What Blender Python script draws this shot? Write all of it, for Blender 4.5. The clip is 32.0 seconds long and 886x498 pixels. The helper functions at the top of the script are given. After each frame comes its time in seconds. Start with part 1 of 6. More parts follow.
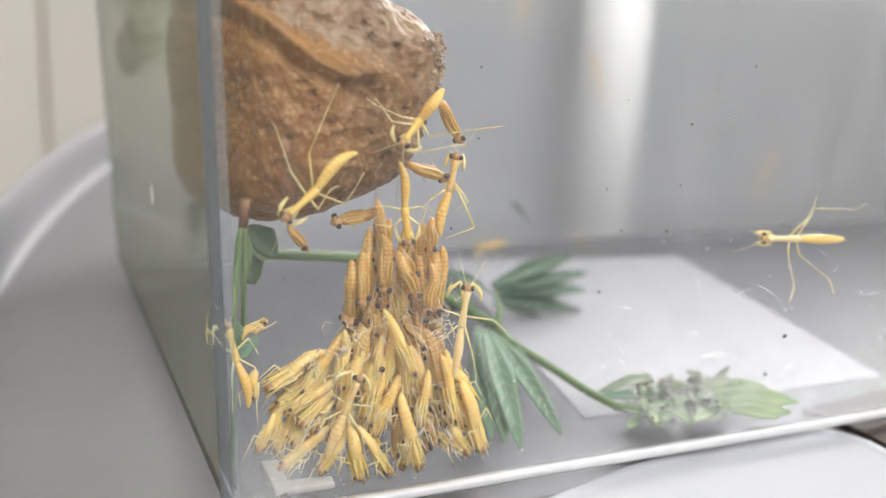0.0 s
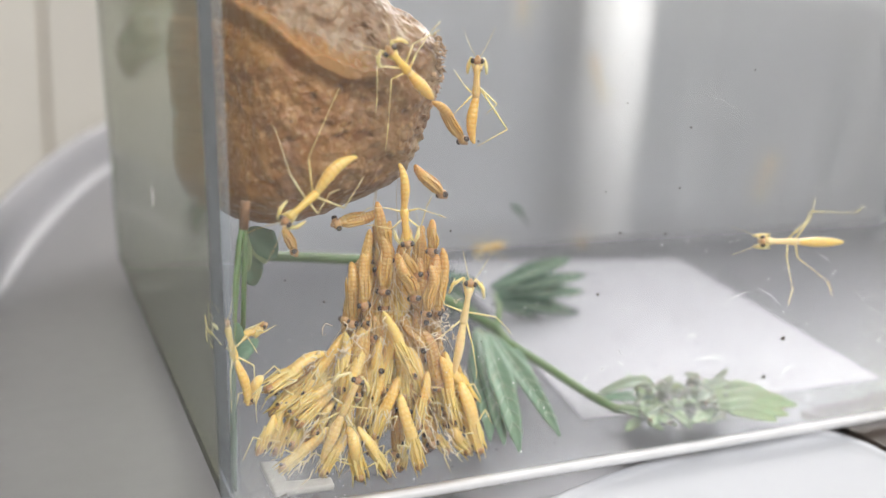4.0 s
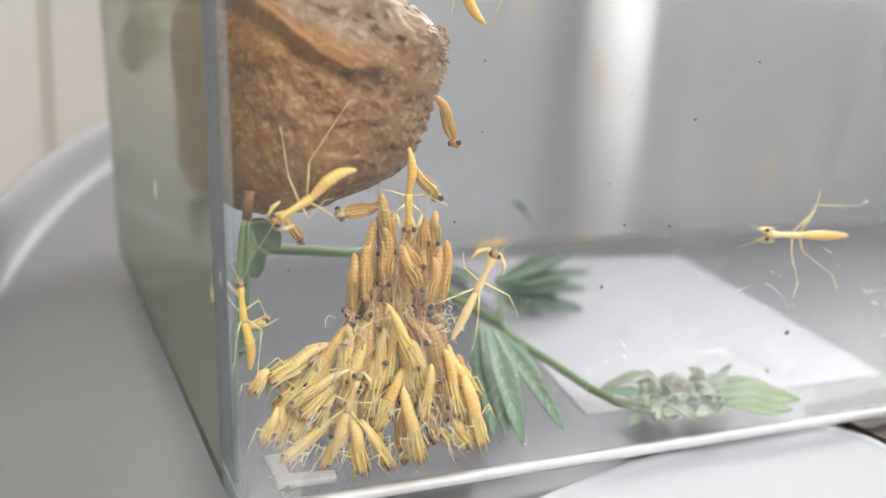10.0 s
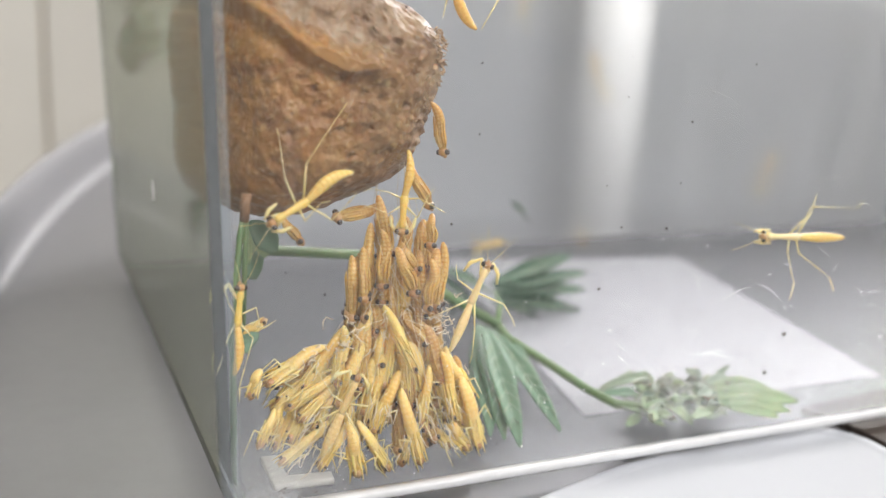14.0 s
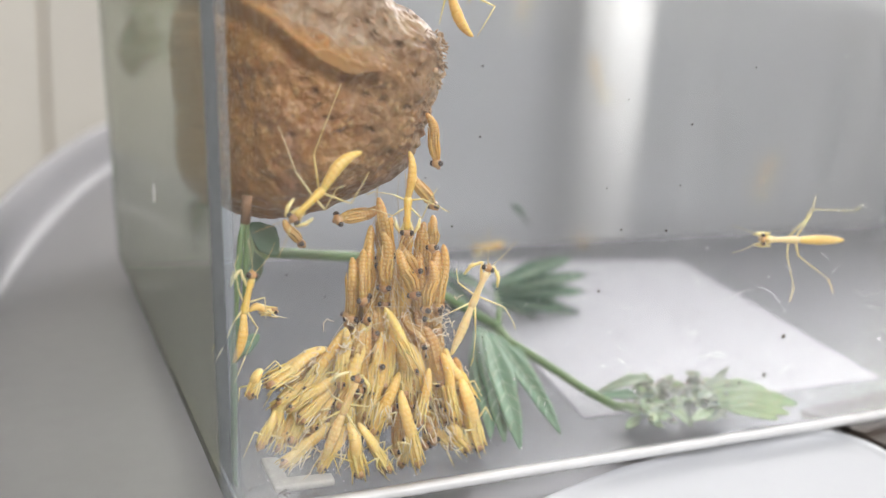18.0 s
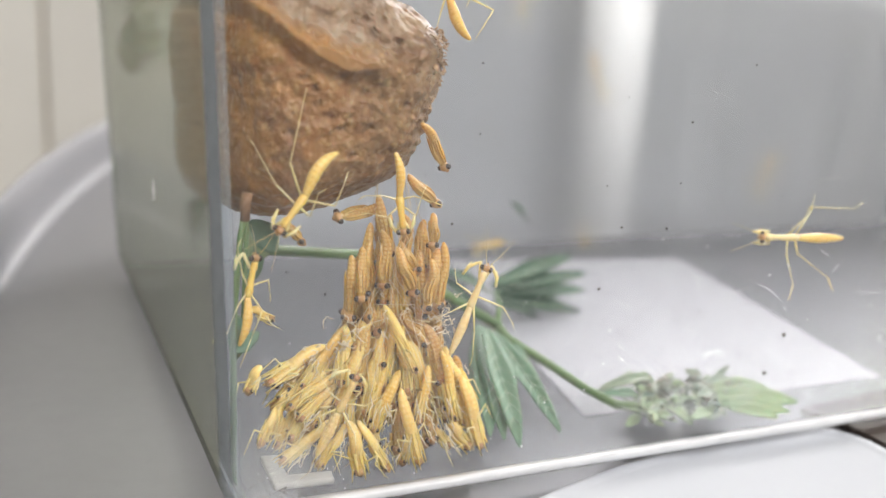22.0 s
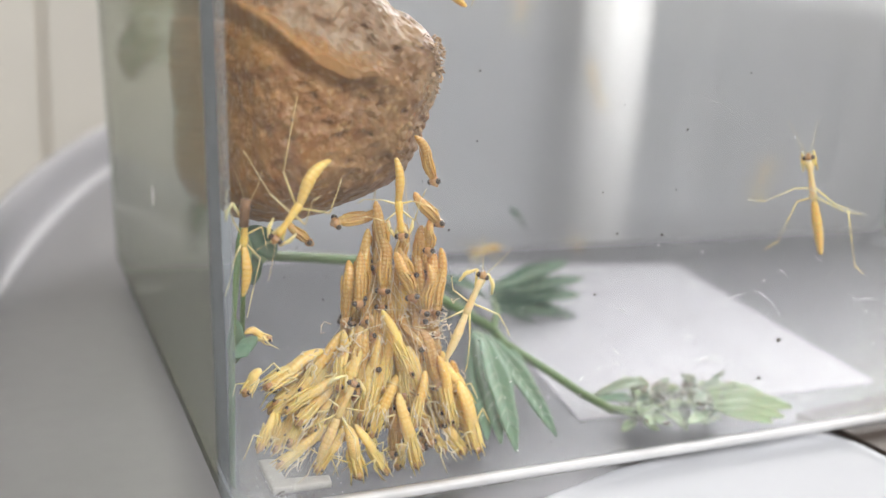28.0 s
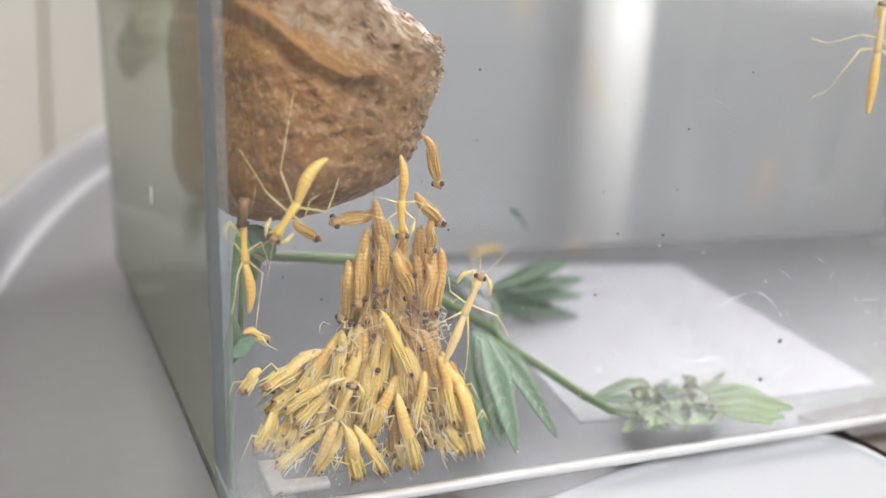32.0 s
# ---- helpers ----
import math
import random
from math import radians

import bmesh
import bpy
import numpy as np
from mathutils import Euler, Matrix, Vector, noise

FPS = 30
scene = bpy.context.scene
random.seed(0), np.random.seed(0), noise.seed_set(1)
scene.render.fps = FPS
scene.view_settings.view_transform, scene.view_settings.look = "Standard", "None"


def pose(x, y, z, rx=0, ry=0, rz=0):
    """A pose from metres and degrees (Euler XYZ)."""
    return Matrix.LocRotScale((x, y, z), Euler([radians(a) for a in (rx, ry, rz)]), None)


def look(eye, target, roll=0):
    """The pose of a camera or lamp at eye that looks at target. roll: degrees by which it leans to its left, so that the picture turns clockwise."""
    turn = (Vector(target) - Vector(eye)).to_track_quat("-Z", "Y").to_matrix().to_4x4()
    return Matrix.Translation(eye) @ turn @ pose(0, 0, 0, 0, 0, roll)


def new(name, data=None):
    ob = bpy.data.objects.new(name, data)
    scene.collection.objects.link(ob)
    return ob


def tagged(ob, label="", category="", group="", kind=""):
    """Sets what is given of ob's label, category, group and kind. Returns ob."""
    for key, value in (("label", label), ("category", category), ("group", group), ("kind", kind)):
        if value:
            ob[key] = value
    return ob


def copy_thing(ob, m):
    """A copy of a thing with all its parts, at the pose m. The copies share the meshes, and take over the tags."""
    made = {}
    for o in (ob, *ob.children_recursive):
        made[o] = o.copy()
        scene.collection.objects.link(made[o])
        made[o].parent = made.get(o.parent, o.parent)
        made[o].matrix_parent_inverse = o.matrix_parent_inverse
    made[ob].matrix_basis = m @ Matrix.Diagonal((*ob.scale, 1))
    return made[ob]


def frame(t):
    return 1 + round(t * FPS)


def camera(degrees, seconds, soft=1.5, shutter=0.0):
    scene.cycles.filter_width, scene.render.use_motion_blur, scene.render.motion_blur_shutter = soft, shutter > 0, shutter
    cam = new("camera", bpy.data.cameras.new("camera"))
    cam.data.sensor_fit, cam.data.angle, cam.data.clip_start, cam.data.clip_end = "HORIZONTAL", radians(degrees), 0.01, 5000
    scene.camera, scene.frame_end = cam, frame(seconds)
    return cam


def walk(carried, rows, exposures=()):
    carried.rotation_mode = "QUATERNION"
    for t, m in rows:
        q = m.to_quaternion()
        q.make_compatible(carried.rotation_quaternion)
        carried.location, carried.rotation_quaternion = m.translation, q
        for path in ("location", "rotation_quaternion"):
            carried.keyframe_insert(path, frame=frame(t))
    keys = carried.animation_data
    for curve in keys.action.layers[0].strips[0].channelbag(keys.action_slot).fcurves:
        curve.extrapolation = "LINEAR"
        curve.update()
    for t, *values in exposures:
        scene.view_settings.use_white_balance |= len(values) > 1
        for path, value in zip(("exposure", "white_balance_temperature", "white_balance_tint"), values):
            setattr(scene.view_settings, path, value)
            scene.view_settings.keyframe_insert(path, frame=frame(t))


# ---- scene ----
cam = camera(48.265, 32.0, soft=1.5)
PATH = [
    (0, pose(-0.01927, -0.09580, 0.05494, 75.808, -2.474, -23.400)),
    (0.5, pose(-0.01938, -0.09583, 0.05507, 75.784, -2.451, -23.475)),
    (1, pose(-0.01941, -0.09584, 0.05495, 75.851, -2.459, -23.502)),
    (1.5, pose(-0.01935, -0.09563, 0.05512, 75.755, -2.533, -23.488)),
    (2, pose(-0.01929, -0.09608, 0.05512, 75.866, -2.497, -23.415)),
    (2.5, pose(-0.01942, -0.09604, 0.05488, 75.969, -2.517, -23.450)),
    (3, pose(-0.01943, -0.09624, 0.05495, 75.962, -2.479, -23.412)),
    (3.5, pose(-0.01936, -0.09614, 0.05517, 75.891, -2.556, -23.406)),
    (5.5, pose(-0.01950, -0.09620, 0.05478, 75.863, -2.629, -23.318)),
    (6, pose(-0.01950, -0.09610, 0.05448, 75.931, -2.617, -23.294)),
    (6.5, pose(-0.01952, -0.09584, 0.05459, 75.815, -2.608, -23.346)),
    (7, pose(-0.01950, -0.09599, 0.05463, 75.799, -2.640, -23.302)),
    (7.5, pose(-0.01964, -0.09589, 0.05435, 75.858, -2.667, -23.352)),
    (8, pose(-0.01965, -0.09615, 0.05431, 75.931, -2.600, -23.368)),
    (8.5, pose(-0.01961, -0.09611, 0.05430, 75.932, -2.599, -23.403)),
    (9, pose(-0.01968, -0.09612, 0.05406, 75.975, -2.640, -23.346)),
    (9.5, pose(-0.01964, -0.09594, 0.05390, 76.010, -2.642, -23.354)),
    (10, pose(-0.01963, -0.09603, 0.05391, 76.001, -2.659, -23.318)),
    (10.5, pose(-0.01961, -0.09596, 0.05385, 76.012, -2.658, -23.318)),
    (11, pose(-0.01962, -0.09599, 0.05390, 76.014, -2.637, -23.351)),
    (11.5, pose(-0.01967, -0.09629, 0.05395, 76.046, -2.647, -23.368)),
    (12, pose(-0.01958, -0.09610, 0.05420, 75.942, -2.664, -23.383)),
    (12.5, pose(-0.01964, -0.09623, 0.05408, 76.022, -2.674, -23.399)),
    (13, pose(-0.01948, -0.09604, 0.05423, 75.981, -2.678, -23.392)),
    (13.5, pose(-0.01948, -0.09604, 0.05420, 75.982, -2.683, -23.393)),
    (14, pose(-0.01946, -0.09619, 0.05423, 75.978, -2.686, -23.354)),
    (14.5, pose(-0.01958, -0.09608, 0.05431, 75.941, -2.808, -23.376)),
    (16.5, pose(-0.01966, -0.09644, 0.05446, 75.981, -2.720, -23.410)),
    (17, pose(-0.01967, -0.09648, 0.05414, 76.102, -2.735, -23.364)),
    (17.5, pose(-0.01967, -0.09641, 0.05429, 76.068, -2.728, -23.374)),
    (18, pose(-0.01967, -0.09639, 0.05424, 76.129, -2.740, -23.377)),
    (18.5, pose(-0.01961, -0.09631, 0.05418, 76.139, -2.748, -23.355)),
    (19, pose(-0.01966, -0.09634, 0.05420, 76.130, -2.747, -23.389)),
    (19.5, pose(-0.01954, -0.09654, 0.05428, 76.115, -2.695, -23.338)),
    (20, pose(-0.01967, -0.09649, 0.05415, 76.148, -2.734, -23.361)),
    (20.5, pose(-0.01976, -0.09629, 0.05406, 76.106, -2.791, -23.396)),
    (21, pose(-0.01966, -0.09637, 0.05436, 76.032, -2.823, -23.371)),
    (21.5, pose(-0.01967, -0.09631, 0.05426, 76.009, -2.842, -23.384)),
    (22, pose(-0.01962, -0.09624, 0.05405, 76.065, -2.801, -23.374)),
    (22.5, pose(-0.01963, -0.09630, 0.05409, 76.049, -2.843, -23.364)),
    (23, pose(-0.01968, -0.09646, 0.05411, 76.044, -2.815, -23.371)),
    (23.5, pose(-0.01969, -0.09650, 0.05403, 76.081, -2.787, -23.366)),
    (24, pose(-0.01967, -0.09649, 0.05429, 76.001, -2.877, -23.395)),
    (24.5, pose(-0.01985, -0.09653, 0.05420, 75.975, -2.880, -23.386)),
    (25, pose(-0.01986, -0.09653, 0.05413, 76.045, -2.859, -23.396)),
    (25.5, pose(-0.01983, -0.09656, 0.05425, 76.061, -2.884, -23.420)),
    (27.5, pose(-0.01970, -0.09673, 0.05432, 76.195, -2.891, -23.374)),
    (28, pose(-0.01990, -0.09712, 0.05445, 76.321, -2.911, -23.461)),
    (28.5, pose(-0.01983, -0.09674, 0.05447, 76.196, -2.967, -23.382)),
    (29, pose(-0.01983, -0.09674, 0.05447, 76.196, -2.967, -23.382)),
    (29.5, pose(-0.01999, -0.09691, 0.05439, 76.262, -2.975, -23.445)),
    (30, pose(-0.01983, -0.09698, 0.05427, 76.294, -2.931, -23.352)),
    (30.5, pose(-0.01921, -0.09732, 0.05478, 76.360, -2.863, -23.480)),
    (31, pose(-0.01937, -0.09665, 0.05434, 76.324, -2.984, -23.456)),
    (31.5, pose(-0.01950, -0.09612, 0.05379, 76.266, -3.078, -23.303)),
    (32, pose(-0.01944, -0.09659, 0.05423, 76.343, -2.980, -23.369)),
]
walk(cam, PATH)
cam.data.dof.use_dof = True
cam.data.dof.focus_distance = 0.112
cam.data.dof.aperture_fstop = 17.0

# ---- light ----
world = bpy.data.worlds.new("world")
scene.world = world
world.use_nodes = True
wn = world.node_tree.nodes
sky = wn.new("ShaderNodeTexSky")
sky.sky_type, sky.sun_disc = "NISHITA", False
sky.sun_elevation, sky.sun_rotation = radians(40), radians(60)
wn["Background"].inputs["Strength"].default_value = 0.12
world.node_tree.links.new(sky.outputs["Color"], wn["Background"].inputs["Color"])


def window_light(name, eye, target, size_x, size_y, power, colour):
    data = bpy.data.lights.new(name, "AREA")
    data.shape, data.size, data.size_y, data.energy, data.color = "RECTANGLE", size_x, size_y, power, colour
    ob = new(name, data)
    ob.matrix_world = look(eye, target)
    return ob


# daylight through the two window openings of the kitchen
window_light("window_light_north", (0.80, 0.665, 0.56), (0.80, 0.0, 0.50), 0.70, 0.72, 15, (1.0, 0.975, 0.965))
window_light("window_light_rear", (0.1, -1.12, 1.22), (0.1, 0.0, 0.3), 1.5, 0.8, 25, (1.0, 0.975, 0.965))
scene.view_settings.exposure = 0.2

# ---- materials ----
MM = 0.001


class Nodes:
    """A small builder for node materials."""

    def __init__(self, name):
        self.mat = bpy.data.materials.new(name)
        self.mat.use_nodes = True
        self.tree = self.mat.node_tree
        self.bsdf = self.tree.nodes["Principled BSDF"]
        self.out = self.tree.nodes["Material Output"]
        self.coord = self.tree.nodes.new("ShaderNodeTexCoord")

    def add(self, kind, **inputs):
        n = self.tree.nodes.new(kind)
        for key, value in inputs.items():
            self.put(n, key.replace("_", " "), value)
        return n

    def put(self, node, key, value):
        if hasattr(value, "is_output"):
            self.tree.links.new(value, node.inputs[key])
        else:
            node.inputs[key].default_value = value

    def noise(self, scale, detail=4.0, rough=0.55, space="Object", stretch=(1, 1, 1)):
        m = self.add("ShaderNodeMapping", Vector=self.coord.outputs[space], Scale=stretch)
        return self.add("ShaderNodeTexNoise", Vector=m.outputs["Vector"], Scale=scale, Detail=detail, Roughness=rough).outputs["Fac"]

    def ramp(self, fac, *stops):
        n = self.tree.nodes.new("ShaderNodeValToRGB")
        while len(n.color_ramp.elements) < len(stops):
            n.color_ramp.elements.new(0.5)
        for e, (at, col) in zip(n.color_ramp.elements, stops):
            e.position, e.color = at, (*col, 1.0)
        self.tree.links.new(fac, n.inputs["Fac"])
        return n.outputs["Color"]

    def mix(self, fac, a, b, mode="MIX"):
        n = self.tree.nodes.new("ShaderNodeMix")
        n.data_type, n.blend_type = "RGBA", mode
        for key, value in ((0, fac), (6, a), (7, b)):
            if hasattr(value, "is_output"):
                self.tree.links.new(value, n.inputs[key])
            else:
                n.inputs[key].default_value = value
        return n.outputs[2]

    def math(self, op, a, b=0.0):
        n = self.tree.nodes.new("ShaderNodeMath")
        n.operation = op
        for i, value in enumerate((a, b)):
            if hasattr(value, "is_output"):
                self.tree.links.new(value, n.inputs[i])
            else:
                n.inputs[i].default_value = value
        return n.outputs[0]

    def bump(self, height, strength=0.3, distance=0.0002):
        n = self.add("ShaderNodeBump", Height=height, Strength=strength, Distance=distance)
        self.put(self.bsdf, "Normal", n.outputs["Normal"])

    def set(self, **inputs):
        for key, value in inputs.items():
            self.put(self.bsdf, key.replace("_", " "), value)
        return self


def rgb(r, g, b):
    return (r, g, b, 1.0)


def insect_material(name, deep, light, rough=0.30, grain=900.0):
    """Soft, waxy, half-translucent skin with pale spots."""
    k = Nodes(name)
    rnd = k.add("ShaderNodeObjectInfo").outputs["Random"]
    spots = k.add("ShaderNodeTexVoronoi", Vector=k.coord.outputs["Object"], Scale=1900.0).outputs["Distance"]
    spots = k.ramp(spots, (0.18, (1, 1, 1)), (0.36, (0, 0, 0)))
    fac = k.math("ADD", k.math("MULTIPLY", k.noise(grain), 0.8), k.math("MULTIPLY", k.math("SUBTRACT", rnd, 0.5), 0.6))
    tone = k.mix(fac, rgb(*deep), rgb(*light))
    tone = k.mix(k.math("MULTIPLY", spots, 0.15), tone, rgb(0.95, 0.78, 0.40))
    dots = k.tree.nodes.new("ShaderNodeAttribute")
    dots.attribute_name = "dots"
    tone = k.mix(k.math("MULTIPLY", dots.outputs["Fac"], 0.45), tone, rgb(0.96, 0.78, 0.40))
    k.set(Base_Color=tone, Roughness=rough, Coat_Weight=0.25, Coat_Roughness=0.2, Subsurface_Weight=0.55, Subsurface_Scale=0.0011, Subsurface_Radius=(1.0, 0.72, 0.33))
    k.bump(k.math("ADD", k.noise(2600.0), k.math("MULTIPLY", spots, 0.4)), 0.45, 0.00012)
    return k.mat


def clear_plastic(name, haze, scratch, tint, veil_colour=(0.8, 0.81, 0.82), rough=0.04, shine=0.8, blur=0.0):
    """Thin clear plastic: it lets the view through, mirrors at grazing angles, and is a little hazed by scratches."""
    k = Nodes(name)
    t = k.tree
    if blur:
        clear = k.add("ShaderNodeBsdfRefraction", Color=rgb(*tint), Roughness=blur, IOR=1.3)
    else:
        clear = k.add("ShaderNodeBsdfTransparent", Color=rgb(*tint))
    gloss = k.add("ShaderNodeBsdfGlossy", Roughness=rough)
    facing = k.add("ShaderNodeLayerWeight", Blend=0.5).outputs["Facing"]
    mirror = k.math("ADD", 0.03, k.math("MULTIPLY", k.math("POWER", facing, 5.0), shine))
    veil = k.add("ShaderNodeBsdfDiffuse", Color=rgb(*veil_colour))
    lines = k.ramp(k.noise(50.0, 6.0, 0.7, "Object", (3, 3, 0.5)), (0.50, (0, 0, 0)), (0.72, (1, 1, 1)))
    specks = k.ramp(k.noise(420.0, 2.0), (0.70, (0, 0, 0)), (0.76, (1, 1, 1)))
    amount = k.math("ADD", haze, k.math("MULTIPLY", k.math("ADD", lines, specks), scratch))
    m1 = k.add("ShaderNodeMixShader", Fac=amount)
    t.links.new(clear.outputs[0], m1.inputs[1])
    t.links.new(veil.outputs[0], m1.inputs[2])
    m2 = k.add("ShaderNodeMixShader", Fac=mirror)
    t.links.new(m1.outputs[0], m2.inputs[1])
    t.links.new(gloss.outputs[0], m2.inputs[2])
    t.links.new(m2.outputs[0], k.out.inputs["Surface"])
    return k.mat


def smear_material():
    """A dried water film: milky in the middle and fading out unevenly to nothing at its rim."""
    k = Nodes("dried_water_film")
    t = k.tree
    ball = k.add("ShaderNodeTexGradient", Vector=k.add("ShaderNodeMapping", Vector=k.coord.outputs["Object"], Scale=(60, 60, 170)).outputs["Vector"])
    ball.gradient_type = "SPHERICAL"
    fade = k.ramp(ball.outputs["Fac"], (0.0, (0, 0, 0)), (0.6, (1, 1, 1)))
    mottle = k.ramp(k.noise(220.0, 5.0, 0.65), (0.25, (0.35, 0.35, 0.35)), (0.7, (1, 1, 1)))
    mix = k.add("ShaderNodeMixShader", Fac=k.math("MULTIPLY", k.math("MULTIPLY", fade, mottle), 0.31))
    t.links.new(k.add("ShaderNodeBsdfTransparent").outputs[0], mix.inputs[1])
    t.links.new(k.add("ShaderNodeBsdfDiffuse", Color=rgb(0.74, 0.75, 0.75)).outputs[0], mix.inputs[2])
    t.links.new(mix.outputs[0], k.out.inputs["Surface"])
    return k.mat


def steel_material(name, base, rough, stretch, grain=300.0):
    k = Nodes(name)
    g = k.noise(grain, 5.0, 0.6, "Object", stretch)
    cloud = k.noise(9.0, 3.0)
    k.set(Base_Color=k.mix(cloud, rgb(*[c * 0.86 for c in base]), rgb(*base)), Metallic=1.0,
          Roughness=k.math("ADD", rough, k.math("MULTIPLY", g, 0.12)))
    k.bump(g, 0.04, 0.00003)
    return k.mat


def plain(name, a, b, scale, rough, bump=0.2, dist=0.0002, stretch=(1, 1, 1), **more):
    k = Nodes(name)
    n = k.noise(scale, 5.0, 0.6, "Object", stretch)
    k.set(Base_Color=k.mix(n, rgb(*a), rgb(*b)), Roughness=rough, **more)
    k.bump(k.noise(scale * 4), bump, dist)
    return k.mat


def ootheca_material():
    k = Nodes("ootheca_foam")
    a = k.tree.nodes.new("ShaderNodeAttribute")
    a.attribute_name = "tone"
    sep = k.add("ShaderNodeSeparateColor", Color=a.outputs["Color"])
    n1, n2 = k.noise(230.0, 8.0, 0.62), k.noise(900.0, 6.0, 0.65)
    warp = k.add("ShaderNodeVectorMath")
    warp.operation = "MULTIPLY_ADD"
    tex = k.add("ShaderNodeTexNoise", Vector=k.coord.outputs["Object"], Scale=700.0, Detail=3.0)
    k.put(warp, 0, tex.outputs["Color"])
    warp.inputs[1].default_value = (0.0007, 0.0007, 0.0007)
    k.put(warp, 2, k.coord.outputs["Object"])
    grain = k.add("ShaderNodeTexVoronoi", Vector=warp.outputs[0], Scale=1050.0).outputs["Distance"]
    grains = k.ramp(grain, (0.12, (1, 1, 1)), (0.50, (0, 0, 0)))
    place = k.add("ShaderNodeSeparateXYZ", Vector=k.coord.outputs["Object"])
    n3 = k.noise(75.0, 3.0, 0.5)
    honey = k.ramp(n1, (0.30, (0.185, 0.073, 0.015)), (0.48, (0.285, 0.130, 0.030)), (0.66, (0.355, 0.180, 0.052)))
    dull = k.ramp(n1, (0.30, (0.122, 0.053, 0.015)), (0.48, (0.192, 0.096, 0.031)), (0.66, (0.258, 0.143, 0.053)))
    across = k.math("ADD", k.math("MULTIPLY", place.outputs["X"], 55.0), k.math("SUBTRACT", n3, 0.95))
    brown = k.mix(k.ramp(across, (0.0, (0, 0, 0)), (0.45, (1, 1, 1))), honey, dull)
    speck = k.math("MULTIPLY", grains, k.ramp(n2, (0.40, (0, 0, 0)), (0.56, (1, 1, 1))))
    brown = k.mix(k.math("MULTIPLY", speck, 0.6), brown, rgb(0.58, 0.37, 0.165))
    grey = k.ramp(n1, (0.34, (0.20, 0.118, 0.062)), (0.48, (0.29, 0.19, 0.112)), (0.62, (0.38, 0.285, 0.19)))
    col = k.mix(k.math("MULTIPLY", sep.outputs["Red"], k.ramp(n2, (0.32, (0.35, 0.35, 0.35)), (0.56, (1, 1, 1)))), brown, grey)
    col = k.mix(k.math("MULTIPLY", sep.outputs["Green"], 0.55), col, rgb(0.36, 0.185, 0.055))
    # darkens the colour inside the pits, painting in their shade
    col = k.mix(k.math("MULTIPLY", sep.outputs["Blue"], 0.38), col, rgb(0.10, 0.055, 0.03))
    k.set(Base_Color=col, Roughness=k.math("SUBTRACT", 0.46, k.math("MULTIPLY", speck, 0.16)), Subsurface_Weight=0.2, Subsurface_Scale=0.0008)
    height = k.math("ADD", k.math("MULTIPLY", n1, 0.45), k.math("ADD", k.math("MULTIPLY", grains, 0.5), k.math("MULTIPLY", n2, 0.16)))
    k.bump(height, 0.40, 0.0006)
    return k.mat


def leaf_material(name, deep, light):
    k = Nodes(name)
    n = k.noise(160.0, 5.0)
    veins = k.noise(900.0, 3.0, 0.6, "Object", (1, 1, 0.2))
    rnd = k.add("ShaderNodeObjectInfo").outputs["Random"]
    k.set(Base_Color=k.mix(k.math("ADD", k.math("MULTIPLY", n, 0.8), k.math("MULTIPLY", rnd, 0.3)), rgb(*deep), rgb(*light)), Roughness=0.5,
          Subsurface_Weight=0.15, Subsurface_Scale=0.0008)
    k.bump(veins, 0.35, 0.00015)
    return k.mat


def tile_material():
    k = Nodes("wall_tile_glaze")
    rnd = k.add("ShaderNodeObjectInfo").outputs["Random"]
    k.set(Base_Color=k.mix(k.math("ADD", k.math("MULTIPLY", k.noise(7.0), 0.6), k.math("MULTIPLY", rnd, 0.4)), rgb(0.53, 0.515, 0.475), rgb(0.61, 0.595, 0.55)), Roughness=0.22)
    k.bump(k.noise(30.0), 0.1, 0.001)
    return k.mat


BODY_YELLOW = insect_material("nymph_yellow", (0.64, 0.355, 0.045), (0.89, 0.64, 0.18))
BODY_PALE = insect_material("nymph_pale", (0.72, 0.43, 0.085), (0.95, 0.725, 0.285))
BODY_CREAM = insect_material("nymph_cream", (0.66, 0.45, 0.16), (0.90, 0.76, 0.46))
BODY_AMBER = insect_material("nymph_amber", (0.43, 0.205, 0.034), (0.70, 0.43, 0.12))
HEAD_AMBER = insect_material("nymph_head", (0.36, 0.17, 0.06), (0.60, 0.36, 0.16))
LEG_AMBER = insect_material("nymph_leg_amber", (0.45, 0.225, 0.043), (0.71, 0.445, 0.135))
LEG_GOLD = insect_material("nymph_leg_gold", (0.73, 0.455, 0.10), (0.94, 0.725, 0.30))
LEG_PALE = insect_material("nymph_leg", (0.80, 0.58, 0.20), (0.96, 0.84, 0.48))
EYE_DARK = plain("nymph_eye", (0.035, 0.026, 0.022), (0.10, 0.075, 0.062), 2000, 0.25)
SILK = plain("silk", (0.66, 0.53, 0.34), (0.88, 0.78, 0.60), 500, 0.4)
FOAM = ootheca_material()
BOX_CLEAR = clear_plastic("box_clear_plastic", 0.010, 0.04, (0.985, 0.99, 0.99))
BOX_SIDE = clear_plastic("box_side_plastic", 0.10, 0.02, (0.90, 0.912, 0.845), (0.40, 0.42, 0.29), rough=0.12, shine=0.45, blur=0.09)
BOX_BACK = clear_plastic("box_back_plastic", 0.07, 0.04, (0.885, 0.89, 0.895), (0.78, 0.80, 0.84), rough=0.5, blur=0.42)
BOX_CORNER = clear_plastic("box_corner_plastic", 0.12, 0.03, (0.86, 0.89, 0.91), (0.74, 0.78, 0.81))
BOX_FLOOR = clear_plastic("box_floor_plastic", 0.085, 0.06, (0.80, 0.805, 0.825), (0.56, 0.56, 0.58), rough=0.25, shine=0.12)
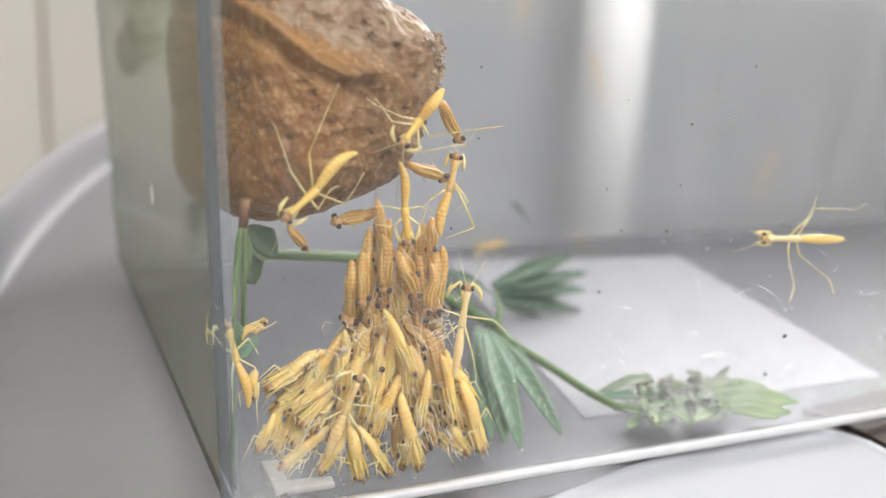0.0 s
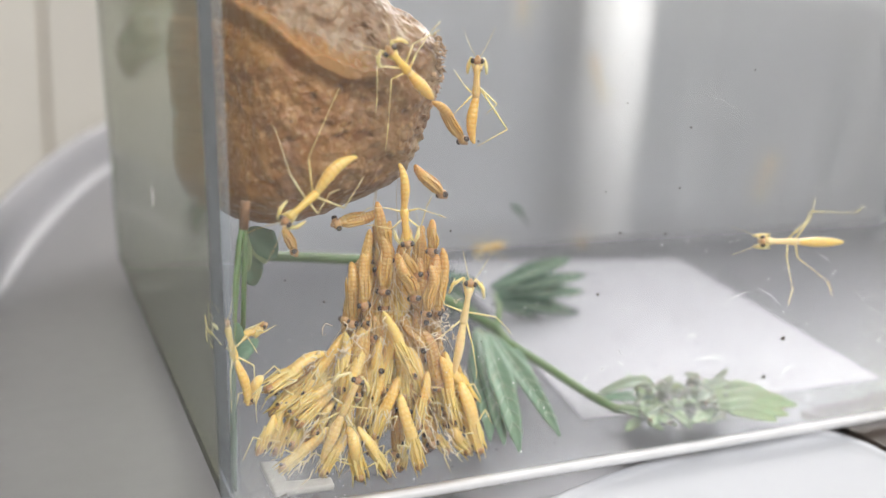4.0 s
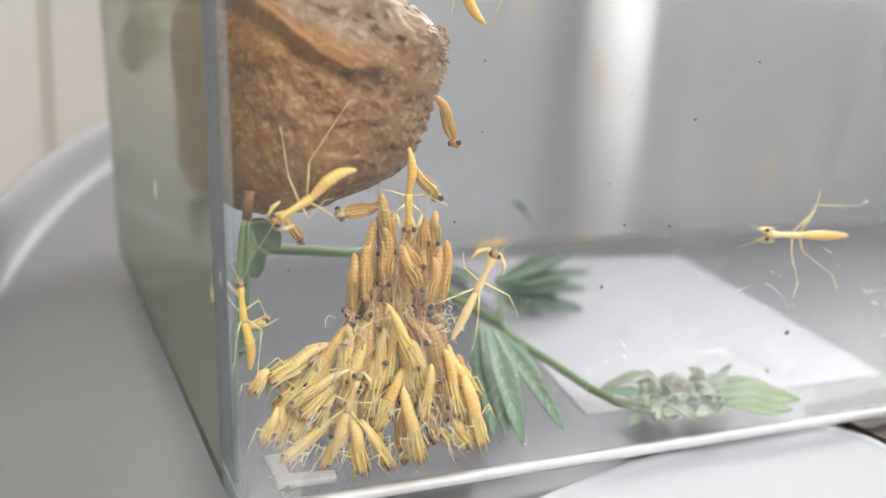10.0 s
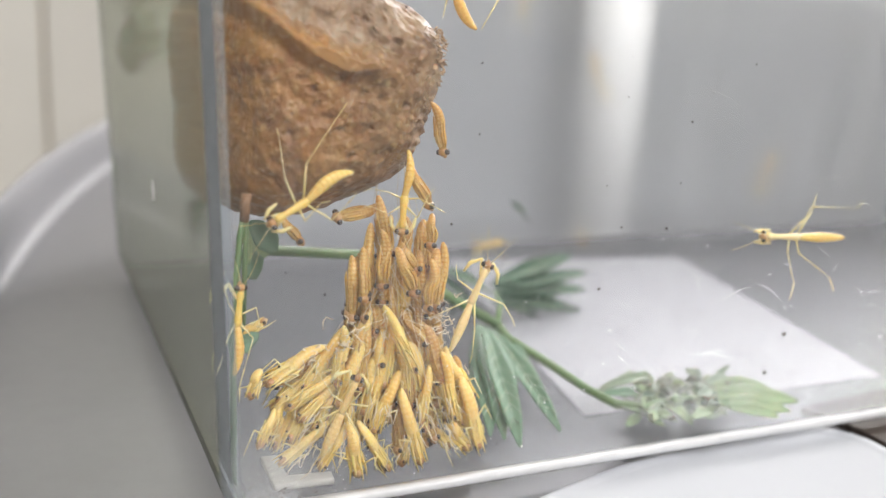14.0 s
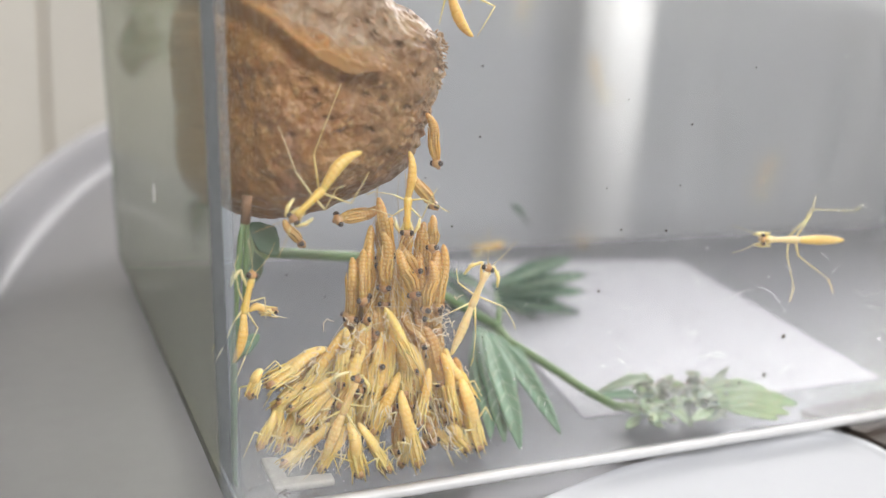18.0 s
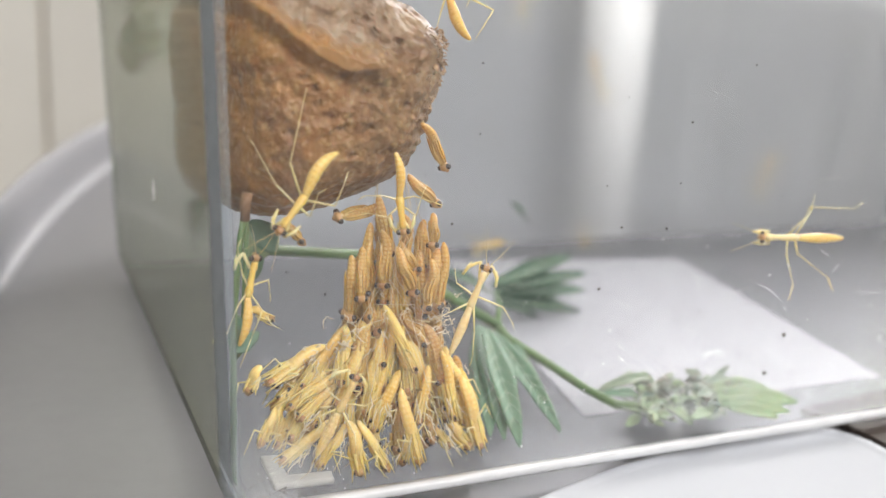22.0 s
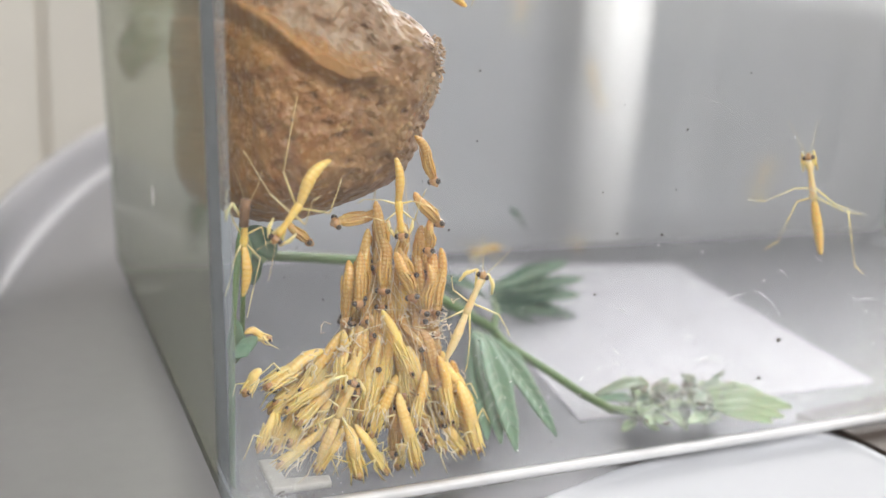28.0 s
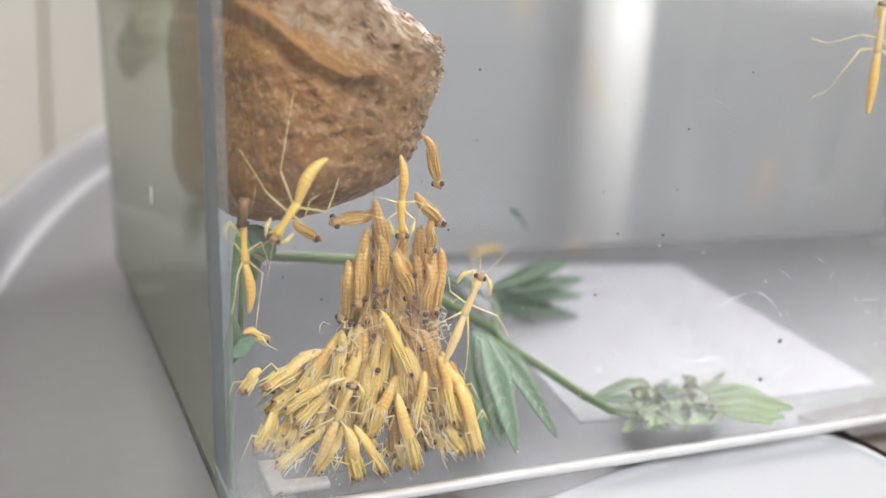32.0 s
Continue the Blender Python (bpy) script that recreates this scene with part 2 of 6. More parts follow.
BOX_EDGE = plain("box_edge_plastic", (0.50, 0.51, 0.52), (0.74, 0.75, 0.76), 260, 0.12, 0.1, 0.0001)
WHITE_PLASTIC = plain("white_plastic", (0.30, 0.29, 0.26), (0.62, 0.62, 0.60), 520, 0.5)
PAPER = plain("white_paper", (0.88, 0.87, 0.88), (0.93, 0.92, 0.93), 25, 0.75)
DISH_WHITE = plain("dish_white", (0.39, 0.407, 0.44), (0.44, 0.457, 0.49), 40, 0.6, 0.05)
STEEL_TRAY = steel_material("tray_steel", (0.335, 0.335, 0.347), 0.52, (1, 1, 1))
STEEL_PANEL = plain("panel_grey", (0.31, 0.315, 0.33), (0.365, 0.37, 0.38), 25, 0.42, 0.1, 0.0001, (4, 4, 0.3), Metallic=0.5)
# white of the added post that stands in for a reflected stripe
STRIPE_WHITE = plain("stripe_white", (0.84, 0.83, 0.81), (0.90, 0.89, 0.87), 80, 0.35)
LEAF_GREEN = leaf_material("leaf_green", (0.060, 0.135, 0.080), (0.18, 0.29, 0.19))
LEAF_WILT = leaf_material("leaf_wilted", (0.13, 0.18, 0.12), (0.34, 0.40, 0.31))
LEAF_SPRING = leaf_material("leaf_spring_green", (0.16, 0.25, 0.11), (0.31, 0.41, 0.23))
LEAF_GREY = leaf_material("leaf_grey", (0.20, 0.23, 0.19), (0.42, 0.45, 0.39))
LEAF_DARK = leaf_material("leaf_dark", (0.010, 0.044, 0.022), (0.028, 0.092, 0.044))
LEAF_VEIN = leaf_material("leaf_vein", (0.24, 0.34, 0.24), (0.42, 0.52, 0.40))
STEM_GREEN = leaf_material("stem_green", (0.085, 0.155, 0.055), (0.19, 0.28, 0.12))
TWIG = plain("twig_bark", (0.16, 0.08, 0.035), (0.34, 0.19, 0.09), 500, 0.7, 0.6, 0.0003)
RUBBER = plain("dark_rubber", (0.035, 0.024, 0.018), (0.06, 0.045, 0.035), 90, 0.6)
DEBRIS = plain("dark_debris", (0.03, 0.025, 0.02), (0.10, 0.08, 0.06), 1500, 0.7)
LINT = plain("white_lint", (0.75, 0.75, 0.74), (0.9, 0.9, 0.88), 1500, 0.6)
TILE = tile_material()
GROUT = plain("grout", (0.40, 0.33, 0.23), (0.50, 0.42, 0.31), 90, 0.8)
PLASTER = plain("plaster", (0.72, 0.71, 0.69), (0.80, 0.79, 0.77), 6, 0.8)
TABLE_WOOD = plain("table_laminate", (0.58, 0.55, 0.49), (0.66, 0.63, 0.57), 18, 0.4, 0.1, 0.0002)
FLOOR_TILE = plain("floor_tile", (0.38, 0.36, 0.33), (0.46, 0.44, 0.40), 8, 0.45)
FRAME_WHITE = plain("window_frame_white", (0.74, 0.74, 0.73), (0.82, 0.82, 0.81), 12, 0.4)

# ---- mesh helpers (sizes in millimetres) ----


class Shape:
    """Vertices and faces gathered in millimetres."""

    def __init__(self):
        self.v, self.f, self.dots = [], [], []

    def grid(self, rows, closed=True):
        base, n = len(self.v), len(rows[0])
        for r in rows:
            self.v.extend(tuple(p) for p in r)
        for i in range(len(rows) - 1):
            for j in range(n if closed else n - 1):
                a, b = base + i * n + j, base + i * n + (j + 1) % n
                self.f.append((a, b, b + n, a + n))
        return base

    def tube(self, points, radii, sides=6, flat=1.0):
        pts = [Vector(p) for p in points]
        rows, ref = [], Vector((0, 0, 1))
        for i, p in enumerate(pts):
            d = (pts[min(i + 1, len(pts) - 1)] - pts[max(i - 1, 0)]).normalized()
            side = d.cross(ref)
            if side.length < 0.05:
                side = d.cross(Vector((1, 0, 0)))
            side.normalize()
            up = side.cross(d).normalized()
            rad = radii[i] if hasattr(radii, "__len__") else radii
            rows.append([p + side * (rad * math.cos(2 * math.pi * j / sides)) + up * (flat * rad * math.sin(2 * math.pi * j / sides)) for j in range(sides)])
        base = self.grid(rows)
        self.f.append(tuple(range(base + sides - 1, base - 1, -1)))
        top = base + (len(rows) - 1) * sides
        self.f.append(tuple(range(top, top + sides)))

    def ball(self, c, r, sides=10, rings=7):
        c, r = Vector(c), Vector(r) if hasattr(r, "__len__") else Vector((r, r, r))
        rows = []
        for i in range(rings + 1):
            a = math.pi * (0.04 + 0.92 * i / rings)
            rows.append([c + Vector((r.x * math.sin(a) * math.cos(2 * math.pi * j / sides), r.y * math.sin(a) * math.sin(2 * math.pi * j / sides), -r.z * math.cos(a))) for j in range(sides)])
        base = self.grid(rows)
        self.f.append(tuple(range(base + sides - 1, base - 1, -1)))
        top = base + rings * sides
        self.f.append(tuple(range(top, top + sides)))

    def prism(self, outline, z0, z1):
        """An upright prism over a closed outline of (x, y)."""
        n, base = len(outline), len(self.v)
        self.v.extend((x, y, z0) for x, y in outline)
        self.v.extend((x, y, z1) for x, y in outline)
        for j in range(n):
            k = (j + 1) % n
            self.f.append((base + j, base + k, base + n + k, base + n + j))
        self.f.append(tuple(range(base + n - 1, base - 1, -1)))
        self.f.append(tuple(range(base + n, base + 2 * n)))

    def mesh(self, name, smooth=True):
        me = bpy.data.meshes.new(name)
        me.from_pydata([(x * MM, y * MM, z * MM) for x, y, z in self.v], [], self.f)
        me.update()
        if smooth:
            me.polygons.foreach_set("use_smooth", [True] * len(me.polygons))
        if self.dots:
            me.attributes.new("dots", "FLOAT", "POINT").data.foreach_set("value", self.dots)
        return me


def part(name, shape, material, parent=None, label="", smooth=True):
    me = shape.mesh(name, smooth)
    me.materials.append(material)
    ob = new(name, me)
    ob.parent = parent
    if label:
        tagged(ob, label)
    return ob


def soften(ob, width, segments=2):
    mod = ob.modifiers.new("bevel", "BEVEL")
    mod.width, mod.segments, mod.limit_method = width, segments, "ANGLE"
    return ob


def block(x0, x1, y0, y1, z0, z1):
    s = Shape()
    s.prism([(x0, y0), (x1, y0), (x1, y1), (x0, y1)], z0, z1)
    return s


def empty(name, at=(0, 0, 0)):
    ob = new(name)
    ob.empty_display_size = 0.004
    ob.matrix_world = pose(at[0] * MM, at[1] * MM, at[2] * MM)
    return ob


# ---- the room: a tiled kitchen corner with two windows ----
def wall_with_hole(name, axis, at, thick, span, height, hole, label):
    """A wall along x (axis 'x', at y) or along y (axis 'y', at x); hole = (a0, a1, z0, z1) or None. Millimetres."""
    s = Shape()
    z0, z1 = height

    def slab(a0, a1, b0, b1):
        if axis == "x":
            s.prism([(a0, at), (a1, at), (a1, at + thick), (a0, at + thick)], b0, b1)
        else:
            s.prism([(at, a0), (at + thick, a0), (at + thick, a1), (at, a1)], b0, b1)
    if hole is None:
        slab(span[0], span[1], z0, z1)
    else:
        slab(span[0], hole[0], z0, z1)
        slab(hole[1], span[1], z0, z1)
        slab(hole[0], hole[1], z0, hole[2])
        slab(hole[0], hole[1], hole[3], z1)
    return tagged(part(name, s, PLASTER, smooth=False), label, "wall", kind="structure")


FLOOR_Z, CEIL_Z = -880, 1700
tagged(part("floor", block(-1700, 1500, -1800, 900, FLOOR_Z - 60, FLOOR_Z), FLOOR_TILE, smooth=False), "grey tiled kitchen floor under the table", "floor", kind="structure")
tagged(part("ceiling", block(-1700, 1500, -1800, 900, CEIL_Z, CEIL_Z + 60), PLASTER, smooth=False), "white plastered ceiling of the kitchen", "ceiling", kind="structure")
wall_north = wall_with_hole("wall_north", "x", 640, 260, (-1700, 1500), (FLOOR_Z, CEIL_Z), (430, 1170, 180, 940), "cream glazed wall tiles with beige grout around a window")
wall_north.data.materials[0] = GROUT
wall_with_hole("wall_east", "y", 1300, 160, (-1800, 640), (FLOOR_Z, CEIL_Z), None, "white plastered kitchen wall")
wall_with_hole("wall_south", "x", -1310, 160, (-1700, 1300), (FLOOR_Z, CEIL_Z), (-650, 850, 780, 1640), "white plastered wall with a wide window opening")
wall_with_hole("wall_west", "y", -1700, 160, (-1600, 640), (FLOOR_Z, CEIL_Z), None, "white plastered kitchen wall")


def window(name, axis, at, a0, a1, z0, z1, label):
    root = tagged(empty(name), label, "window", kind="structure")
    bars = [(a0, a0 + 40, z0, z1), (a1 - 40, a1, z0, z1), ((a0 + a1) / 2 - 20, (a0 + a1) / 2 + 20, z0 + 40, z1 - 40), (a0 + 40, a1 - 40, z0, z0 + 40), (a0 + 40, a1 - 40, z1 - 40, z1)]
    for b0, b1, c0, c1 in bars:
        s = block(b0, b1, at, at + 45, c0, c1) if axis == "x" else block(at, at + 45, b0, b1, c0, c1)
        part("window_frame", s, FRAME_WHITE, root, smooth=False)
    return root


window("window_1", "x", 700, 432, 1168, 182, 938, "white framed window in the tiled wall behind the table")
window("window_2", "x", -1280, -648, 848, 782, 1638, "wide white framed kitchen window behind the table")

table = tagged(empty("table", (380, 100, FLOOR_Z)), "cream laminate table carrying the large steel tray", "table")
top = part("tabletop", block(-345, 750, -550, 222, 845, 873.25), TABLE_WOOD, table, smooth=False)
for lx in (-300, 690):
    for ly in (-490, 160):
        part("leg", block(lx - 30, lx + 30, ly - 30, ly + 30, 0, 845), TABLE_WOOD, table, smooth=False)

# ---- large steel tray ----
TRAY_C = (430.0, -18.0)
tray = tagged(empty("steel_tray", (TRAY_C[0], TRAY_C[1], -6.75)), "large brushed stainless steel tray with bowed sides and a coved wall", "tray")


def lathe(profile, sides):
    s = Shape()
    s.grid([[(r * math.cos(2 * math.pi * j / sides), r * math.sin(2 * math.pi * j / sides), z) for j in range(sides)] for r, z in profile])
    return s


def tray_outline(d):
    """The outline of the tray floor, widened by d: two bowed sides, two straight ones and round corners."""
    pts = []
    for cx, cy, r, a0, a1, n in ((331, 0, 792, 158.4, 201.6, 90), (-322, -258, 90, 201.6, 270, 20), (322, -258, 90, 270, 338.4, 20),
                                 (-331, 0, 792, -21.6, 21.6, 90), (322, 258, 90, 21.6, 90, 20), (-322, 258, 90, 90, 158.4, 20)):
        pts += [(cx + (r + d) * math.cos(radians(a0 + (a1 - a0) * i / n)), cy + (r + d) * math.sin(radians(a0 + (a1 - a0) * i / n))) for i in range(n)]
    return pts


def swept(profile):
    s = Shape()
    s.grid([[(x, y, z) for x, y in tray_outline(d)] for d, z in profile])
    return s


tray_floor = Shape()
tray_floor.prism(tray_outline(0.0), 0.6, 4.0)
part("tray_floor", tray_floor, STEEL_TRAY, tray, smooth=False)
part("tray_wall", swept([(0.02, 3.98), (0.7, 4.2), (1.3, 4.8), (1.7, 5.8), (1.9, 8), (2.0, 13), (2.1, 18.2), (2.4, 18.7), (3.0, 18.7), (3.4, 18.2), (3.3, 12), (3.1, 6), (2.6, 2.2), (1.6, 0.9), (0.02, 0.6)]), STEEL_TRAY, tray)

# dark rubber mat on the tray
mat = Shape()
mat.prism([(86.5, 7.5), (88.6, 2.0), (89.2, -12), (90, -60), (150, -60), (190, -10), (186, 9), (120, 11)], -2.75, -1.75)
tagged(part("rubber_mat", mat, RUBBER, smooth=False), "dark brown rubber mat lying on the steel tray", "mat")

# shallow white dish whose bowed rim reaches under the front edge of the box
dish = tagged(empty("white_dish", (55, -25, -2.75)), "shallow white glazed dish with a rolled rim", "dish")


def dish_outline(d):
    pts = [(15 + 64 * i / 24, 2.2 - 0.0050 * (15 + 64 * i / 24 - 72) ** 2 + d) for i in range(25)]
    pts += [(79.5 + (8 + d) * math.sin(radians(a)), -6.0 + (8 + d) * math.cos(radians(a))) for a in range(10, 91, 8)]
    pts += [(87.5 + d, -20), (87.0 + d, -40), (82 + d, -54 - d), (70, -60 - d), (30, -60 - d), (14 - d, -52), (11 - d, -36)]
    return [(x - 55, y + 25) for x, y in pts]


def dish_loft(profile):
    s = Shape()
    base = s.grid([[(x, y, z) for x, y in dish_outline(d)] for d, z in profile])
    n = len(dish_outline(0))
    s.f.append(tuple(range(base + n - 1, base - 1, -1)))
    s.f.append(tuple(range(base + (len(profile) - 1) * n, base + len(profile) * n)))
    return s


part("dish_floor", dish_loft([(-3.1, 0.0), (-2.6, 0.15), (-2.2, 0.5), (-2.25, 0.62), (-3.2, 0.62)]), DISH_WHITE, dish)
part("dish_rim", dish_loft([(-2.2, 0.0), (-0.9, 0.1), (-0.2, 0.5), (0.0, 0.9), (-0.3, 1.15), (-0.9, 1.2), (-1.6, 0.95), (-2.15, 0.66)]), DISH_WHITE, dish)

# ---- clear plastic box ----
X0, L, D, H, WALL, DRAFT, RAD = 0.4, 208.0, 105.0, 96.0, 1.3, 0.040, 0.6
box = tagged(empty("plastic_box"), "clear scratched plastic box holding the hatching egg case", "box")


def fillet(z, r=4.6):
    """How far the rounded foot of the side walls draws in at height z."""
    dz = min(r, max(0.0, r - 1.0 - z))
    return min(3.6, r - math.sqrt(r * r - dz * dz))


def wall_panel(ax, ay, bx, by, nx, ny, n_up=14, n_along=26):
    """A leaning slab between two inner foot points, thick towards the outward normal."""
    s = Shape()
    for side in (0, 1):
        rows = []
        for i in range(n_up + 1):
            z = (-0.2, 0.2, 0.7, 1.3, 2.0, 2.9, 4.2)[i] if i < 7 else 4.2 + (H - 4.2) * (i - 6) / (n_up - 6)
            o = DRAFT * z + side * WALL - (fillet(z) if nx else 0.0)
            dx, dy = DRAFT * z * abs(ny) * math.copysign(1, bx - ax), DRAFT * z * abs(nx) * math.copysign(1, by - ay)
            if ny:
                dx -= fillet(z) * math.copysign(1, bx - ax)
            x0, y0, x1, y1 = ax - dx, ay - dy, bx + dx, by + dy
            rows.append([(x0 + (x1 - x0) * j / n_along + nx * o, y0 + (y1 - y0) * j / n_along + ny * o, z) for j in range(n_along + 1)])
        if side == 0:
            rows = [r[::-1] for r in rows]
        s.grid(rows, closed=False)
    m, q = n_along + 1, n_up
    off = (q + 1) * m
    for j in range(n_along):
        a, b = q * m + n_along - j, q * m + n_along - j - 1
        s.f.append((a, b, off + q * m + j + 1, off + q * m + j))
    return s


def corner_post(cx, cy, a0, sx, sy):
    """A rounded upright corner, solid between its inner and outer radius."""
    s, n = Shape(), 14
    rows = []
    for i in range(15):
        z = (-0.9, -0.6, -0.2, 0.4, 1.2, 2.2, 3.4)[i] if i < 7 else 3.4 + (H - 3.4) * (i - 6) / 8
        ox, oy = cx + sx * (DRAFT * z - fillet(z)), cy + sy * DRAFT * z
        out = RAD + WALL - (0.8, 0.45, 0.2, 0.05, 0.0)[min(i, 4)]
        ring = [(ox + out * math.cos(a0 + math.pi / 2 * j / n), oy + out * math.sin(a0 + math.pi / 2 * j / n), z) for j in range(n + 1)]
        inner = min(RAD, out - 0.5)
        ring += [(ox + inner * math.cos(a0 + math.pi / 2 * j / n), oy + inner * math.sin(a0 + math.pi / 2 * j / n), z) for j in range(n, -1, -1)]
        rows.append(ring)
    base = s.grid(rows)
    w = len(rows[0])
    s.f.append(tuple(range(base + w - 1, base - 1, -1)))
    s.f.append(tuple(range(base + 14 * w, base + 15 * w)))
    return s


front = part("front_wall", wall_panel(X0 + RAD, 0, L - RAD, 0, 0, -1), BOX_CLEAR, box)
back = part("back_wall", wall_panel(L - RAD, D, X0 + RAD, D, 0, 1), BOX_BACK, box, "hazy clear back wall")
left = part("side_wall", wall_panel(X0, D - RAD, X0, RAD, -1, 0), BOX_SIDE, box, "hazy greenish clear side wall")
right = part("side_wall", wall_panel(L, RAD, L, D - RAD, 1, 0), BOX_SIDE, box, "hazy clear side wall")
posts = [part("corner_post", corner_post(cx, cy, a, sx, sy), BOX_CORNER, box, "rounded clear corner") for cx, cy, a, sx, sy in
         ((X0 + RAD, RAD, math.pi, -1, -1), (L - RAD, RAD, 1.5 * math.pi, 1, -1), (L - RAD, D - RAD, 0.0, 1, 1), (X0 + RAD, D - RAD, 0.5 * math.pi, -1, 1))]


def rounded(x0, x1, y0, y1, r, n=8):
    pts = []
    for cx, cy, a in ((x1 - r, y1 - r, 0), (x0 + r, y1 - r, 90), (x0 + r, y0 + r, 180), (x1 - r, y0 + r, 270)):
        pts += [(cx + r * math.cos(radians(a + 90 * i / n)), cy + r * math.sin(radians(a + 90 * i / n))) for i in range(n + 1)]
    return pts


base_plate = Shape()
base_plate.prism(rounded(X0 + 2.4, L - 2.4, 0.6, D, 2.0), -1.6, -0.2)
bottom = part("bottom", base_plate, BOX_FLOOR, box, "clear dusty bottom plate", smooth=False)
edge, prof = Shape(), [(-0.1, -0.75), (-0.8, -0.75), (-1.25, -0.5), (-1.44, -0.1), (-1.40, 0.25), (-1.33, 0.5), (-0.1, 0.55)]
edge.grid([[(x, y, z) for y, z in prof] for x in [X0 + 4.4 + (L - X0 - 8.8) * i / 60 for i in range(61)]])
part("bottom_edge", edge, BOX_EDGE, box, "bright white front bottom edge")
for fx in (6, L - 6):
    for fy in (6, D - 6):
        part("foot", lathe([(0.01, -2.75), (2.6, -2.75), (3.0, -2.5), (3.0, -1.62), (0.01, -1.62)], 16), BOX_EDGE, box).location = (fx * MM, fy * MM, 0)
for ob in (front, back, left, right, bottom, *posts):
    ob.visible_shadow = False

# white L-shaped moulding in the corner of the box
ell = Shape()
ell.prism([(5.6, 3.4), (12.6, 3.0), (12.8, 5.0), (7.7, 5.6), (7.9, 11.0), (5.8, 11.2)], -0.2, 0.7)
tagged(soften(part("corner_bracket", ell, WHITE_PLASTIC, smooth=False), 0.3 * MM), "small white plastic L-shaped bracket on the box bottom", "bracket")

# white paper under the box
sheet = Shape()
sheet.prism([(54, 16), (111, 15.7), (126, 91), (70, 103)], -2.72, -2.5)
tagged(part("paper_sheet", sheet, PAPER, smooth=False), "white paper sheet under the clear bottom of the box", "paper")

# behind the box: steel panel, and white post added for a reflected bright stripe
panel = Shape()
rows = []
for i in range(9):
    z = -2.75 + 70.75 * i / 8
    rows.append([(22 + 300 * j / 40, 140, z) for j in range(41)] + [(22 + 300 * j / 40, 141.2, z) for j in range(40, -1, -1)])
panel.grid(rows)
tagged(part("splashback", panel, STEEL_PANEL), "upright grey metal splashback standing behind the box", "splashback")
pipe = Shape()
pipe.tube([(125.3, 126, -2.75), (125.6, 126, 40), (126.0, 126, 78)], [8.6, 8.6, 8.6], 40)
tagged(part("stripe_post", pipe, STRIPE_WHITE), "smooth white post added behind the box for a reflected bright stripe", "pipe")

# ---- egg case ----
random.seed(4)
SECTION = [(-180, 12.0), (-167, 11.9), (-150, 13.6), (-134, 16.4), (-124, 17.3), (-112, 17.2), (-99, 15.7), (-76, 14.0), (-55, 14.4), (-33, 13.9), (-11, 13.4), (8, 14.9), (20, 15.7), (34, 14.8), (47, 13.6), (68, 15), (90, 17), (118, 18), (145, 14.0), (180, 12.0)]
PITS = [(16.1, 50.8, 0.75), (15.5, 52.1, 0.5), (17.3, 52.3, 0.5), (12.5, 46.6, 0.7), (10.5, 42.4, 0.55), (9.5, 43.3, 0.5), (14.5, 44.4, 0.5), (16.4, 44.2, 0.4), (9.2, 44.9, 0.4), (19.0, 49.9, 0.45), (18.4, 48.4, 0.6), (17.9, 38.1, 0.45), (8.0, 46.0, 0.6), (11.8, 40.9, 0.45), (19.6, 43.3, 0.4), (6.6, 40.5, 0.3), (13.4, 38.0, 0.35), (15.2, 41.0, 0.35), (10.2, 36.6, 0.35), (20.6, 46.5, 0.4)]


def bell(d, w):
    return math.exp(-(d / w) ** 2)


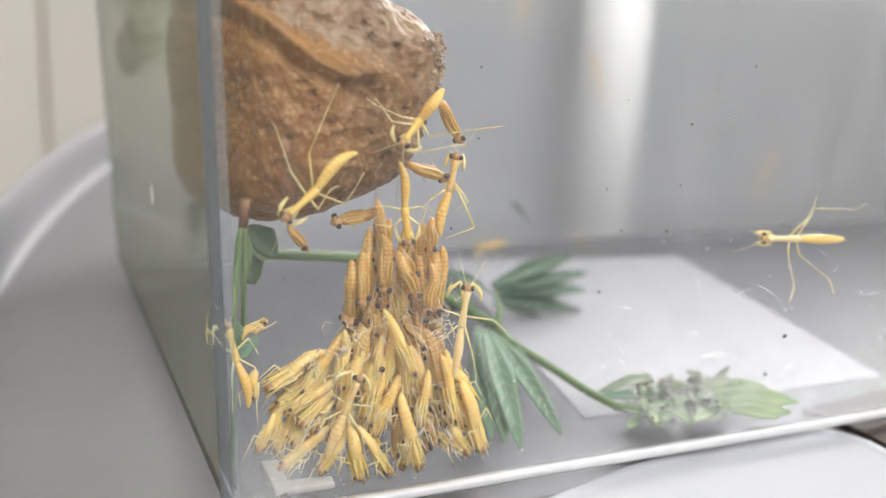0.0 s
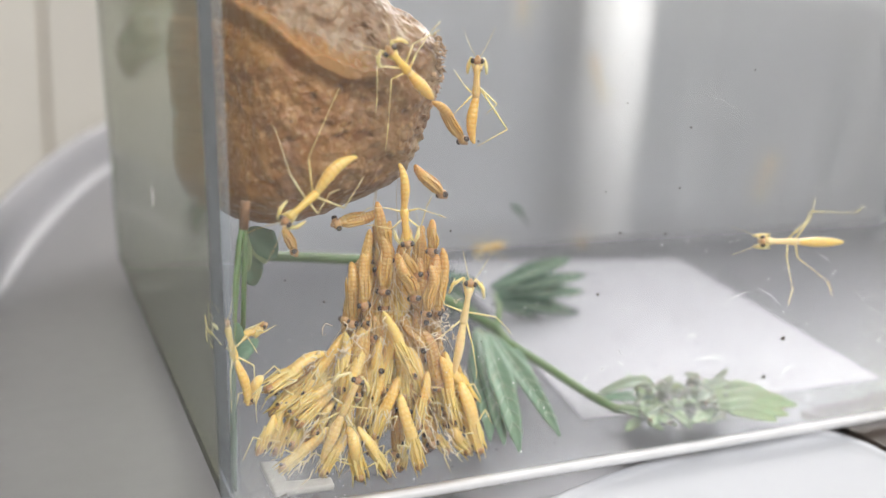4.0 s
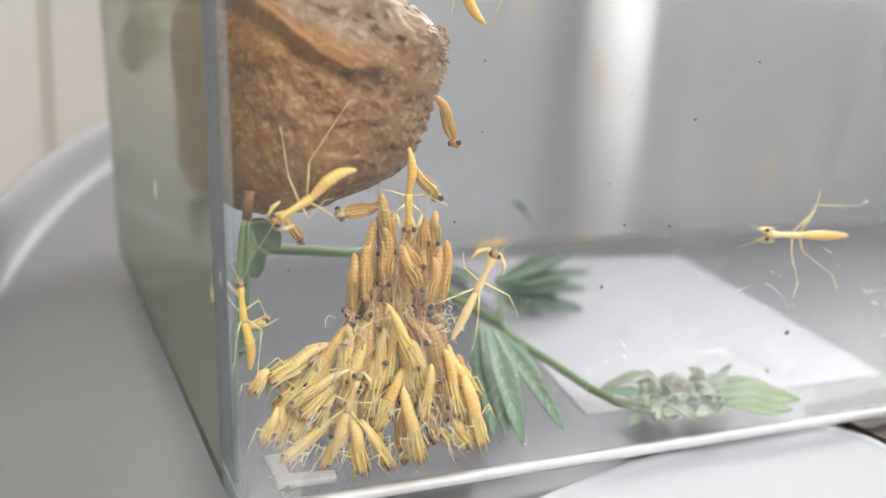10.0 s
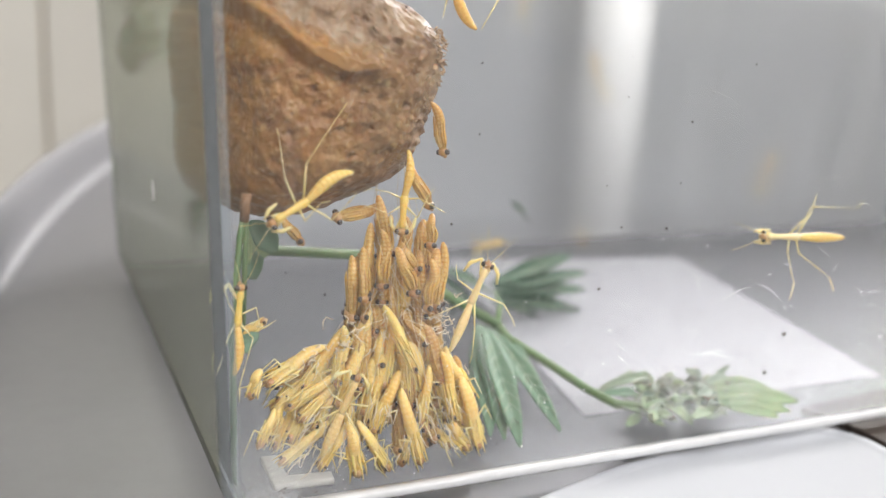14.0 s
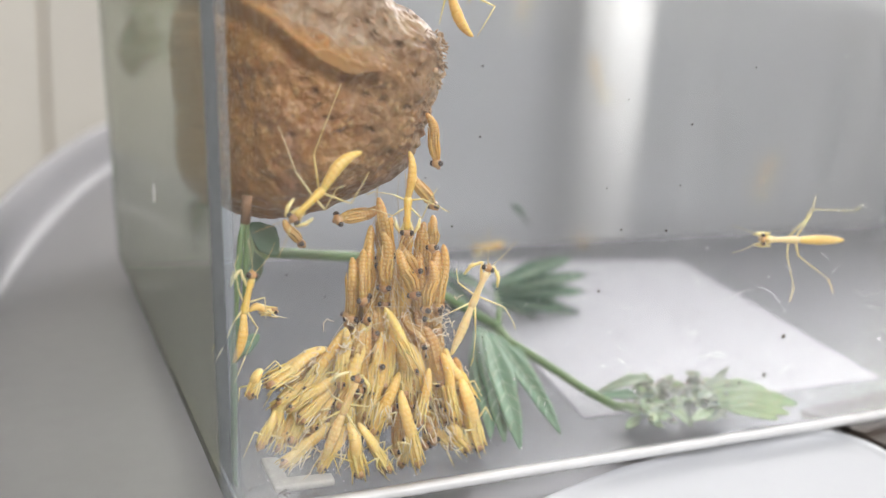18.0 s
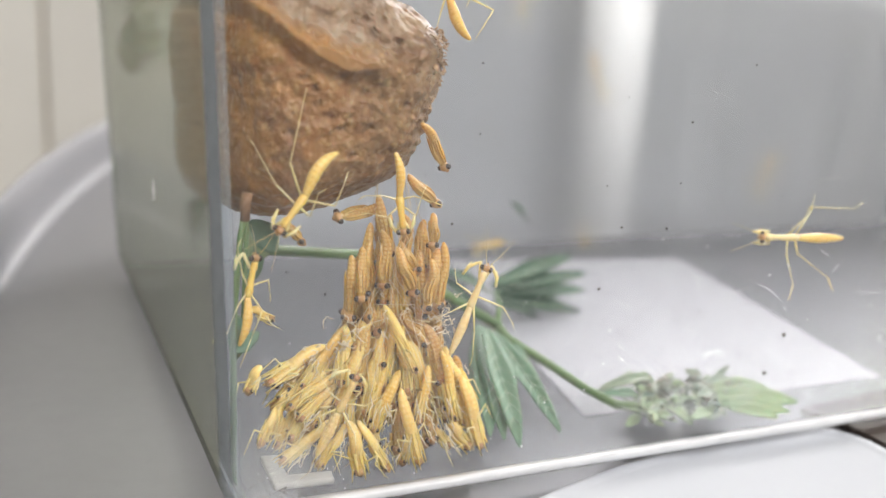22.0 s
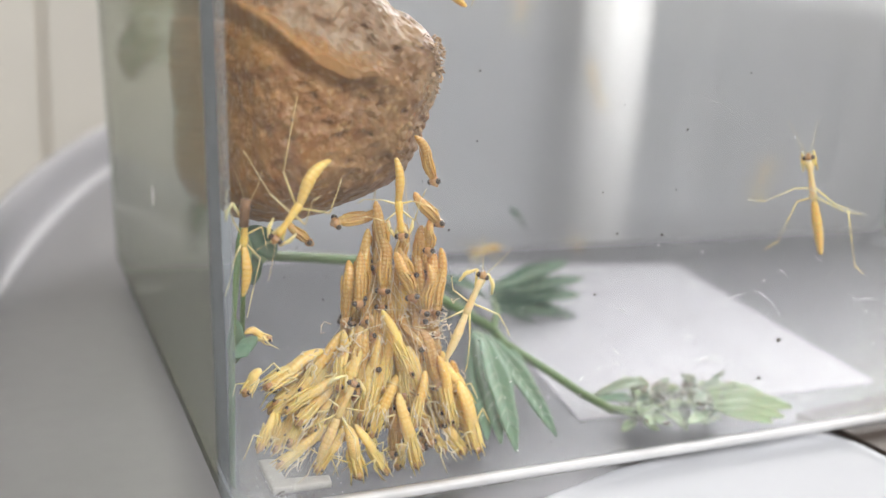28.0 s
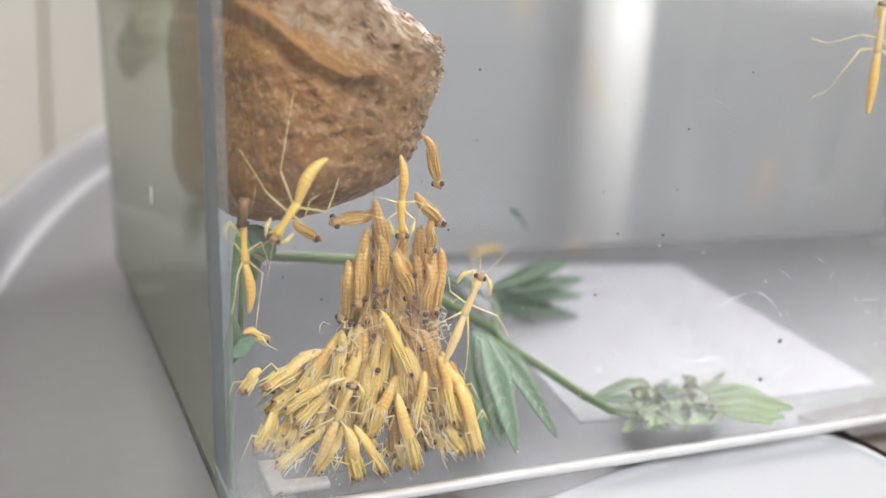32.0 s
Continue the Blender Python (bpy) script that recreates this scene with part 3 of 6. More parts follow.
def egg_case():
    cx, cz, yc, ly, n = 13.1, 45.0, 25.5, 24.2, 400
    angs, rads = [a for a, _ in SECTION], [r for _, r in SECTION]
    steps = [("front", i / 140) for i in range(1, 141)] + [("side", i / 30) for i in range(1, 31)] + [("back", 1 - i / 12) for i in range(1, 13)]
    s, tone, rows = Shape(), [], []
    for kind, u in steps:
        ring = []
        for j in range(n):
            a = -180 + 360 * j / n
            rad = sum(np.interp((a + d + 180) % 360 - 180, angs, rads) for d in (-7, -3, 0, 3, 7)) / 5
            if kind == "front":
                k, y = u, yc - ly * max(0.0, 1 - u ** 3.3) ** (1 / 3.3)
            elif kind == "side":
                k, y = 1.0 - 0.38 * u - 0.54 * u * u, yc + u * 15
            else:
                k, y = 0.08 * u, yc + 15 + 3 * max(0.0, 1 - u ** 3) ** (1 / 3)
            ca, sa = math.cos(radians(a)), math.sin(radians(a))
            tall = 1.0 - 0.42 * u if kind == "side" else (0.58 if kind == "back" else 1.0)
            x, z = cx + k * rad * ca, cz - (1 - tall) * 3 + k * tall * rad * sa
            p = Vector((x, y, z))
            big = noise.noise(p * 0.28)
            mid = noise.noise(p * 0.75 + Vector((9, 2, 4)))
            fine = noise.noise(p * 2.1) + 0.6 * noise.noise(p * 4.4)
            # the rolled lip and the pale hollow above it
            zr = 47.2 + 0.0352 * min(0.0, x - 16.5) ** 2 + 0.10 * max(0.0, x - 18) + 0.7 * noise.noise(Vector((x * 0.3, 0, 5)))
            lip = (bell(z - zr, 0.95) - 0.55 * bell(z - zr + 2.0, 0.9)) * max(0.0, min(1.0, (19.5 - x) / 7))
            above = min(1.0, max(0.0, (z - zr - 0.9 + 0.9 * noise.noise(p * 0.9)) / 1.6))
            above *= max(0.0, min(1.0, (23.5 - x) / 5))
            facing = 1.0 if kind == "front" else 0.25
            lam = max(0.0, min(1.0, (x - 18.5) / 3)) * bell(z - 39.6, 3.4)
            # pit drives both the dent and the shade painted into it
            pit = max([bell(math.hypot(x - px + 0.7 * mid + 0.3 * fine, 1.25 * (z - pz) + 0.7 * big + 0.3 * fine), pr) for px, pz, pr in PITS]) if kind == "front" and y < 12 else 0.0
            out = 0.6 * big + 0.42 * mid + 0.11 * fine + facing * (1.35 * lip - 1.7 * above) - 0.55 * pit + lam * 0.26 * math.sin(z * 5.2 + x * 0.8 + 3.0 * mid + 1.5 * big)
            w = u ** 3 if kind == "front" else 1.0
            if kind == "front":
                p.y -= out * (1 - 0.6 * w)
            p.x += 0.75 * w * out * ca if kind != "back" else 0.0
            p.z += 0.75 * w * out * sa if kind != "back" else 0.0
            p.x -= 0.068 * max(0.0, p.y - 6)
            p.z -= 0.05 * max(0.0, p.y - 6)
            p.x = max(p.x, X0 + 0.2 - DRAFT * p.z)
            p.y = max(p.y + 0.7, 1.0)
            ring.append(p)
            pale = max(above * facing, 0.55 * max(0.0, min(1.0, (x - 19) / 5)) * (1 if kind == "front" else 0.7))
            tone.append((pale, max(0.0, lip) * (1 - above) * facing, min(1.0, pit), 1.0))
        rows.append(ring)
    base = s.grid(rows)
    s.f.append(tuple(range(base + n - 1, base - 1, -1)))
    top = base + (len(rows) - 1) * n
    s.f.append(tuple(range(top, top + n)))
    me = s.mesh("egg_case")
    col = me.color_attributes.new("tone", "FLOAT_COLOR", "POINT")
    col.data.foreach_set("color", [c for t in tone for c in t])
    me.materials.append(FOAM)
    return me


case = tagged(empty("egg_case", (13, 25, 45)), "brown foamy mantis egg case with a pale hatching seam", "egg case")
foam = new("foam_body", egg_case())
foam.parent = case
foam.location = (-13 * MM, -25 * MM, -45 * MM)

# thin papery flaps along the hatching seam
flaps = Shape()
for i in range(170):
    z = random.uniform(41.0, 51.5)
    edge_x = float(np.interp(z, [40, 44, 47, 50, 52, 54], [23.0, 24.6, 25.7, 25.9, 24.4, 22.4]))
    inset = random.uniform(0.1, 3.2) * random.random()
    p = Vector((edge_x - inset - 0.5, 2.9 + 3.0 * max(0.0, 1 - inset / 3) + random.uniform(0, 0.9), z))
    d = Vector((random.uniform(0.1, 0.9), random.uniform(-0.7, 0.2), random.uniform(-0.9, 0.7))).normalized() * random.uniform(0.25, 0.6)
    w = random.uniform(0.12, 0.38)
    flaps.tube([p - d * 0.6, p, p + d * 0.5 + Vector((0, 0, random.uniform(-0.1, 0.1))), p + d], [w * 0.7, w, w * 0.85, w * 0.4], 6, 0.3)
flap = part("seam_flaps", flaps, plain("flap_paper", (0.34, 0.22, 0.125), (0.52, 0.37, 0.23), 900, 0.6), case, "torn papery flaps")
flap.location = (-13 * MM, -25 * MM, -45 * MM)
tagged(flap, kind="stuff")

# ---- plant ----


def leaflet(base, tip, width, face, droop=0.0, fold=0.25, n=14, m=6):
    """A long narrow leaf blade from base to tip; face: the way its upper side looks."""
    s = Shape()
    a, b, f = Vector(base), Vector(tip), Vector(face)
    d = b - a
    side = d.cross(f).normalized()
    f = side.cross(d).normalized()
    upper, lower = [], []
    for i in range(n + 1):
        t = i / n
        w = width * 0.5 * (math.sin(math.pi * min(1.0, t * 0.93 + 0.05)) ** 0.8) * (1.0 + 0.06 * math.sin(17 * t))
        c = a + d * t + f * (4 * droop * t * (1 - t))
        up, lo = [], []
        for j in range(m + 1):
            q = 2 * j / m - 1
            p = c + side * (w * q) + f * (fold * w * abs(q) + 0.05 * w * math.sin(9 * t + 3 * q))
            up.append(p)
            lo.append(p - f * 0.12)
        upper.append(up + lo[::-1])
    base_i = s.grid(upper)
    k = 2 * (m + 1)
    s.f.append(tuple(range(base_i + k - 1, base_i - 1, -1)))
    s.f.append(tuple(range(base_i + n * k, base_i + (n + 1) * k)))
    return s


def vein(base, tip, face, droop, width, r=0.12):
    a, b, f = Vector(base), Vector(tip), Vector(face)
    d = b - a
    side = d.cross(f).normalized()
    f = side.cross(d).normalized()
    s = Shape()
    s.tube([a + d * t + f * (4 * droop * t * (1 - t) + 0.03) for t in (0, 0.2, 0.4, 0.6, 0.8, 0.97)], [r, r, r * 0.8, r * 0.7, r * 0.5, r * 0.2], 5)
    for i in range(8):
        t = 0.1 + 0.1 * i
        c = a + d * t + f * (4 * droop * t * (1 - t))
        w = width * 0.42 * math.sin(math.pi * (t * 0.93 + 0.05)) ** 0.8
        for sx in (-1, 1):
            s.tube([c, c + side * (sx * w * 0.5) + d * 0.045 + f * (0.125 * w), c + side * (sx * w) + d * 0.10 + f * (0.25 * w)], [0.09, 0.08, 0.05], 4)
    return s


sprig = tagged(empty('plant_sprig'), 'cut green leafy sprig wilting on the box bottom', 'plant')
s = Shape()
s.tube([(9.35, 28.00, 22.07), (10.95, 30.00, 21.10), (25.87, 34.00, 18.51), (36.66, 34.00, 13.26), (47.91, 33.00, 6.38)], [0.75, 0.75, 0.75, 0.75, 0.75], 10)
part('stem', s, STEM_GREEN, sprig)
s = Shape()
s.tube([(47.91, 33.00, 6.38), (48.43, 30.00, 5.04), (52.54, 23.00, 2.60), (54.29, 16.15, 1.50), (54.56, 9.31, 2.00), (57.38, 6.74, 2.20), (62.56, 7.52, 2.40), (68.95, 6.98, 2.00)], [0.7, 0.68, 0.66, 0.64, 0.61, 0.59, 0.57, 0.55], 10)
part('stem', s, STEM_GREEN, sprig)
blade = part('leaf', leaflet((44.02, 32.00, 7.05), (34.94, 8.09, 0.60), 3.4, (-0.2, -0.8, 0.6), 0.8), LEAF_GREEN, sprig)
part('midrib', vein((44.02, 32.00, 7.05), (34.94, 8.09, 0.60), (-0.2, -0.8, 0.6), 0.8, 3.4), LEAF_VEIN, blade)
blade = part('leaf', leaflet((43.51, 30.00, 7.48), (36.23, 6.63, 0.60), 3.4, (-0.2, -0.8, 0.6), 0.8), LEAF_GREEN, sprig)
part('midrib', vein((43.51, 30.00, 7.48), (36.23, 6.63, 0.60), (-0.2, -0.8, 0.6), 0.8, 3.4), LEAF_VEIN, blade)
blade = part('leaf', leaflet((42.26, 26.00, 8.72), (37.09, 3.94, 0.60), 3.4, (-0.2, -0.8, 0.6), 0.8), LEAF_GREEN, sprig)
part('midrib', vein((42.26, 26.00, 8.72), (37.09, 3.94, 0.60), (-0.2, -0.8, 0.6), 0.8, 3.4), LEAF_VEIN, blade)
blade = part('leaf', leaflet((47.10, 34.00, 5.48), (43.63, 18.00, 1.19), 3.0, (-0.2, -0.8, 0.6), 0.8), LEAF_GREEN, sprig)
part('midrib', vein((47.10, 34.00, 5.48), (43.63, 18.00, 1.19), (-0.2, -0.8, 0.6), 0.8, 3.0), LEAF_VEIN, blade)
blade = part('leaf', leaflet((44.61, 28.00, 7.41), (44.37, 6.55, 0.60), 2.8, (-0.2, -0.8, 0.6), 0.8), LEAF_GREEN, sprig)
part('midrib', vein((44.61, 28.00, 7.41), (44.37, 6.55, 0.60), (-0.2, -0.8, 0.6), 0.8, 2.8), LEAF_VEIN, blade)
blade = part('leaf', leaflet((48.28, 34.00, 5.37), (48.09, 18.13, 0.60), 2.3, (-0.2, -0.8, 0.6), 0.8), LEAF_GREEN, sprig)
part('midrib', vein((48.28, 34.00, 5.37), (48.09, 18.13, 0.60), (-0.2, -0.8, 0.6), 0.8, 2.3), LEAF_VEIN, blade)
blade = part('leaf', leaflet((47.49, 38.00, 4.79), (35.04, 13.98, 0.60), 3.0, (-0.2, -0.8, 0.6), 0.8), LEAF_GREEN, sprig)
part('midrib', vein((47.49, 38.00, 4.79), (35.04, 13.98, 0.60), (-0.2, -0.8, 0.6), 0.8, 3.0), LEAF_VEIN, blade)
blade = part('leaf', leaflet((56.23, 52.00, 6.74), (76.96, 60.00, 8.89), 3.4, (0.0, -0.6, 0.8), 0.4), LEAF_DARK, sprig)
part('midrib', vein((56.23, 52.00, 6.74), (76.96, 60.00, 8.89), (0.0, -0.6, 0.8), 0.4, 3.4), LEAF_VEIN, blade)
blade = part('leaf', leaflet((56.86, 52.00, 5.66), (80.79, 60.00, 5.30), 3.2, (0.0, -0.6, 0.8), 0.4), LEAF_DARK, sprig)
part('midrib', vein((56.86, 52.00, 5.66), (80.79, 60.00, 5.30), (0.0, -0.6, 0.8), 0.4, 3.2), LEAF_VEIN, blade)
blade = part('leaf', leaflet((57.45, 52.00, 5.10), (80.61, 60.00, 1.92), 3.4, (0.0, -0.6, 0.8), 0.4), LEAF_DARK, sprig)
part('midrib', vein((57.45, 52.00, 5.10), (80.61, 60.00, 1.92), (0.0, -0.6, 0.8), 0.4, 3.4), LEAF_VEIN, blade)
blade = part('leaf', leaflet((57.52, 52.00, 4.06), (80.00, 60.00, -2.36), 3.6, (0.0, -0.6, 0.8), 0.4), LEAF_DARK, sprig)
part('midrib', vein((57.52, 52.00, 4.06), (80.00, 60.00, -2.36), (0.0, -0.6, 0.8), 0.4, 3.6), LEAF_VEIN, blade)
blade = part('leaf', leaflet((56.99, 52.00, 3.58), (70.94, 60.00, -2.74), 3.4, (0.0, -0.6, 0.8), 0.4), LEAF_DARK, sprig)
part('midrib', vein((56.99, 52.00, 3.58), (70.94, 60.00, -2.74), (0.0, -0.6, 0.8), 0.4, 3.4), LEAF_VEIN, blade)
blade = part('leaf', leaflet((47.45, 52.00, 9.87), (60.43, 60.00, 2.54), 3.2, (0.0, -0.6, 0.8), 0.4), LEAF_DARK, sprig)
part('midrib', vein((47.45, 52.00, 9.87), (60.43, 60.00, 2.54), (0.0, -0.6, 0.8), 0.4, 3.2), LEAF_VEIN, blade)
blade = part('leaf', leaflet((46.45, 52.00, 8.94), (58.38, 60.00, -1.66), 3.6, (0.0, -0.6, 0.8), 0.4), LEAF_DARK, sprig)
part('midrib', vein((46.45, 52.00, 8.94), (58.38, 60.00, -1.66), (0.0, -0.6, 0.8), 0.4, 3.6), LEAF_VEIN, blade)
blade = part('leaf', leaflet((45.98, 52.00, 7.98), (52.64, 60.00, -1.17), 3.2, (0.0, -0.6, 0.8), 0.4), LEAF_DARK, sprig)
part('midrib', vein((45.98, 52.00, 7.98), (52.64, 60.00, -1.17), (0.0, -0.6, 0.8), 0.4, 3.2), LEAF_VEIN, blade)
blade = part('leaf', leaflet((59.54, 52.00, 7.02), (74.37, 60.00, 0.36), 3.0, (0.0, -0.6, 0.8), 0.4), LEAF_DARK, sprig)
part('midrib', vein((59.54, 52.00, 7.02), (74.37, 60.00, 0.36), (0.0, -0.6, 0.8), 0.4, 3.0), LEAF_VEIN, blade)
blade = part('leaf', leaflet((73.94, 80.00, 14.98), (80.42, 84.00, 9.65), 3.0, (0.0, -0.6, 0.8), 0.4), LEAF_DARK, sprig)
s = Shape()
s.tube([(47.91, 33.00, 6.38), (52.90, 42.00, 6.43), (56.86, 52.00, 5.66)], [0.5, 0.42, 0.35], 10)
part('leaf_stalk', s, STEM_GREEN, sprig)
blade = part('leaf', leaflet((57.33, 8.85, 2.68), (58.58, 8.75, 0.98), 1.2, (-0.30, -0.52, 0.7), 0.13), LEAF_GREY, sprig)
blade = part('leaf', leaflet((61.24, 10.68, 2.62), (64.24, 12.34, 3.31), 0.8, (0.14, -0.81, 0.7), -0.9), LEAF_SPRING, sprig)
blade = part('leaf', leaflet((67.35, 9.89, 2.67), (63.98, 3.76, 3.64), 1.0, (-0.17, -0.78, 0.7), -0.64), LEAF_GREY, sprig)
blade = part('leaf', leaflet((62.42, 10.30, 0.61), (63.20, 9.68, 1.65), 1.7, (-0.02, -0.68, 0.7), -0.03), LEAF_SPRING, sprig)
blade = part('leaf', leaflet((73.60, 12.10, 2.25), (77.99, 14.52, 3.28), 1.1, (0.09, -0.89, 0.7), -0.82), LEAF_WILT, sprig)
blade = part('leaf', leaflet((56.85, 4.80, 2.65), (61.66, 7.38, 1.81), 1.3, (0.33, -0.82, 0.7), 0.45), LEAF_WILT, sprig)
blade = part('leaf', leaflet((58.32, 3.98, 1.80), (59.80, 7.22, 1.20), 0.7, (-0.42, -0.42, 0.7), 0.89), LEAF_SPRING, sprig)
blade = part('leaf', leaflet((69.78, 6.93, 1.49), (65.05, 3.06, 3.41), 1.2, (-0.09, -0.86, 0.7), 0.75), LEAF_GREY, sprig)
blade = part('leaf', leaflet((71.60, 13.09, 1.56), (67.64, 10.59, 1.60), 1.2, (0.60, -0.30, 0.7), 0.86), LEAF_SPRING, sprig)
blade = part('leaf', leaflet((67.66, 9.05, 1.24), (69.05, 11.47, 1.88), 1.9, (0.55, -0.46, 0.7), -0.0), LEAF_SPRING, sprig)
blade = part('leaf', leaflet((57.68, 4.50, 2.51), (54.72, 1.24, 3.23), 1.5, (0.20, -0.37, 0.7), -0.25), LEAF_SPRING, sprig)
blade = part('leaf', leaflet((69.58, 14.66, 1.80), (66.87, 12.91, 2.17), 1.7, (0.18, -0.34, 0.7), -0.27), LEAF_WILT, sprig)
blade = part('leaf', leaflet((68.07, 7.91, 2.45), (66.61, 3.05, 3.92), 1.8, (0.02, -0.53, 0.7), -0.6), LEAF_WILT, sprig)
blade = part('leaf', leaflet((61.26, 5.49, 2.18), (63.24, 6.14, 3.25), 1.4, (0.20, -0.61, 0.7), 0.22), LEAF_WILT, sprig)
blade = part('leaf', leaflet((72.63, 15.70, 0.95), (71.00, 13.81, 1.34), 1.5, (0.16, -0.87, 0.7), -0.05), LEAF_SPRING, sprig)
blade = part('leaf', leaflet((62.41, 13.82, 1.00), (62.51, 16.67, 2.18), 1.1, (0.13, -0.49, 0.7), -0.47), LEAF_SPRING, sprig)
blade = part('leaf', leaflet((65.27, 12.31, 1.50), (60.98, 9.40, 1.87), 0.6, (0.14, -0.83, 0.7), 0.08), LEAF_SPRING, sprig)
blade = part('leaf', leaflet((66.68, 3.55, 1.52), (67.19, 1.53, 1.86), 0.8, (0.12, -0.51, 0.7), 0.82), LEAF_WILT, sprig)
blade = part('leaf', leaflet((60.48, 6.59, 0.60), (55.53, 2.89, 2.69), 0.8, (0.16, -0.28, 0.7), -0.22), LEAF_SPRING, sprig)
blade = part('leaf', leaflet((57.12, 3.81, 1.69), (54.84, 1.33, 3.95), 1.2, (-0.26, -0.57, 0.7), -0.68), LEAF_SPRING, sprig)
blade = part('leaf', leaflet((58.05, 4.61, 2.42), (57.21, 7.07, 1.53), 1.8, (0.34, -0.73, 0.7), -0.42), LEAF_WILT, sprig)
blade = part('leaf', leaflet((60.70, 8.21, 1.64), (58.94, 4.44, 3.13), 0.8, (0.31, -0.69, 0.7), 0.06), LEAF_SPRING, sprig)
blade = part('leaf', leaflet((65.17, 9.66, 1.39), (67.37, 10.07, 0.72), 0.9, (-0.05, -0.26, 0.7), 0.7), LEAF_SPRING, sprig)
blade = part('leaf', leaflet((67.71, 8.28, 1.87), (67.70, 6.32, 2.24), 1.8, (-0.14, -0.63, 0.7), 0.63), LEAF_SPRING, sprig)
blade = part('leaf', leaflet((71.00, 11.65, 2.44), (74.60, 14.12, 1.57), 1.6, (0.49, -0.80, 0.7), -0.04), LEAF_SPRING, sprig)
blade = part('leaf', leaflet((64.94, 13.45, 1.89), (71.09, 18.69, 1.38), 1.7, (0.35, -0.44, 0.7), -0.85), LEAF_WILT, sprig)
blade = part('leaf', leaflet((69.60, 6.35, 0.71), (70.22, 4.48, 2.80), 1.8, (0.25, -0.81, 0.7), -0.37), LEAF_SPRING, sprig)
blade = part('leaf', leaflet((67.33, 10.89, 0.95), (71.73, 15.35, 0.97), 1.1, (-0.51, -0.86, 0.7), 0.14), LEAF_WILT, sprig)
blade = part('leaf', leaflet((60.93, 11.72, 1.29), (58.12, 6.86, 3.79), 1.1, (-0.53, -0.41, 0.7), -0.63), LEAF_SPRING, sprig)
blade = part('leaf', leaflet((67.87, 6.02, 1.97), (67.61, 7.20, 1.46), 1.6, (0.02, -0.81, 0.7), -0.48), LEAF_WILT, sprig)
blade = part('leaf', leaflet((57.90, 6.55, 2.04), (56.93, 8.23, 0.91), 0.8, (0.11, -0.73, 0.7), 0.68), LEAF_SPRING, sprig)
blade = part('leaf', leaflet((71.40, 12.79, 2.20), (69.26, 13.78, 3.84), 1.5, (-0.33, -0.82, 0.7), 0.85), LEAF_WILT, sprig)
blade = part('leaf', leaflet((59.18, 9.08, 1.38), (57.35, 8.62, 2.69), 1.1, (-0.14, -0.80, 0.7), 0.6), LEAF_WILT, sprig)
blade = part('leaf', leaflet((60.07, 4.61, 1.74), (58.40, 1.49, 3.12), 1.1, (-0.48, -0.88, 0.7), -0.54), LEAF_GREY, sprig)
blade = part('leaf', leaflet((67.82, 6.41, 2.27), (63.72, 5.03, 3.63), 1.4, (-0.09, -0.57, 0.7), -0.72), LEAF_SPRING, sprig)
blade = part('leaf', leaflet((62.25, 8.92, 2.54), (64.11, 14.11, 1.54), 0.8, (-0.26, -0.74, 0.7), -0.03), LEAF_GREY, sprig)
blade = part('leaf', leaflet((68.67, 6.90, 2.66), (69.67, 6.26, 2.20), 1.8, (-0.46, -0.43, 0.7), -0.38), LEAF_WILT, sprig)
blade = part('leaf', leaflet((64.39, 16.01, 0.65), (64.26, 18.20, 1.96), 1.9, (-0.16, -0.68, 0.7), -0.06), LEAF_WILT, sprig)
blade = part('leaf', leaflet((70.86, 13.46, 1.13), (66.31, 6.05, 2.80), 1.2, (0.57, -0.90, 0.7), -0.79), LEAF_SPRING, sprig)
blade = part('leaf', leaflet((56.66, 7.56, 2.78), (60.89, 12.94, 0.92), 0.7, (0.48, -0.56, 0.7), 0.78), LEAF_GREY, sprig)
blade = part('leaf', leaflet((65.54, 16.07, 1.47), (64.54, 18.48, 1.99), 1.0, (-0.54, -0.87, 0.7), 0.85), LEAF_SPRING, sprig)
blade = part('leaf', leaflet((64.00, 10.49, 0.79), (63.47, 11.32, 2.44), 1.8, (0.12, -0.30, 0.7), -0.51), LEAF_GREY, sprig)
blade = part('leaf', leaflet((64.34, 8.42, 1.86), (61.43, 5.38, 3.07), 1.8, (-0.23, -0.59, 0.7), 0.59), LEAF_SPRING, sprig)
blade = part('leaf', leaflet((64.68, 13.56, 2.30), (70.32, 17.91, 1.04), 0.7, (-0.31, -0.84, 0.7), -0.13), LEAF_SPRING, sprig)
blade = part('leaf', leaflet((58.62, 9.76, 0.71), (57.12, 10.08, 1.87), 0.7, (-0.10, -0.68, 0.7), 0.45), LEAF_WILT, sprig)
blade = part('leaf', leaflet((66.46, 3.45, 2.14), (64.13, 1.95, 1.90), 0.8, (-0.52, -0.78, 0.7), -0.43), LEAF_SPRING, sprig)
blade = part('leaf', leaflet((56.49, 6.78, 1.83), (58.37, 13.37, 1.04), 1.1, (0.43, -0.24, 0.7), 0.2), LEAF_SPRING, sprig)
blade = part('leaf', leaflet((65.65, 13.57, 0.63), (60.54, 5.83, 3.07), 0.7, (0.04, -0.78, 0.7), 0.38), LEAF_WILT, sprig)
blade = part('leaf', leaflet((72.00, 13.44, 1.30), (73.67, 11.85, 2.08), 1.2, (0.32, -0.24, 0.7), 0.06), LEAF_SPRING, sprig)
blade = part('leaf', leaflet((56.97, 6.63, 1.52), (53.67, 5.16, 0.71), 1.4, (-0.02, -0.28, 0.7), -0.19), LEAF_SPRING, sprig)
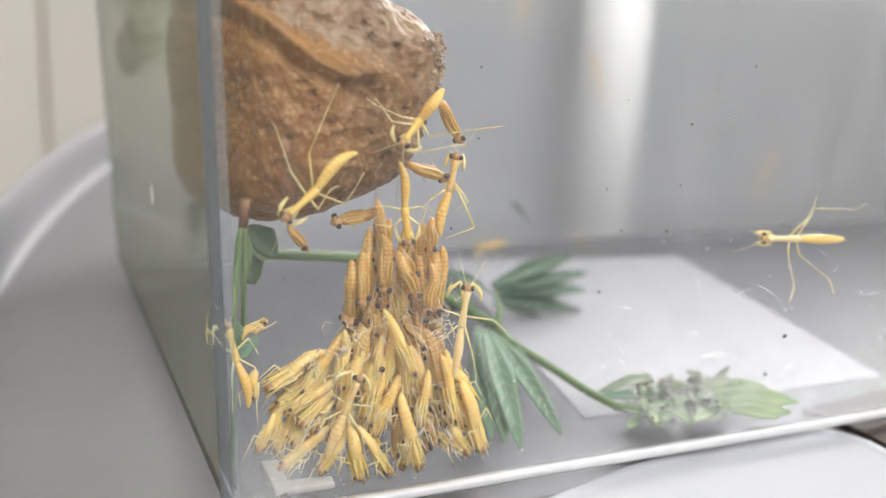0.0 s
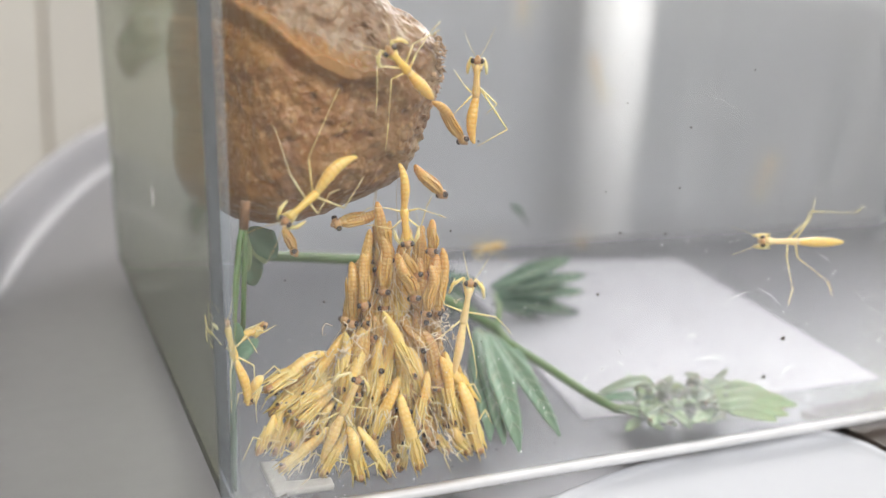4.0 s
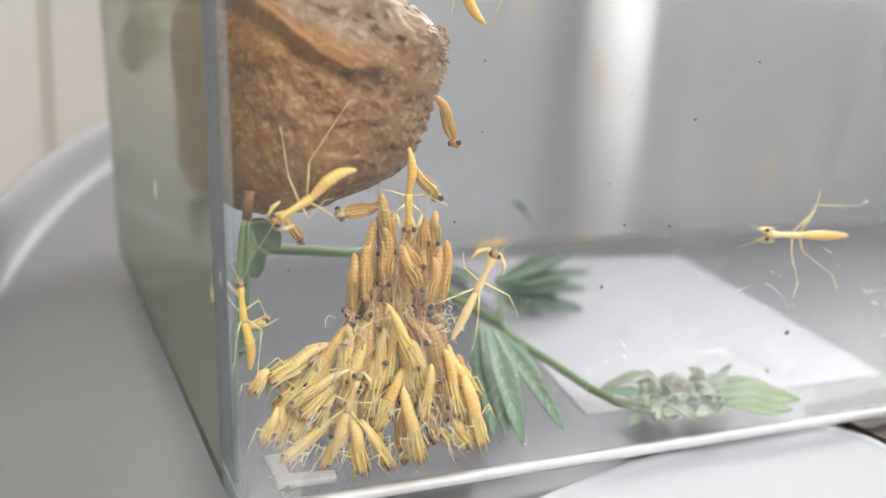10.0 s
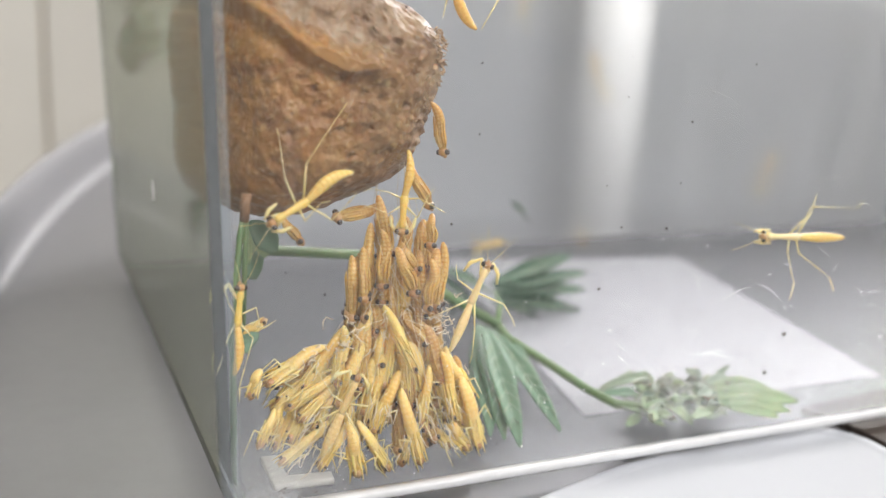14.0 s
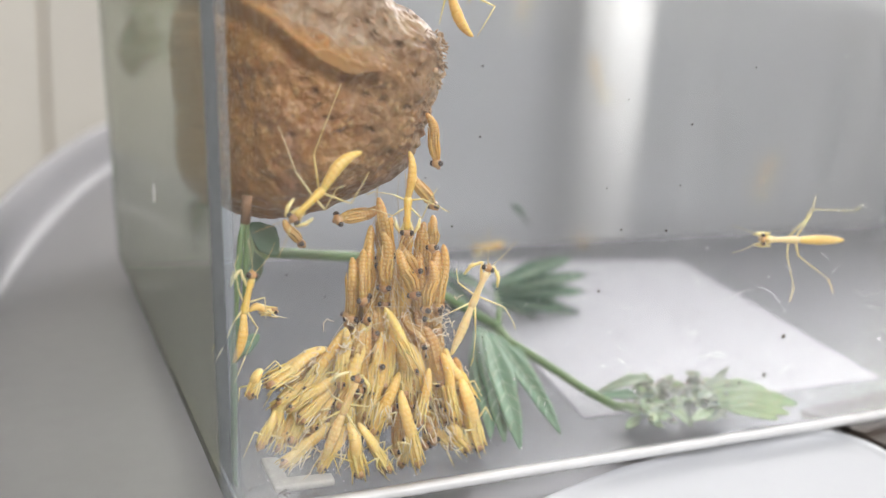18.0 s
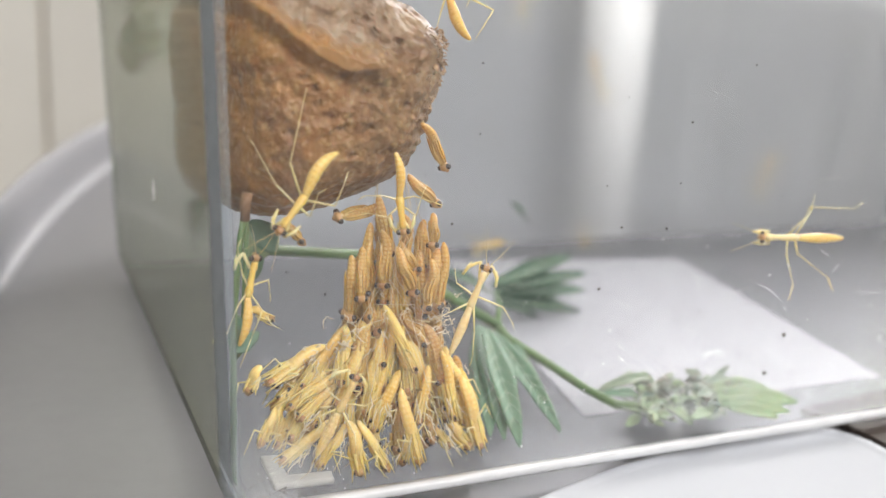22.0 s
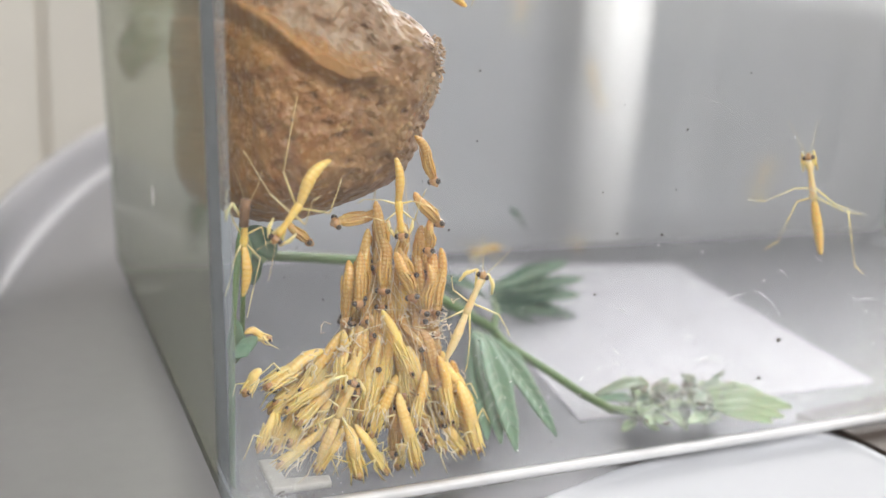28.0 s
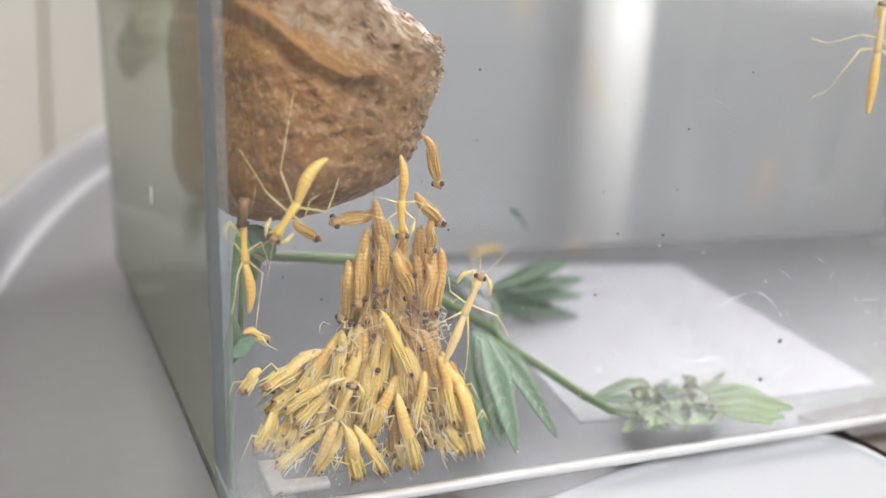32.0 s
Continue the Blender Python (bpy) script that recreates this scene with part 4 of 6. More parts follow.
blade = part('leaf', leaflet((60.42, 9.63, 1.39), (63.17, 11.04, 1.80), 0.9, (0.58, -0.31, 0.7), 0.63), LEAF_SPRING, sprig)
blade = part('leaf', leaflet((57.05, 5.98, 1.68), (58.21, 11.32, 0.94), 1.5, (0.48, -0.76, 0.7), 0.53), LEAF_WILT, sprig)
blade = part('leaf', leaflet((66.02, 4.60, 2.36), (69.27, 9.47, 2.34), 1.4, (-0.38, -0.63, 0.7), -0.33), LEAF_GREY, sprig)
blade = part('leaf', leaflet((62.94, 10.99, 1.65), (61.44, 7.19, 3.94), 1.7, (0.51, -0.42, 0.7), 0.31), LEAF_WILT, sprig)
blade = part('leaf', leaflet((60.94, 7.25, 2.09), (64.82, 11.91, 0.86), 0.7, (-0.17, -0.49, 0.7), 0.47), LEAF_SPRING, sprig)
blade = part('leaf', leaflet((70.52, 9.07, 2.18), (65.82, 6.33, 2.88), 1.8, (0.48, -0.42, 0.7), 0.61), LEAF_WILT, sprig)
blade = part('leaf', leaflet((59.11, 7.79, 2.57), (55.62, 4.64, 2.45), 1.1, (-0.60, -0.63, 0.7), -0.58), LEAF_WILT, sprig)
blade = part('leaf', leaflet((68.17, 6.31, 1.45), (63.72, 3.58, 2.48), 1.5, (-0.15, -0.28, 0.7), -0.52), LEAF_SPRING, sprig)
blade = part('leaf', leaflet((63.00, 4.88, 0.97), (61.83, 2.02, 1.36), 0.7, (0.08, -0.32, 0.7), 0.68), LEAF_SPRING, sprig)
blade = part('leaf', leaflet((61.47, 6.84, 2.59), (62.22, 9.25, 2.66), 1.9, (-0.38, -0.88, 0.7), -0.69), LEAF_WILT, sprig)
blade = part('leaf', leaflet((62.78, 13.45, 1.91), (60.90, 9.32, 3.08), 0.7, (-0.02, -0.32, 0.7), 0.82), LEAF_WILT, sprig)
blade = part('leaf', leaflet((63.25, 15.73, 0.94), (61.16, 16.41, 2.69), 0.7, (0.31, -0.38, 0.7), 0.57), LEAF_WILT, sprig)
blade = part('leaf', leaflet((64.31, 1.24, 1.98), (71.43, 6.02, 0.95), 0.7, (-0.35, -0.64, 0.7), -0.07), LEAF_WILT, sprig)
blade = part('leaf', leaflet((59.83, 11.24, 1.80), (60.80, 13.60, 2.63), 1.1, (0.22, -0.55, 0.7), 0.83), LEAF_SPRING, sprig)
blade = part('leaf', leaflet((65.72, 5.93, 1.25), (63.49, 5.91, 1.80), 1.6, (0.50, -0.63, 0.7), -0.38), LEAF_WILT, sprig)
blade = part('leaf', leaflet((67.43, 7.60, 1.25), (62.98, 3.00, 2.37), 0.7, (-0.10, -0.73, 0.7), 0.3), LEAF_GREY, sprig)
blade = part('leaf', leaflet((65.15, 14.96, 1.65), (67.49, 13.54, 1.91), 1.8, (-0.49, -0.65, 0.7), 0.56), LEAF_GREY, sprig)
blade = part('leaf', leaflet((70.27, 11.65, 0.64), (67.62, 10.17, 1.90), 1.3, (-0.54, -0.75, 0.7), 0.85), LEAF_SPRING, sprig)
blade = part('leaf', leaflet((59.57, 10.98, 2.70), (63.91, 14.90, 0.78), 1.1, (0.33, -0.60, 0.7), 0.17), LEAF_WILT, sprig)
blade = part('leaf', leaflet((71.98, 16.53, 0.65), (69.52, 11.12, 3.57), 1.7, (0.50, -0.64, 0.7), 0.9), LEAF_WILT, sprig)
blade = part('leaf', leaflet((57.74, 6.86, 1.53), (57.86, 2.69, 1.34), 1.1, (-0.27, -0.57, 0.7), -0.38), LEAF_SPRING, sprig)
blade = part('leaf', leaflet((61.92, 12.33, 0.76), (55.08, 3.62, 3.61), 0.9, (-0.58, -0.32, 0.7), 0.83), LEAF_SPRING, sprig)
blade = part('leaf', leaflet((55.94, 2.73, 2.66), (56.78, 7.51, 2.06), 0.9, (0.30, -0.64, 0.7), 0.5), LEAF_SPRING, sprig)
blade = part('leaf', leaflet((69.16, 6.26, 0.80), (64.94, 3.85, 1.87), 1.1, (-0.03, -0.49, 0.7), 0.84), LEAF_SPRING, sprig)
blade = part('leaf', leaflet((60.04, 7.97, 2.21), (57.56, 7.39, 3.00), 0.6, (0.33, -0.61, 0.7), 0.01), LEAF_WILT, sprig)
blade = part('leaf', leaflet((60.31, 12.35, 0.68), (61.15, 14.29, 0.67), 1.0, (-0.06, -0.44, 0.7), 0.76), LEAF_SPRING, sprig)
blade = part('leaf', leaflet((61.00, 0.85, 2.69), (67.53, 4.87, 1.17), 1.8, (-0.51, -0.59, 0.7), 0.43), LEAF_SPRING, sprig)
blade = part('leaf', leaflet((70.83, 9.50, 1.81), (75.88, 12.76, 1.79), 1.2, (0.08, -0.75, 0.7), -0.08), LEAF_GREY, sprig)
blade = part('leaf', leaflet((61.76, 13.83, 0.92), (65.29, 14.38, 1.54), 1.6, (0.29, -0.72, 0.7), 0.59), LEAF_SPRING, sprig)
blade = part('leaf', leaflet((68.84, 12.58, 1.18), (67.54, 7.79, 3.65), 0.8, (-0.44, -0.86, 0.7), 0.43), LEAF_SPRING, sprig)
blade = part('leaf', leaflet((55.97, 6.40, 1.69), (59.62, 8.28, 2.60), 0.8, (0.27, -0.47, 0.7), 0.2), LEAF_WILT, sprig)
blade = part('leaf', leaflet((62.78, 15.03, 2.10), (63.97, 20.31, 2.16), 1.4, (0.47, -0.40, 0.7), -0.78), LEAF_WILT, sprig)
blade = part('leaf', leaflet((58.17, 7.97, 1.17), (57.62, 8.93, 3.18), 1.3, (0.48, -0.57, 0.7), -0.62), LEAF_SPRING, sprig)
blade = part('leaf', leaflet((73.86, 12.72, 0.79), (74.60, 14.83, 2.05), 1.4, (0.18, -0.78, 0.7), -0.65), LEAF_WILT, sprig)
blade = part('leaf', leaflet((61.30, 6.19, 2.61), (61.95, 9.74, 2.28), 1.3, (0.48, -0.51, 0.7), 0.29), LEAF_WILT, sprig)
blade = part('leaf', leaflet((71.48, 11.87, 0.84), (66.96, 8.19, 3.62), 0.9, (0.16, -0.45, 0.7), 0.82), LEAF_GREY, sprig)
blade = part('leaf', leaflet((70.25, 11.57, 0.83), (66.08, 5.07, 2.58), 0.7, (0.57, -0.63, 0.7), 0.25), LEAF_SPRING, sprig)
blade = part('leaf', leaflet((65.93, 13.04, 0.81), (60.84, 9.61, 2.00), 1.7, (-0.52, -0.69, 0.7), -0.58), LEAF_WILT, sprig)
blade = part('leaf', leaflet((70.08, 8.91, 0.83), (72.33, 12.14, 0.69), 1.3, (-0.25, -0.82, 0.7), 0.02), LEAF_WILT, sprig)
blade = part('leaf', leaflet((66.43, 12.80, 2.29), (66.89, 16.33, 0.88), 1.9, (0.05, -0.59, 0.7), -0.41), LEAF_WILT, sprig)
blade = part('leaf', leaflet((65.84, 12.67, 1.73), (67.64, 11.32, 2.76), 1.8, (-0.21, -0.33, 0.7), 0.05), LEAF_SPRING, sprig)
blade = part('leaf', leaflet((69.74, 7.79, 1.57), (70.59, 5.33, 2.30), 1.0, (0.29, -0.72, 0.7), -0.05), LEAF_WILT, sprig)
blade = part('leaf', leaflet((54.78, 14.29, 2.00), (66.78, 17.28, 1.20), 1.8, (0.1, -0.5, 0.8), 1.6), LEAF_WILT, sprig)
blade = part('leaf', leaflet((54.41, 13.11, 2.00), (63.49, 11.93, 1.20), 1.6, (0.1, -0.5, 0.8), 0.5), LEAF_GREEN, sprig)
blade = part('leaf', leaflet((56.35, 14.25, 2.00), (67.04, 19.11, 1.20), 1.2, (0.1, -0.5, 0.8), 1.2), LEAF_GREEN, sprig)
blade = part('leaf', leaflet((68.33, 10.63, 2.00), (77.98, 12.98, 1.20), 1.6, (0.1, -0.5, 0.8), 1.4), LEAF_WILT, sprig)
blade = part('leaf', leaflet((69.64, 8.48, 2.00), (81.86, 3.94, 1.20), 3.4, (0.1, -0.5, 0.8), 0.5), LEAF_SPRING, sprig)
blade = part('leaf', leaflet((70.35, 10.02, 2.00), (81.26, 8.76, 1.20), 3.0, (0.1, -0.5, 0.8), 0.7), LEAF_SPRING, sprig)
blade = part('leaf', leaflet((68.31, 5.91, 2.00), (78.20, 1.51, 1.20), 3.0, (0.1, -0.5, 0.8), 0.5), LEAF_SPRING, sprig)
blade = part('leaf', leaflet((69.17, 3.59, 2.00), (75.22, 0.42, 1.20), 2.4, (0.1, -0.5, 0.8), 0.4), LEAF_SPRING, sprig)
blade = part('leaf', leaflet((55.41, 7.84, 2.00), (60.75, 3.57, 1.20), 2.2, (0.1, -0.5, 0.8), 0.5), LEAF_SPRING, sprig)
blade = part('leaf', leaflet((54.56, 9.31, 2.00), (58.10, 4.98, 1.20), 1.6, (0.1, -0.5, 0.8), 0.4), LEAF_WILT, sprig)
blade = part('leaf', leaflet((60.79, 7.60, 2.00), (61.81, 1.90, 1.20), 2.2, (0.1, -0.5, 0.8), 0.5), LEAF_SPRING, sprig)
tangle = Shape()
random.seed(31)
for i in range(90):
    x = random.uniform(60, 74)
    y = 16 - (x - 56) * 0.52 + random.uniform(-2, 3)
    pts = [Vector((x, max(1.0, y), random.uniform(0.2, 3.0)))]
    for k in range(6):
        q = pts[-1] + Vector((random.uniform(-0.9, 1.1), random.uniform(-0.6, 0.5), random.uniform(-0.7, 0.7)))
        pts.append(Vector((q.x, max(0.4, q.y), max(0.15, q.z))))
    tangle.tube(pts, [0.05, 0.11, 0.09, 0.12, 0.08, 0.06, 0.03], 5)
part('wilted_fibres', tangle, LEAF_GREY, sprig, 'curled wilted greyish fibres')
twig = tagged(empty('plant_stalk', (3, 8, 0)), 'upright green leafy stalk with a brown tip by the wall', 'plant')
s = Shape()
s.tube([(-1.40, -2.00, 0.00), (-1.42, -2.00, 17.00), (-0.81, -1.00, 23.72), (-0.22, -0.00, 28.50), (0.16, -0.00, 30.68)], [0.38, 0.37, 0.36, 0.35, 0.34], 10)
part('stalk', s, STEM_GREEN, twig)
s = Shape()
s.tube([(-0.99, -5.80, 31.57), (-0.94, -6.10, 33.52), (-0.82, -6.10, 34.45)], [0.5, 0.53, 0.55], 10)
part('stalk_tip', s, TWIG, twig, 'brown woody tip')
s = Shape()
s.tube([(0.80, 3.25, 15.66), (1.04, 3.25, 24.39), (1.21, 3.25, 29.93)], [0.3, 0.3, 0.3], 10)
part('stalk', s, STEM_GREEN, twig)
blade = part('leaf', leaflet((2.56, 8.00, 28.16), (6.19, 9.00, 24.30), 3.4, (0.1, -0.9, 0.4), 0.3), LEAF_GREEN, twig)
blade = part('leaf', leaflet((3.18, 12.00, 26.90), (5.93, 13.00, 22.59), 4.0, (0.1, -0.9, 0.4), 0.3), LEAF_SPRING, twig)
blade = part('leaf', leaflet((2.46, 10.00, 24.61), (4.05, 11.00, 20.36), 3.0, (0.1, -0.9, 0.4), 0.3), LEAF_GREEN, twig)
blade = part('leaf', leaflet((1.15, 4.00, 29.12), (1.88, 5.00, 23.87), 1.2, (0.1, -0.9, 0.4), 0.3), LEAF_SPRING, twig)
blade = part('leaf', leaflet((-1.24, -2.00, 16.33), (1.67, -1.00, 17.68), 1.6, (0.1, -0.9, 0.4), 0.3), LEAF_GREEN, twig)
blade = part('leaf', leaflet((-1.51, -3.00, 16.38), (0.62, -2.00, 17.13), 1.5, (0.1, -0.9, 0.4), 0.3), LEAF_GREEN, twig)
blade = part('leaf', leaflet((-0.83, -1.00, 19.87), (-0.77, -0.00, 14.25), 2.2, (0.1, -0.9, 0.4), 0.3), LEAF_GREEN, twig)
blade = part('leaf', leaflet((-2.00, 58.83, 49.75), (-2.00, 64.80, 47.23), 3.8, (-0.47, -0.9, 0.3), 0.4), LEAF_WILT, twig)
blade = part('leaf', leaflet((-1.90, 57.23, 50.72), (0.80, 59.62, 48.05), 3.8, (-0.14, -0.9, 0.3), 0.4), LEAF_WILT, twig)
blade = part('leaf', leaflet((-2.00, 63.07, 56.94), (-0.21, 66.24, 54.56), 4.3, (-0.13, -0.9, 0.3), 0.4), LEAF_WILT, twig)
blade = part('leaf', leaflet((1.11, 77.01, 47.16), (3.94, 75.01, 43.53), 5.7, (-0.49, -0.9, 0.3), 0.4), LEAF_WILT, twig)
blade = part('leaf', leaflet((-0.89, 69.12, 46.22), (-2.00, 72.21, 39.83), 5.3, (-0.60, -0.9, 0.3), 0.4), LEAF_WILT, twig)
blade = part('leaf', leaflet((0.07, 87.97, 46.93), (1.73, 92.02, 41.67), 5.2, (-0.33, -0.9, 0.3), 0.4), LEAF_WILT, twig)
blade = part('leaf', leaflet((1.81, 80.35, 49.09), (1.98, 76.26, 41.96), 4.7, (-0.60, -0.9, 0.3), 0.4), LEAF_WILT, twig)
blade = part('leaf', leaflet((5.73, 82.47, 47.55), (1.96, 82.21, 41.73), 3.8, (-0.44, -0.9, 0.3), 0.4), LEAF_WILT, twig)
blade = part('leaf', leaflet((8.04, 89.08, 55.31), (10.42, 87.70, 48.76), 5.1, (-0.42, -0.9, 0.3), 0.4), LEAF_WILT, twig)
blade = part('leaf', leaflet((-2.00, 63.86, 49.95), (-2.00, 63.90, 43.64), 4.6, (-0.35, -0.9, 0.3), 0.4), LEAF_WILT, twig)

part('leaf', leaflet((2.5, 62.0, 55.0), (3.0, 104.0, 56.0), 13.0, (-1.0, -0.35, 0.1), 0.8), LEAF_SPRING, twig)
part('leaf', leaflet((2.2, 24.0, 28.5), (2.8, 37.0, 17.0), 6.0, (-1.0, -0.3, 0.2), 0.5), LEAF_GREEN, twig)

# ---- insects ----
EYE = Vector((-19.5, -96.0, 54.2))


def stand(tail, head, twist=0.0):
    """The pose of an insect whose tail and head lie at these places (mm); its back looks at the open front, turned by twist degrees."""
    a, b = Vector(tail), Vector(head)
    y = (b - a).normalized()
    z = EYE - (a + b) / 2
    z = (z - y * z.dot(y)).normalized()
    x = y.cross(z)
    m = Matrix((x, y, z)).transposed().to_4x4()
    return Matrix.Translation(a * MM) @ m @ pose(0, 0, 0, 0, twist, 0)


def ringed(length, profile, bend, side=0.0, sides=16, rings=0, segments=9, groove=0.045, flat=0.85):
    """A ringed tapering body along +y that curves towards +z by bend; each segment swells and ends in a crease."""
    s, rows = Shape(), []
    ts, rs = [p[0] for p in profile], [p[1] for p in profile]
    steps = [(k + q) / segments for k in range(segments) for q in (0.0, 0.12, 0.45, 0.8, 0.95)] + [1.0]
    for t in steps:
        q = (t * segments) % 1.0
        swell = 1.0 - groove if q < 0.05 or t == 1.0 else (1.01 if 0.3 < q < 0.9 else 0.985)
        r = float(np.interp(t, ts, rs)) * swell
        z = bend * math.sin(math.pi * t)
        ring = []
        for j in range(sides):
            a = 2 * math.pi * j / sides
            s.dots.append(1.0 if 0.3 < q < 0.9 and sides == 16 and j in (1, 3, 5, 7, 11, 13) else 0.0)
            keel = 1.0 + 0.07 * max(0.0, math.cos(4 * a + 0.9)) ** 2 * (1.0 if 0.3 < q < 0.9 else 0.0)
            ring.append((side * t * (1 - t) * 4 * (1 - 0.5 * t) + r * keel * math.cos(a), length * t, z + flat * r * keel * math.sin(a)))
        rows.append(ring)
    base = s.grid(rows)
    s.f.append(tuple(range(base + sides - 1, base - 1, -1)))
    last = base + (len(rows) - 1) * sides
    s.f.append(tuple(range(last, last + sides)))
    return s


def head_parts(root, y, z, size, tilt=0.0, eye=1.0):
    h = Shape()
    h.ball((0, y, z), (0.62 * size, 0.50 * size, 0.46 * size), 12, 8)
    h.tube([(0, y + 0.25 * size, z - 0.05), (0, y + 0.62 * size, z - 0.12 - tilt)], [0.34 * size, 0.16 * size], 8)
    head = part("head", h, HEAD_AMBER, root, "amber brown head")
    for sx in (-1, 1):
        e = Shape()
        e.ball((sx * 0.56 * size, y - 0.02, z + 0.08 * size), (0.25 * size * eye, 0.28 * size * eye, 0.28 * size * eye), 10, 7)
        part("eye", e, EYE_DARK, root, "dark round eye")
    return head


HANG, HUNG = {}, []


def hanging_shape(length, bend, amber, kind):
    root = tagged(new("mantis_nymph"), "amber mantis hatchling with folded legs hanging head down" if amber else "pale yellow mantis hatchling with loosening legs hanging head down", "mantis", "hatching mantis nymphs")
    root.empty_display_size = 0.002
    rnd = random.Random(int(length * 10 + bend * 100 + kind * 7))
    m = BODY_AMBER if amber else BODY_PALE
    fat = (0.45 if amber else 0.48) + 0.037 * length
    lean = bend * rnd.choice((-0.9, 0.5, 0.9))
    part("abdomen", ringed(length * 0.64, [(0, 0.16), (0.03, 0.36 * fat), (0.12, 0.66 * fat), (0.36, 0.90 * fat), (0.72, fat), (1, fat * 0.88)], bend, lean, groove=0.02), m, root)
    t = part("thorax", ringed(length * 0.36, [(0, fat * 0.86), (0.35, fat * 0.88), (0.7, fat * 0.72), (1, fat * 0.5)], bend * -0.15, segments=3, groove=0.06), m, root)
    t.location = (0, length * 0.61 * MM, 0)
    head_parts(root, length * 0.955, 0.05, 1.12, 0.0, 1.1 if amber else 0.8)
    for k in range(6):
        a = radians((-55, 20, 75, 125, 175, 240)[k] + rnd.uniform(-14, 14))
        u = Vector((math.cos(a), 0, 0.85 * math.sin(a)))
        leg, pts = Shape(), []
        if amber:
            low = rnd.uniform(0.22, 0.42)
            for q, r in ((0.86, 0.70), (0.74, 0.96), (0.60, 1.04), (low + 0.10, 1.02), (low, 0.86)):
                pts.append(u * (fat * r) + Vector((lean * 4 * q * (1 - q) * 0.5, length * q, bend * math.sin(math.pi * min(1.0, q / 0.64)) if q < 0.6 else 0.0)))
            leg.tube(pts, [0.10, 0.17, 0.18, 0.13, 0.05], 6, 0.8)
        else:
            flare = rnd.uniform(0.9, 1.5)
            for q, r in ((0.44, 0.86), (0.58, 1.00), (0.74, 1.02), (0.88, 0.98 * flare ** 0.5), (rnd.uniform(0.98, 1.10), flare)):
                pts.append(u * (fat * r) + Vector((rnd.uniform(-0.12, 0.12), length * q, rnd.uniform(-0.1, 0.1))))
            leg.tube(pts, [0.08, 0.20, 0.19, 0.14, 0.05], 6, 0.75)
        part("leg", leg, LEG_GOLD if not amber else LEG_AMBER, root)
    if not amber:
        for k in range(2):
            sx = (-1, 1)[k]
            leg, hip = Shape(), Vector((sx * fat * 0.6, length * rnd.uniform(0.6, 0.85), 0.3))
            knee = hip + Vector((sx * rnd.uniform(0.9, 2.0), rnd.uniform(-1.6, 0.6), rnd.uniform(-0.1, 0.6)))
            foot = knee + Vector((sx * rnd.uniform(-0.9, 0.5), rnd.uniform(1.2, 2.8), rnd.uniform(-0.6, 0.3)))
            leg.tube([hip, hip.lerp(knee, 0.5), knee], [0.12, 0.10, 0.08], 6)
            leg.tube([knee, knee.lerp(foot, 0.5), foot], [0.08, 0.065, 0.03], 6)
            part("leg", leg, LEG_PALE, root)
    return root


def hanging(tail, head, twist=0.0, amber=True, still=False):
    a, b = Vector(tail), Vector(head)
    length = min((4.0, 5.0, 6.0, 7.0, 8.0, 9.0, 10.0), key=lambda v: abs(v - (b - a).length))
    pick = int(abs(tail[0] * 7 + head[2] * 3))
    key = (length, (-0.4, 0.2, 0.5)[pick % 3], amber, pick // 3 % 2)
    m = stand(tail, head, twist)
    if key in HANG:
        ob = copy_thing(HANG[key], m)
    else:
        ob = HANG[key] = hanging_shape(*key)
        ob.matrix_basis = m
    girth = 0.84 + 0.26 * ((pick * 37) % 11) / 10
    ob.scale = (girth, max(0.8, min(1.15, (b - a).length / length)), girth)
    if not still:
        HUNG.append((ob, tail, head, twist))
    return ob


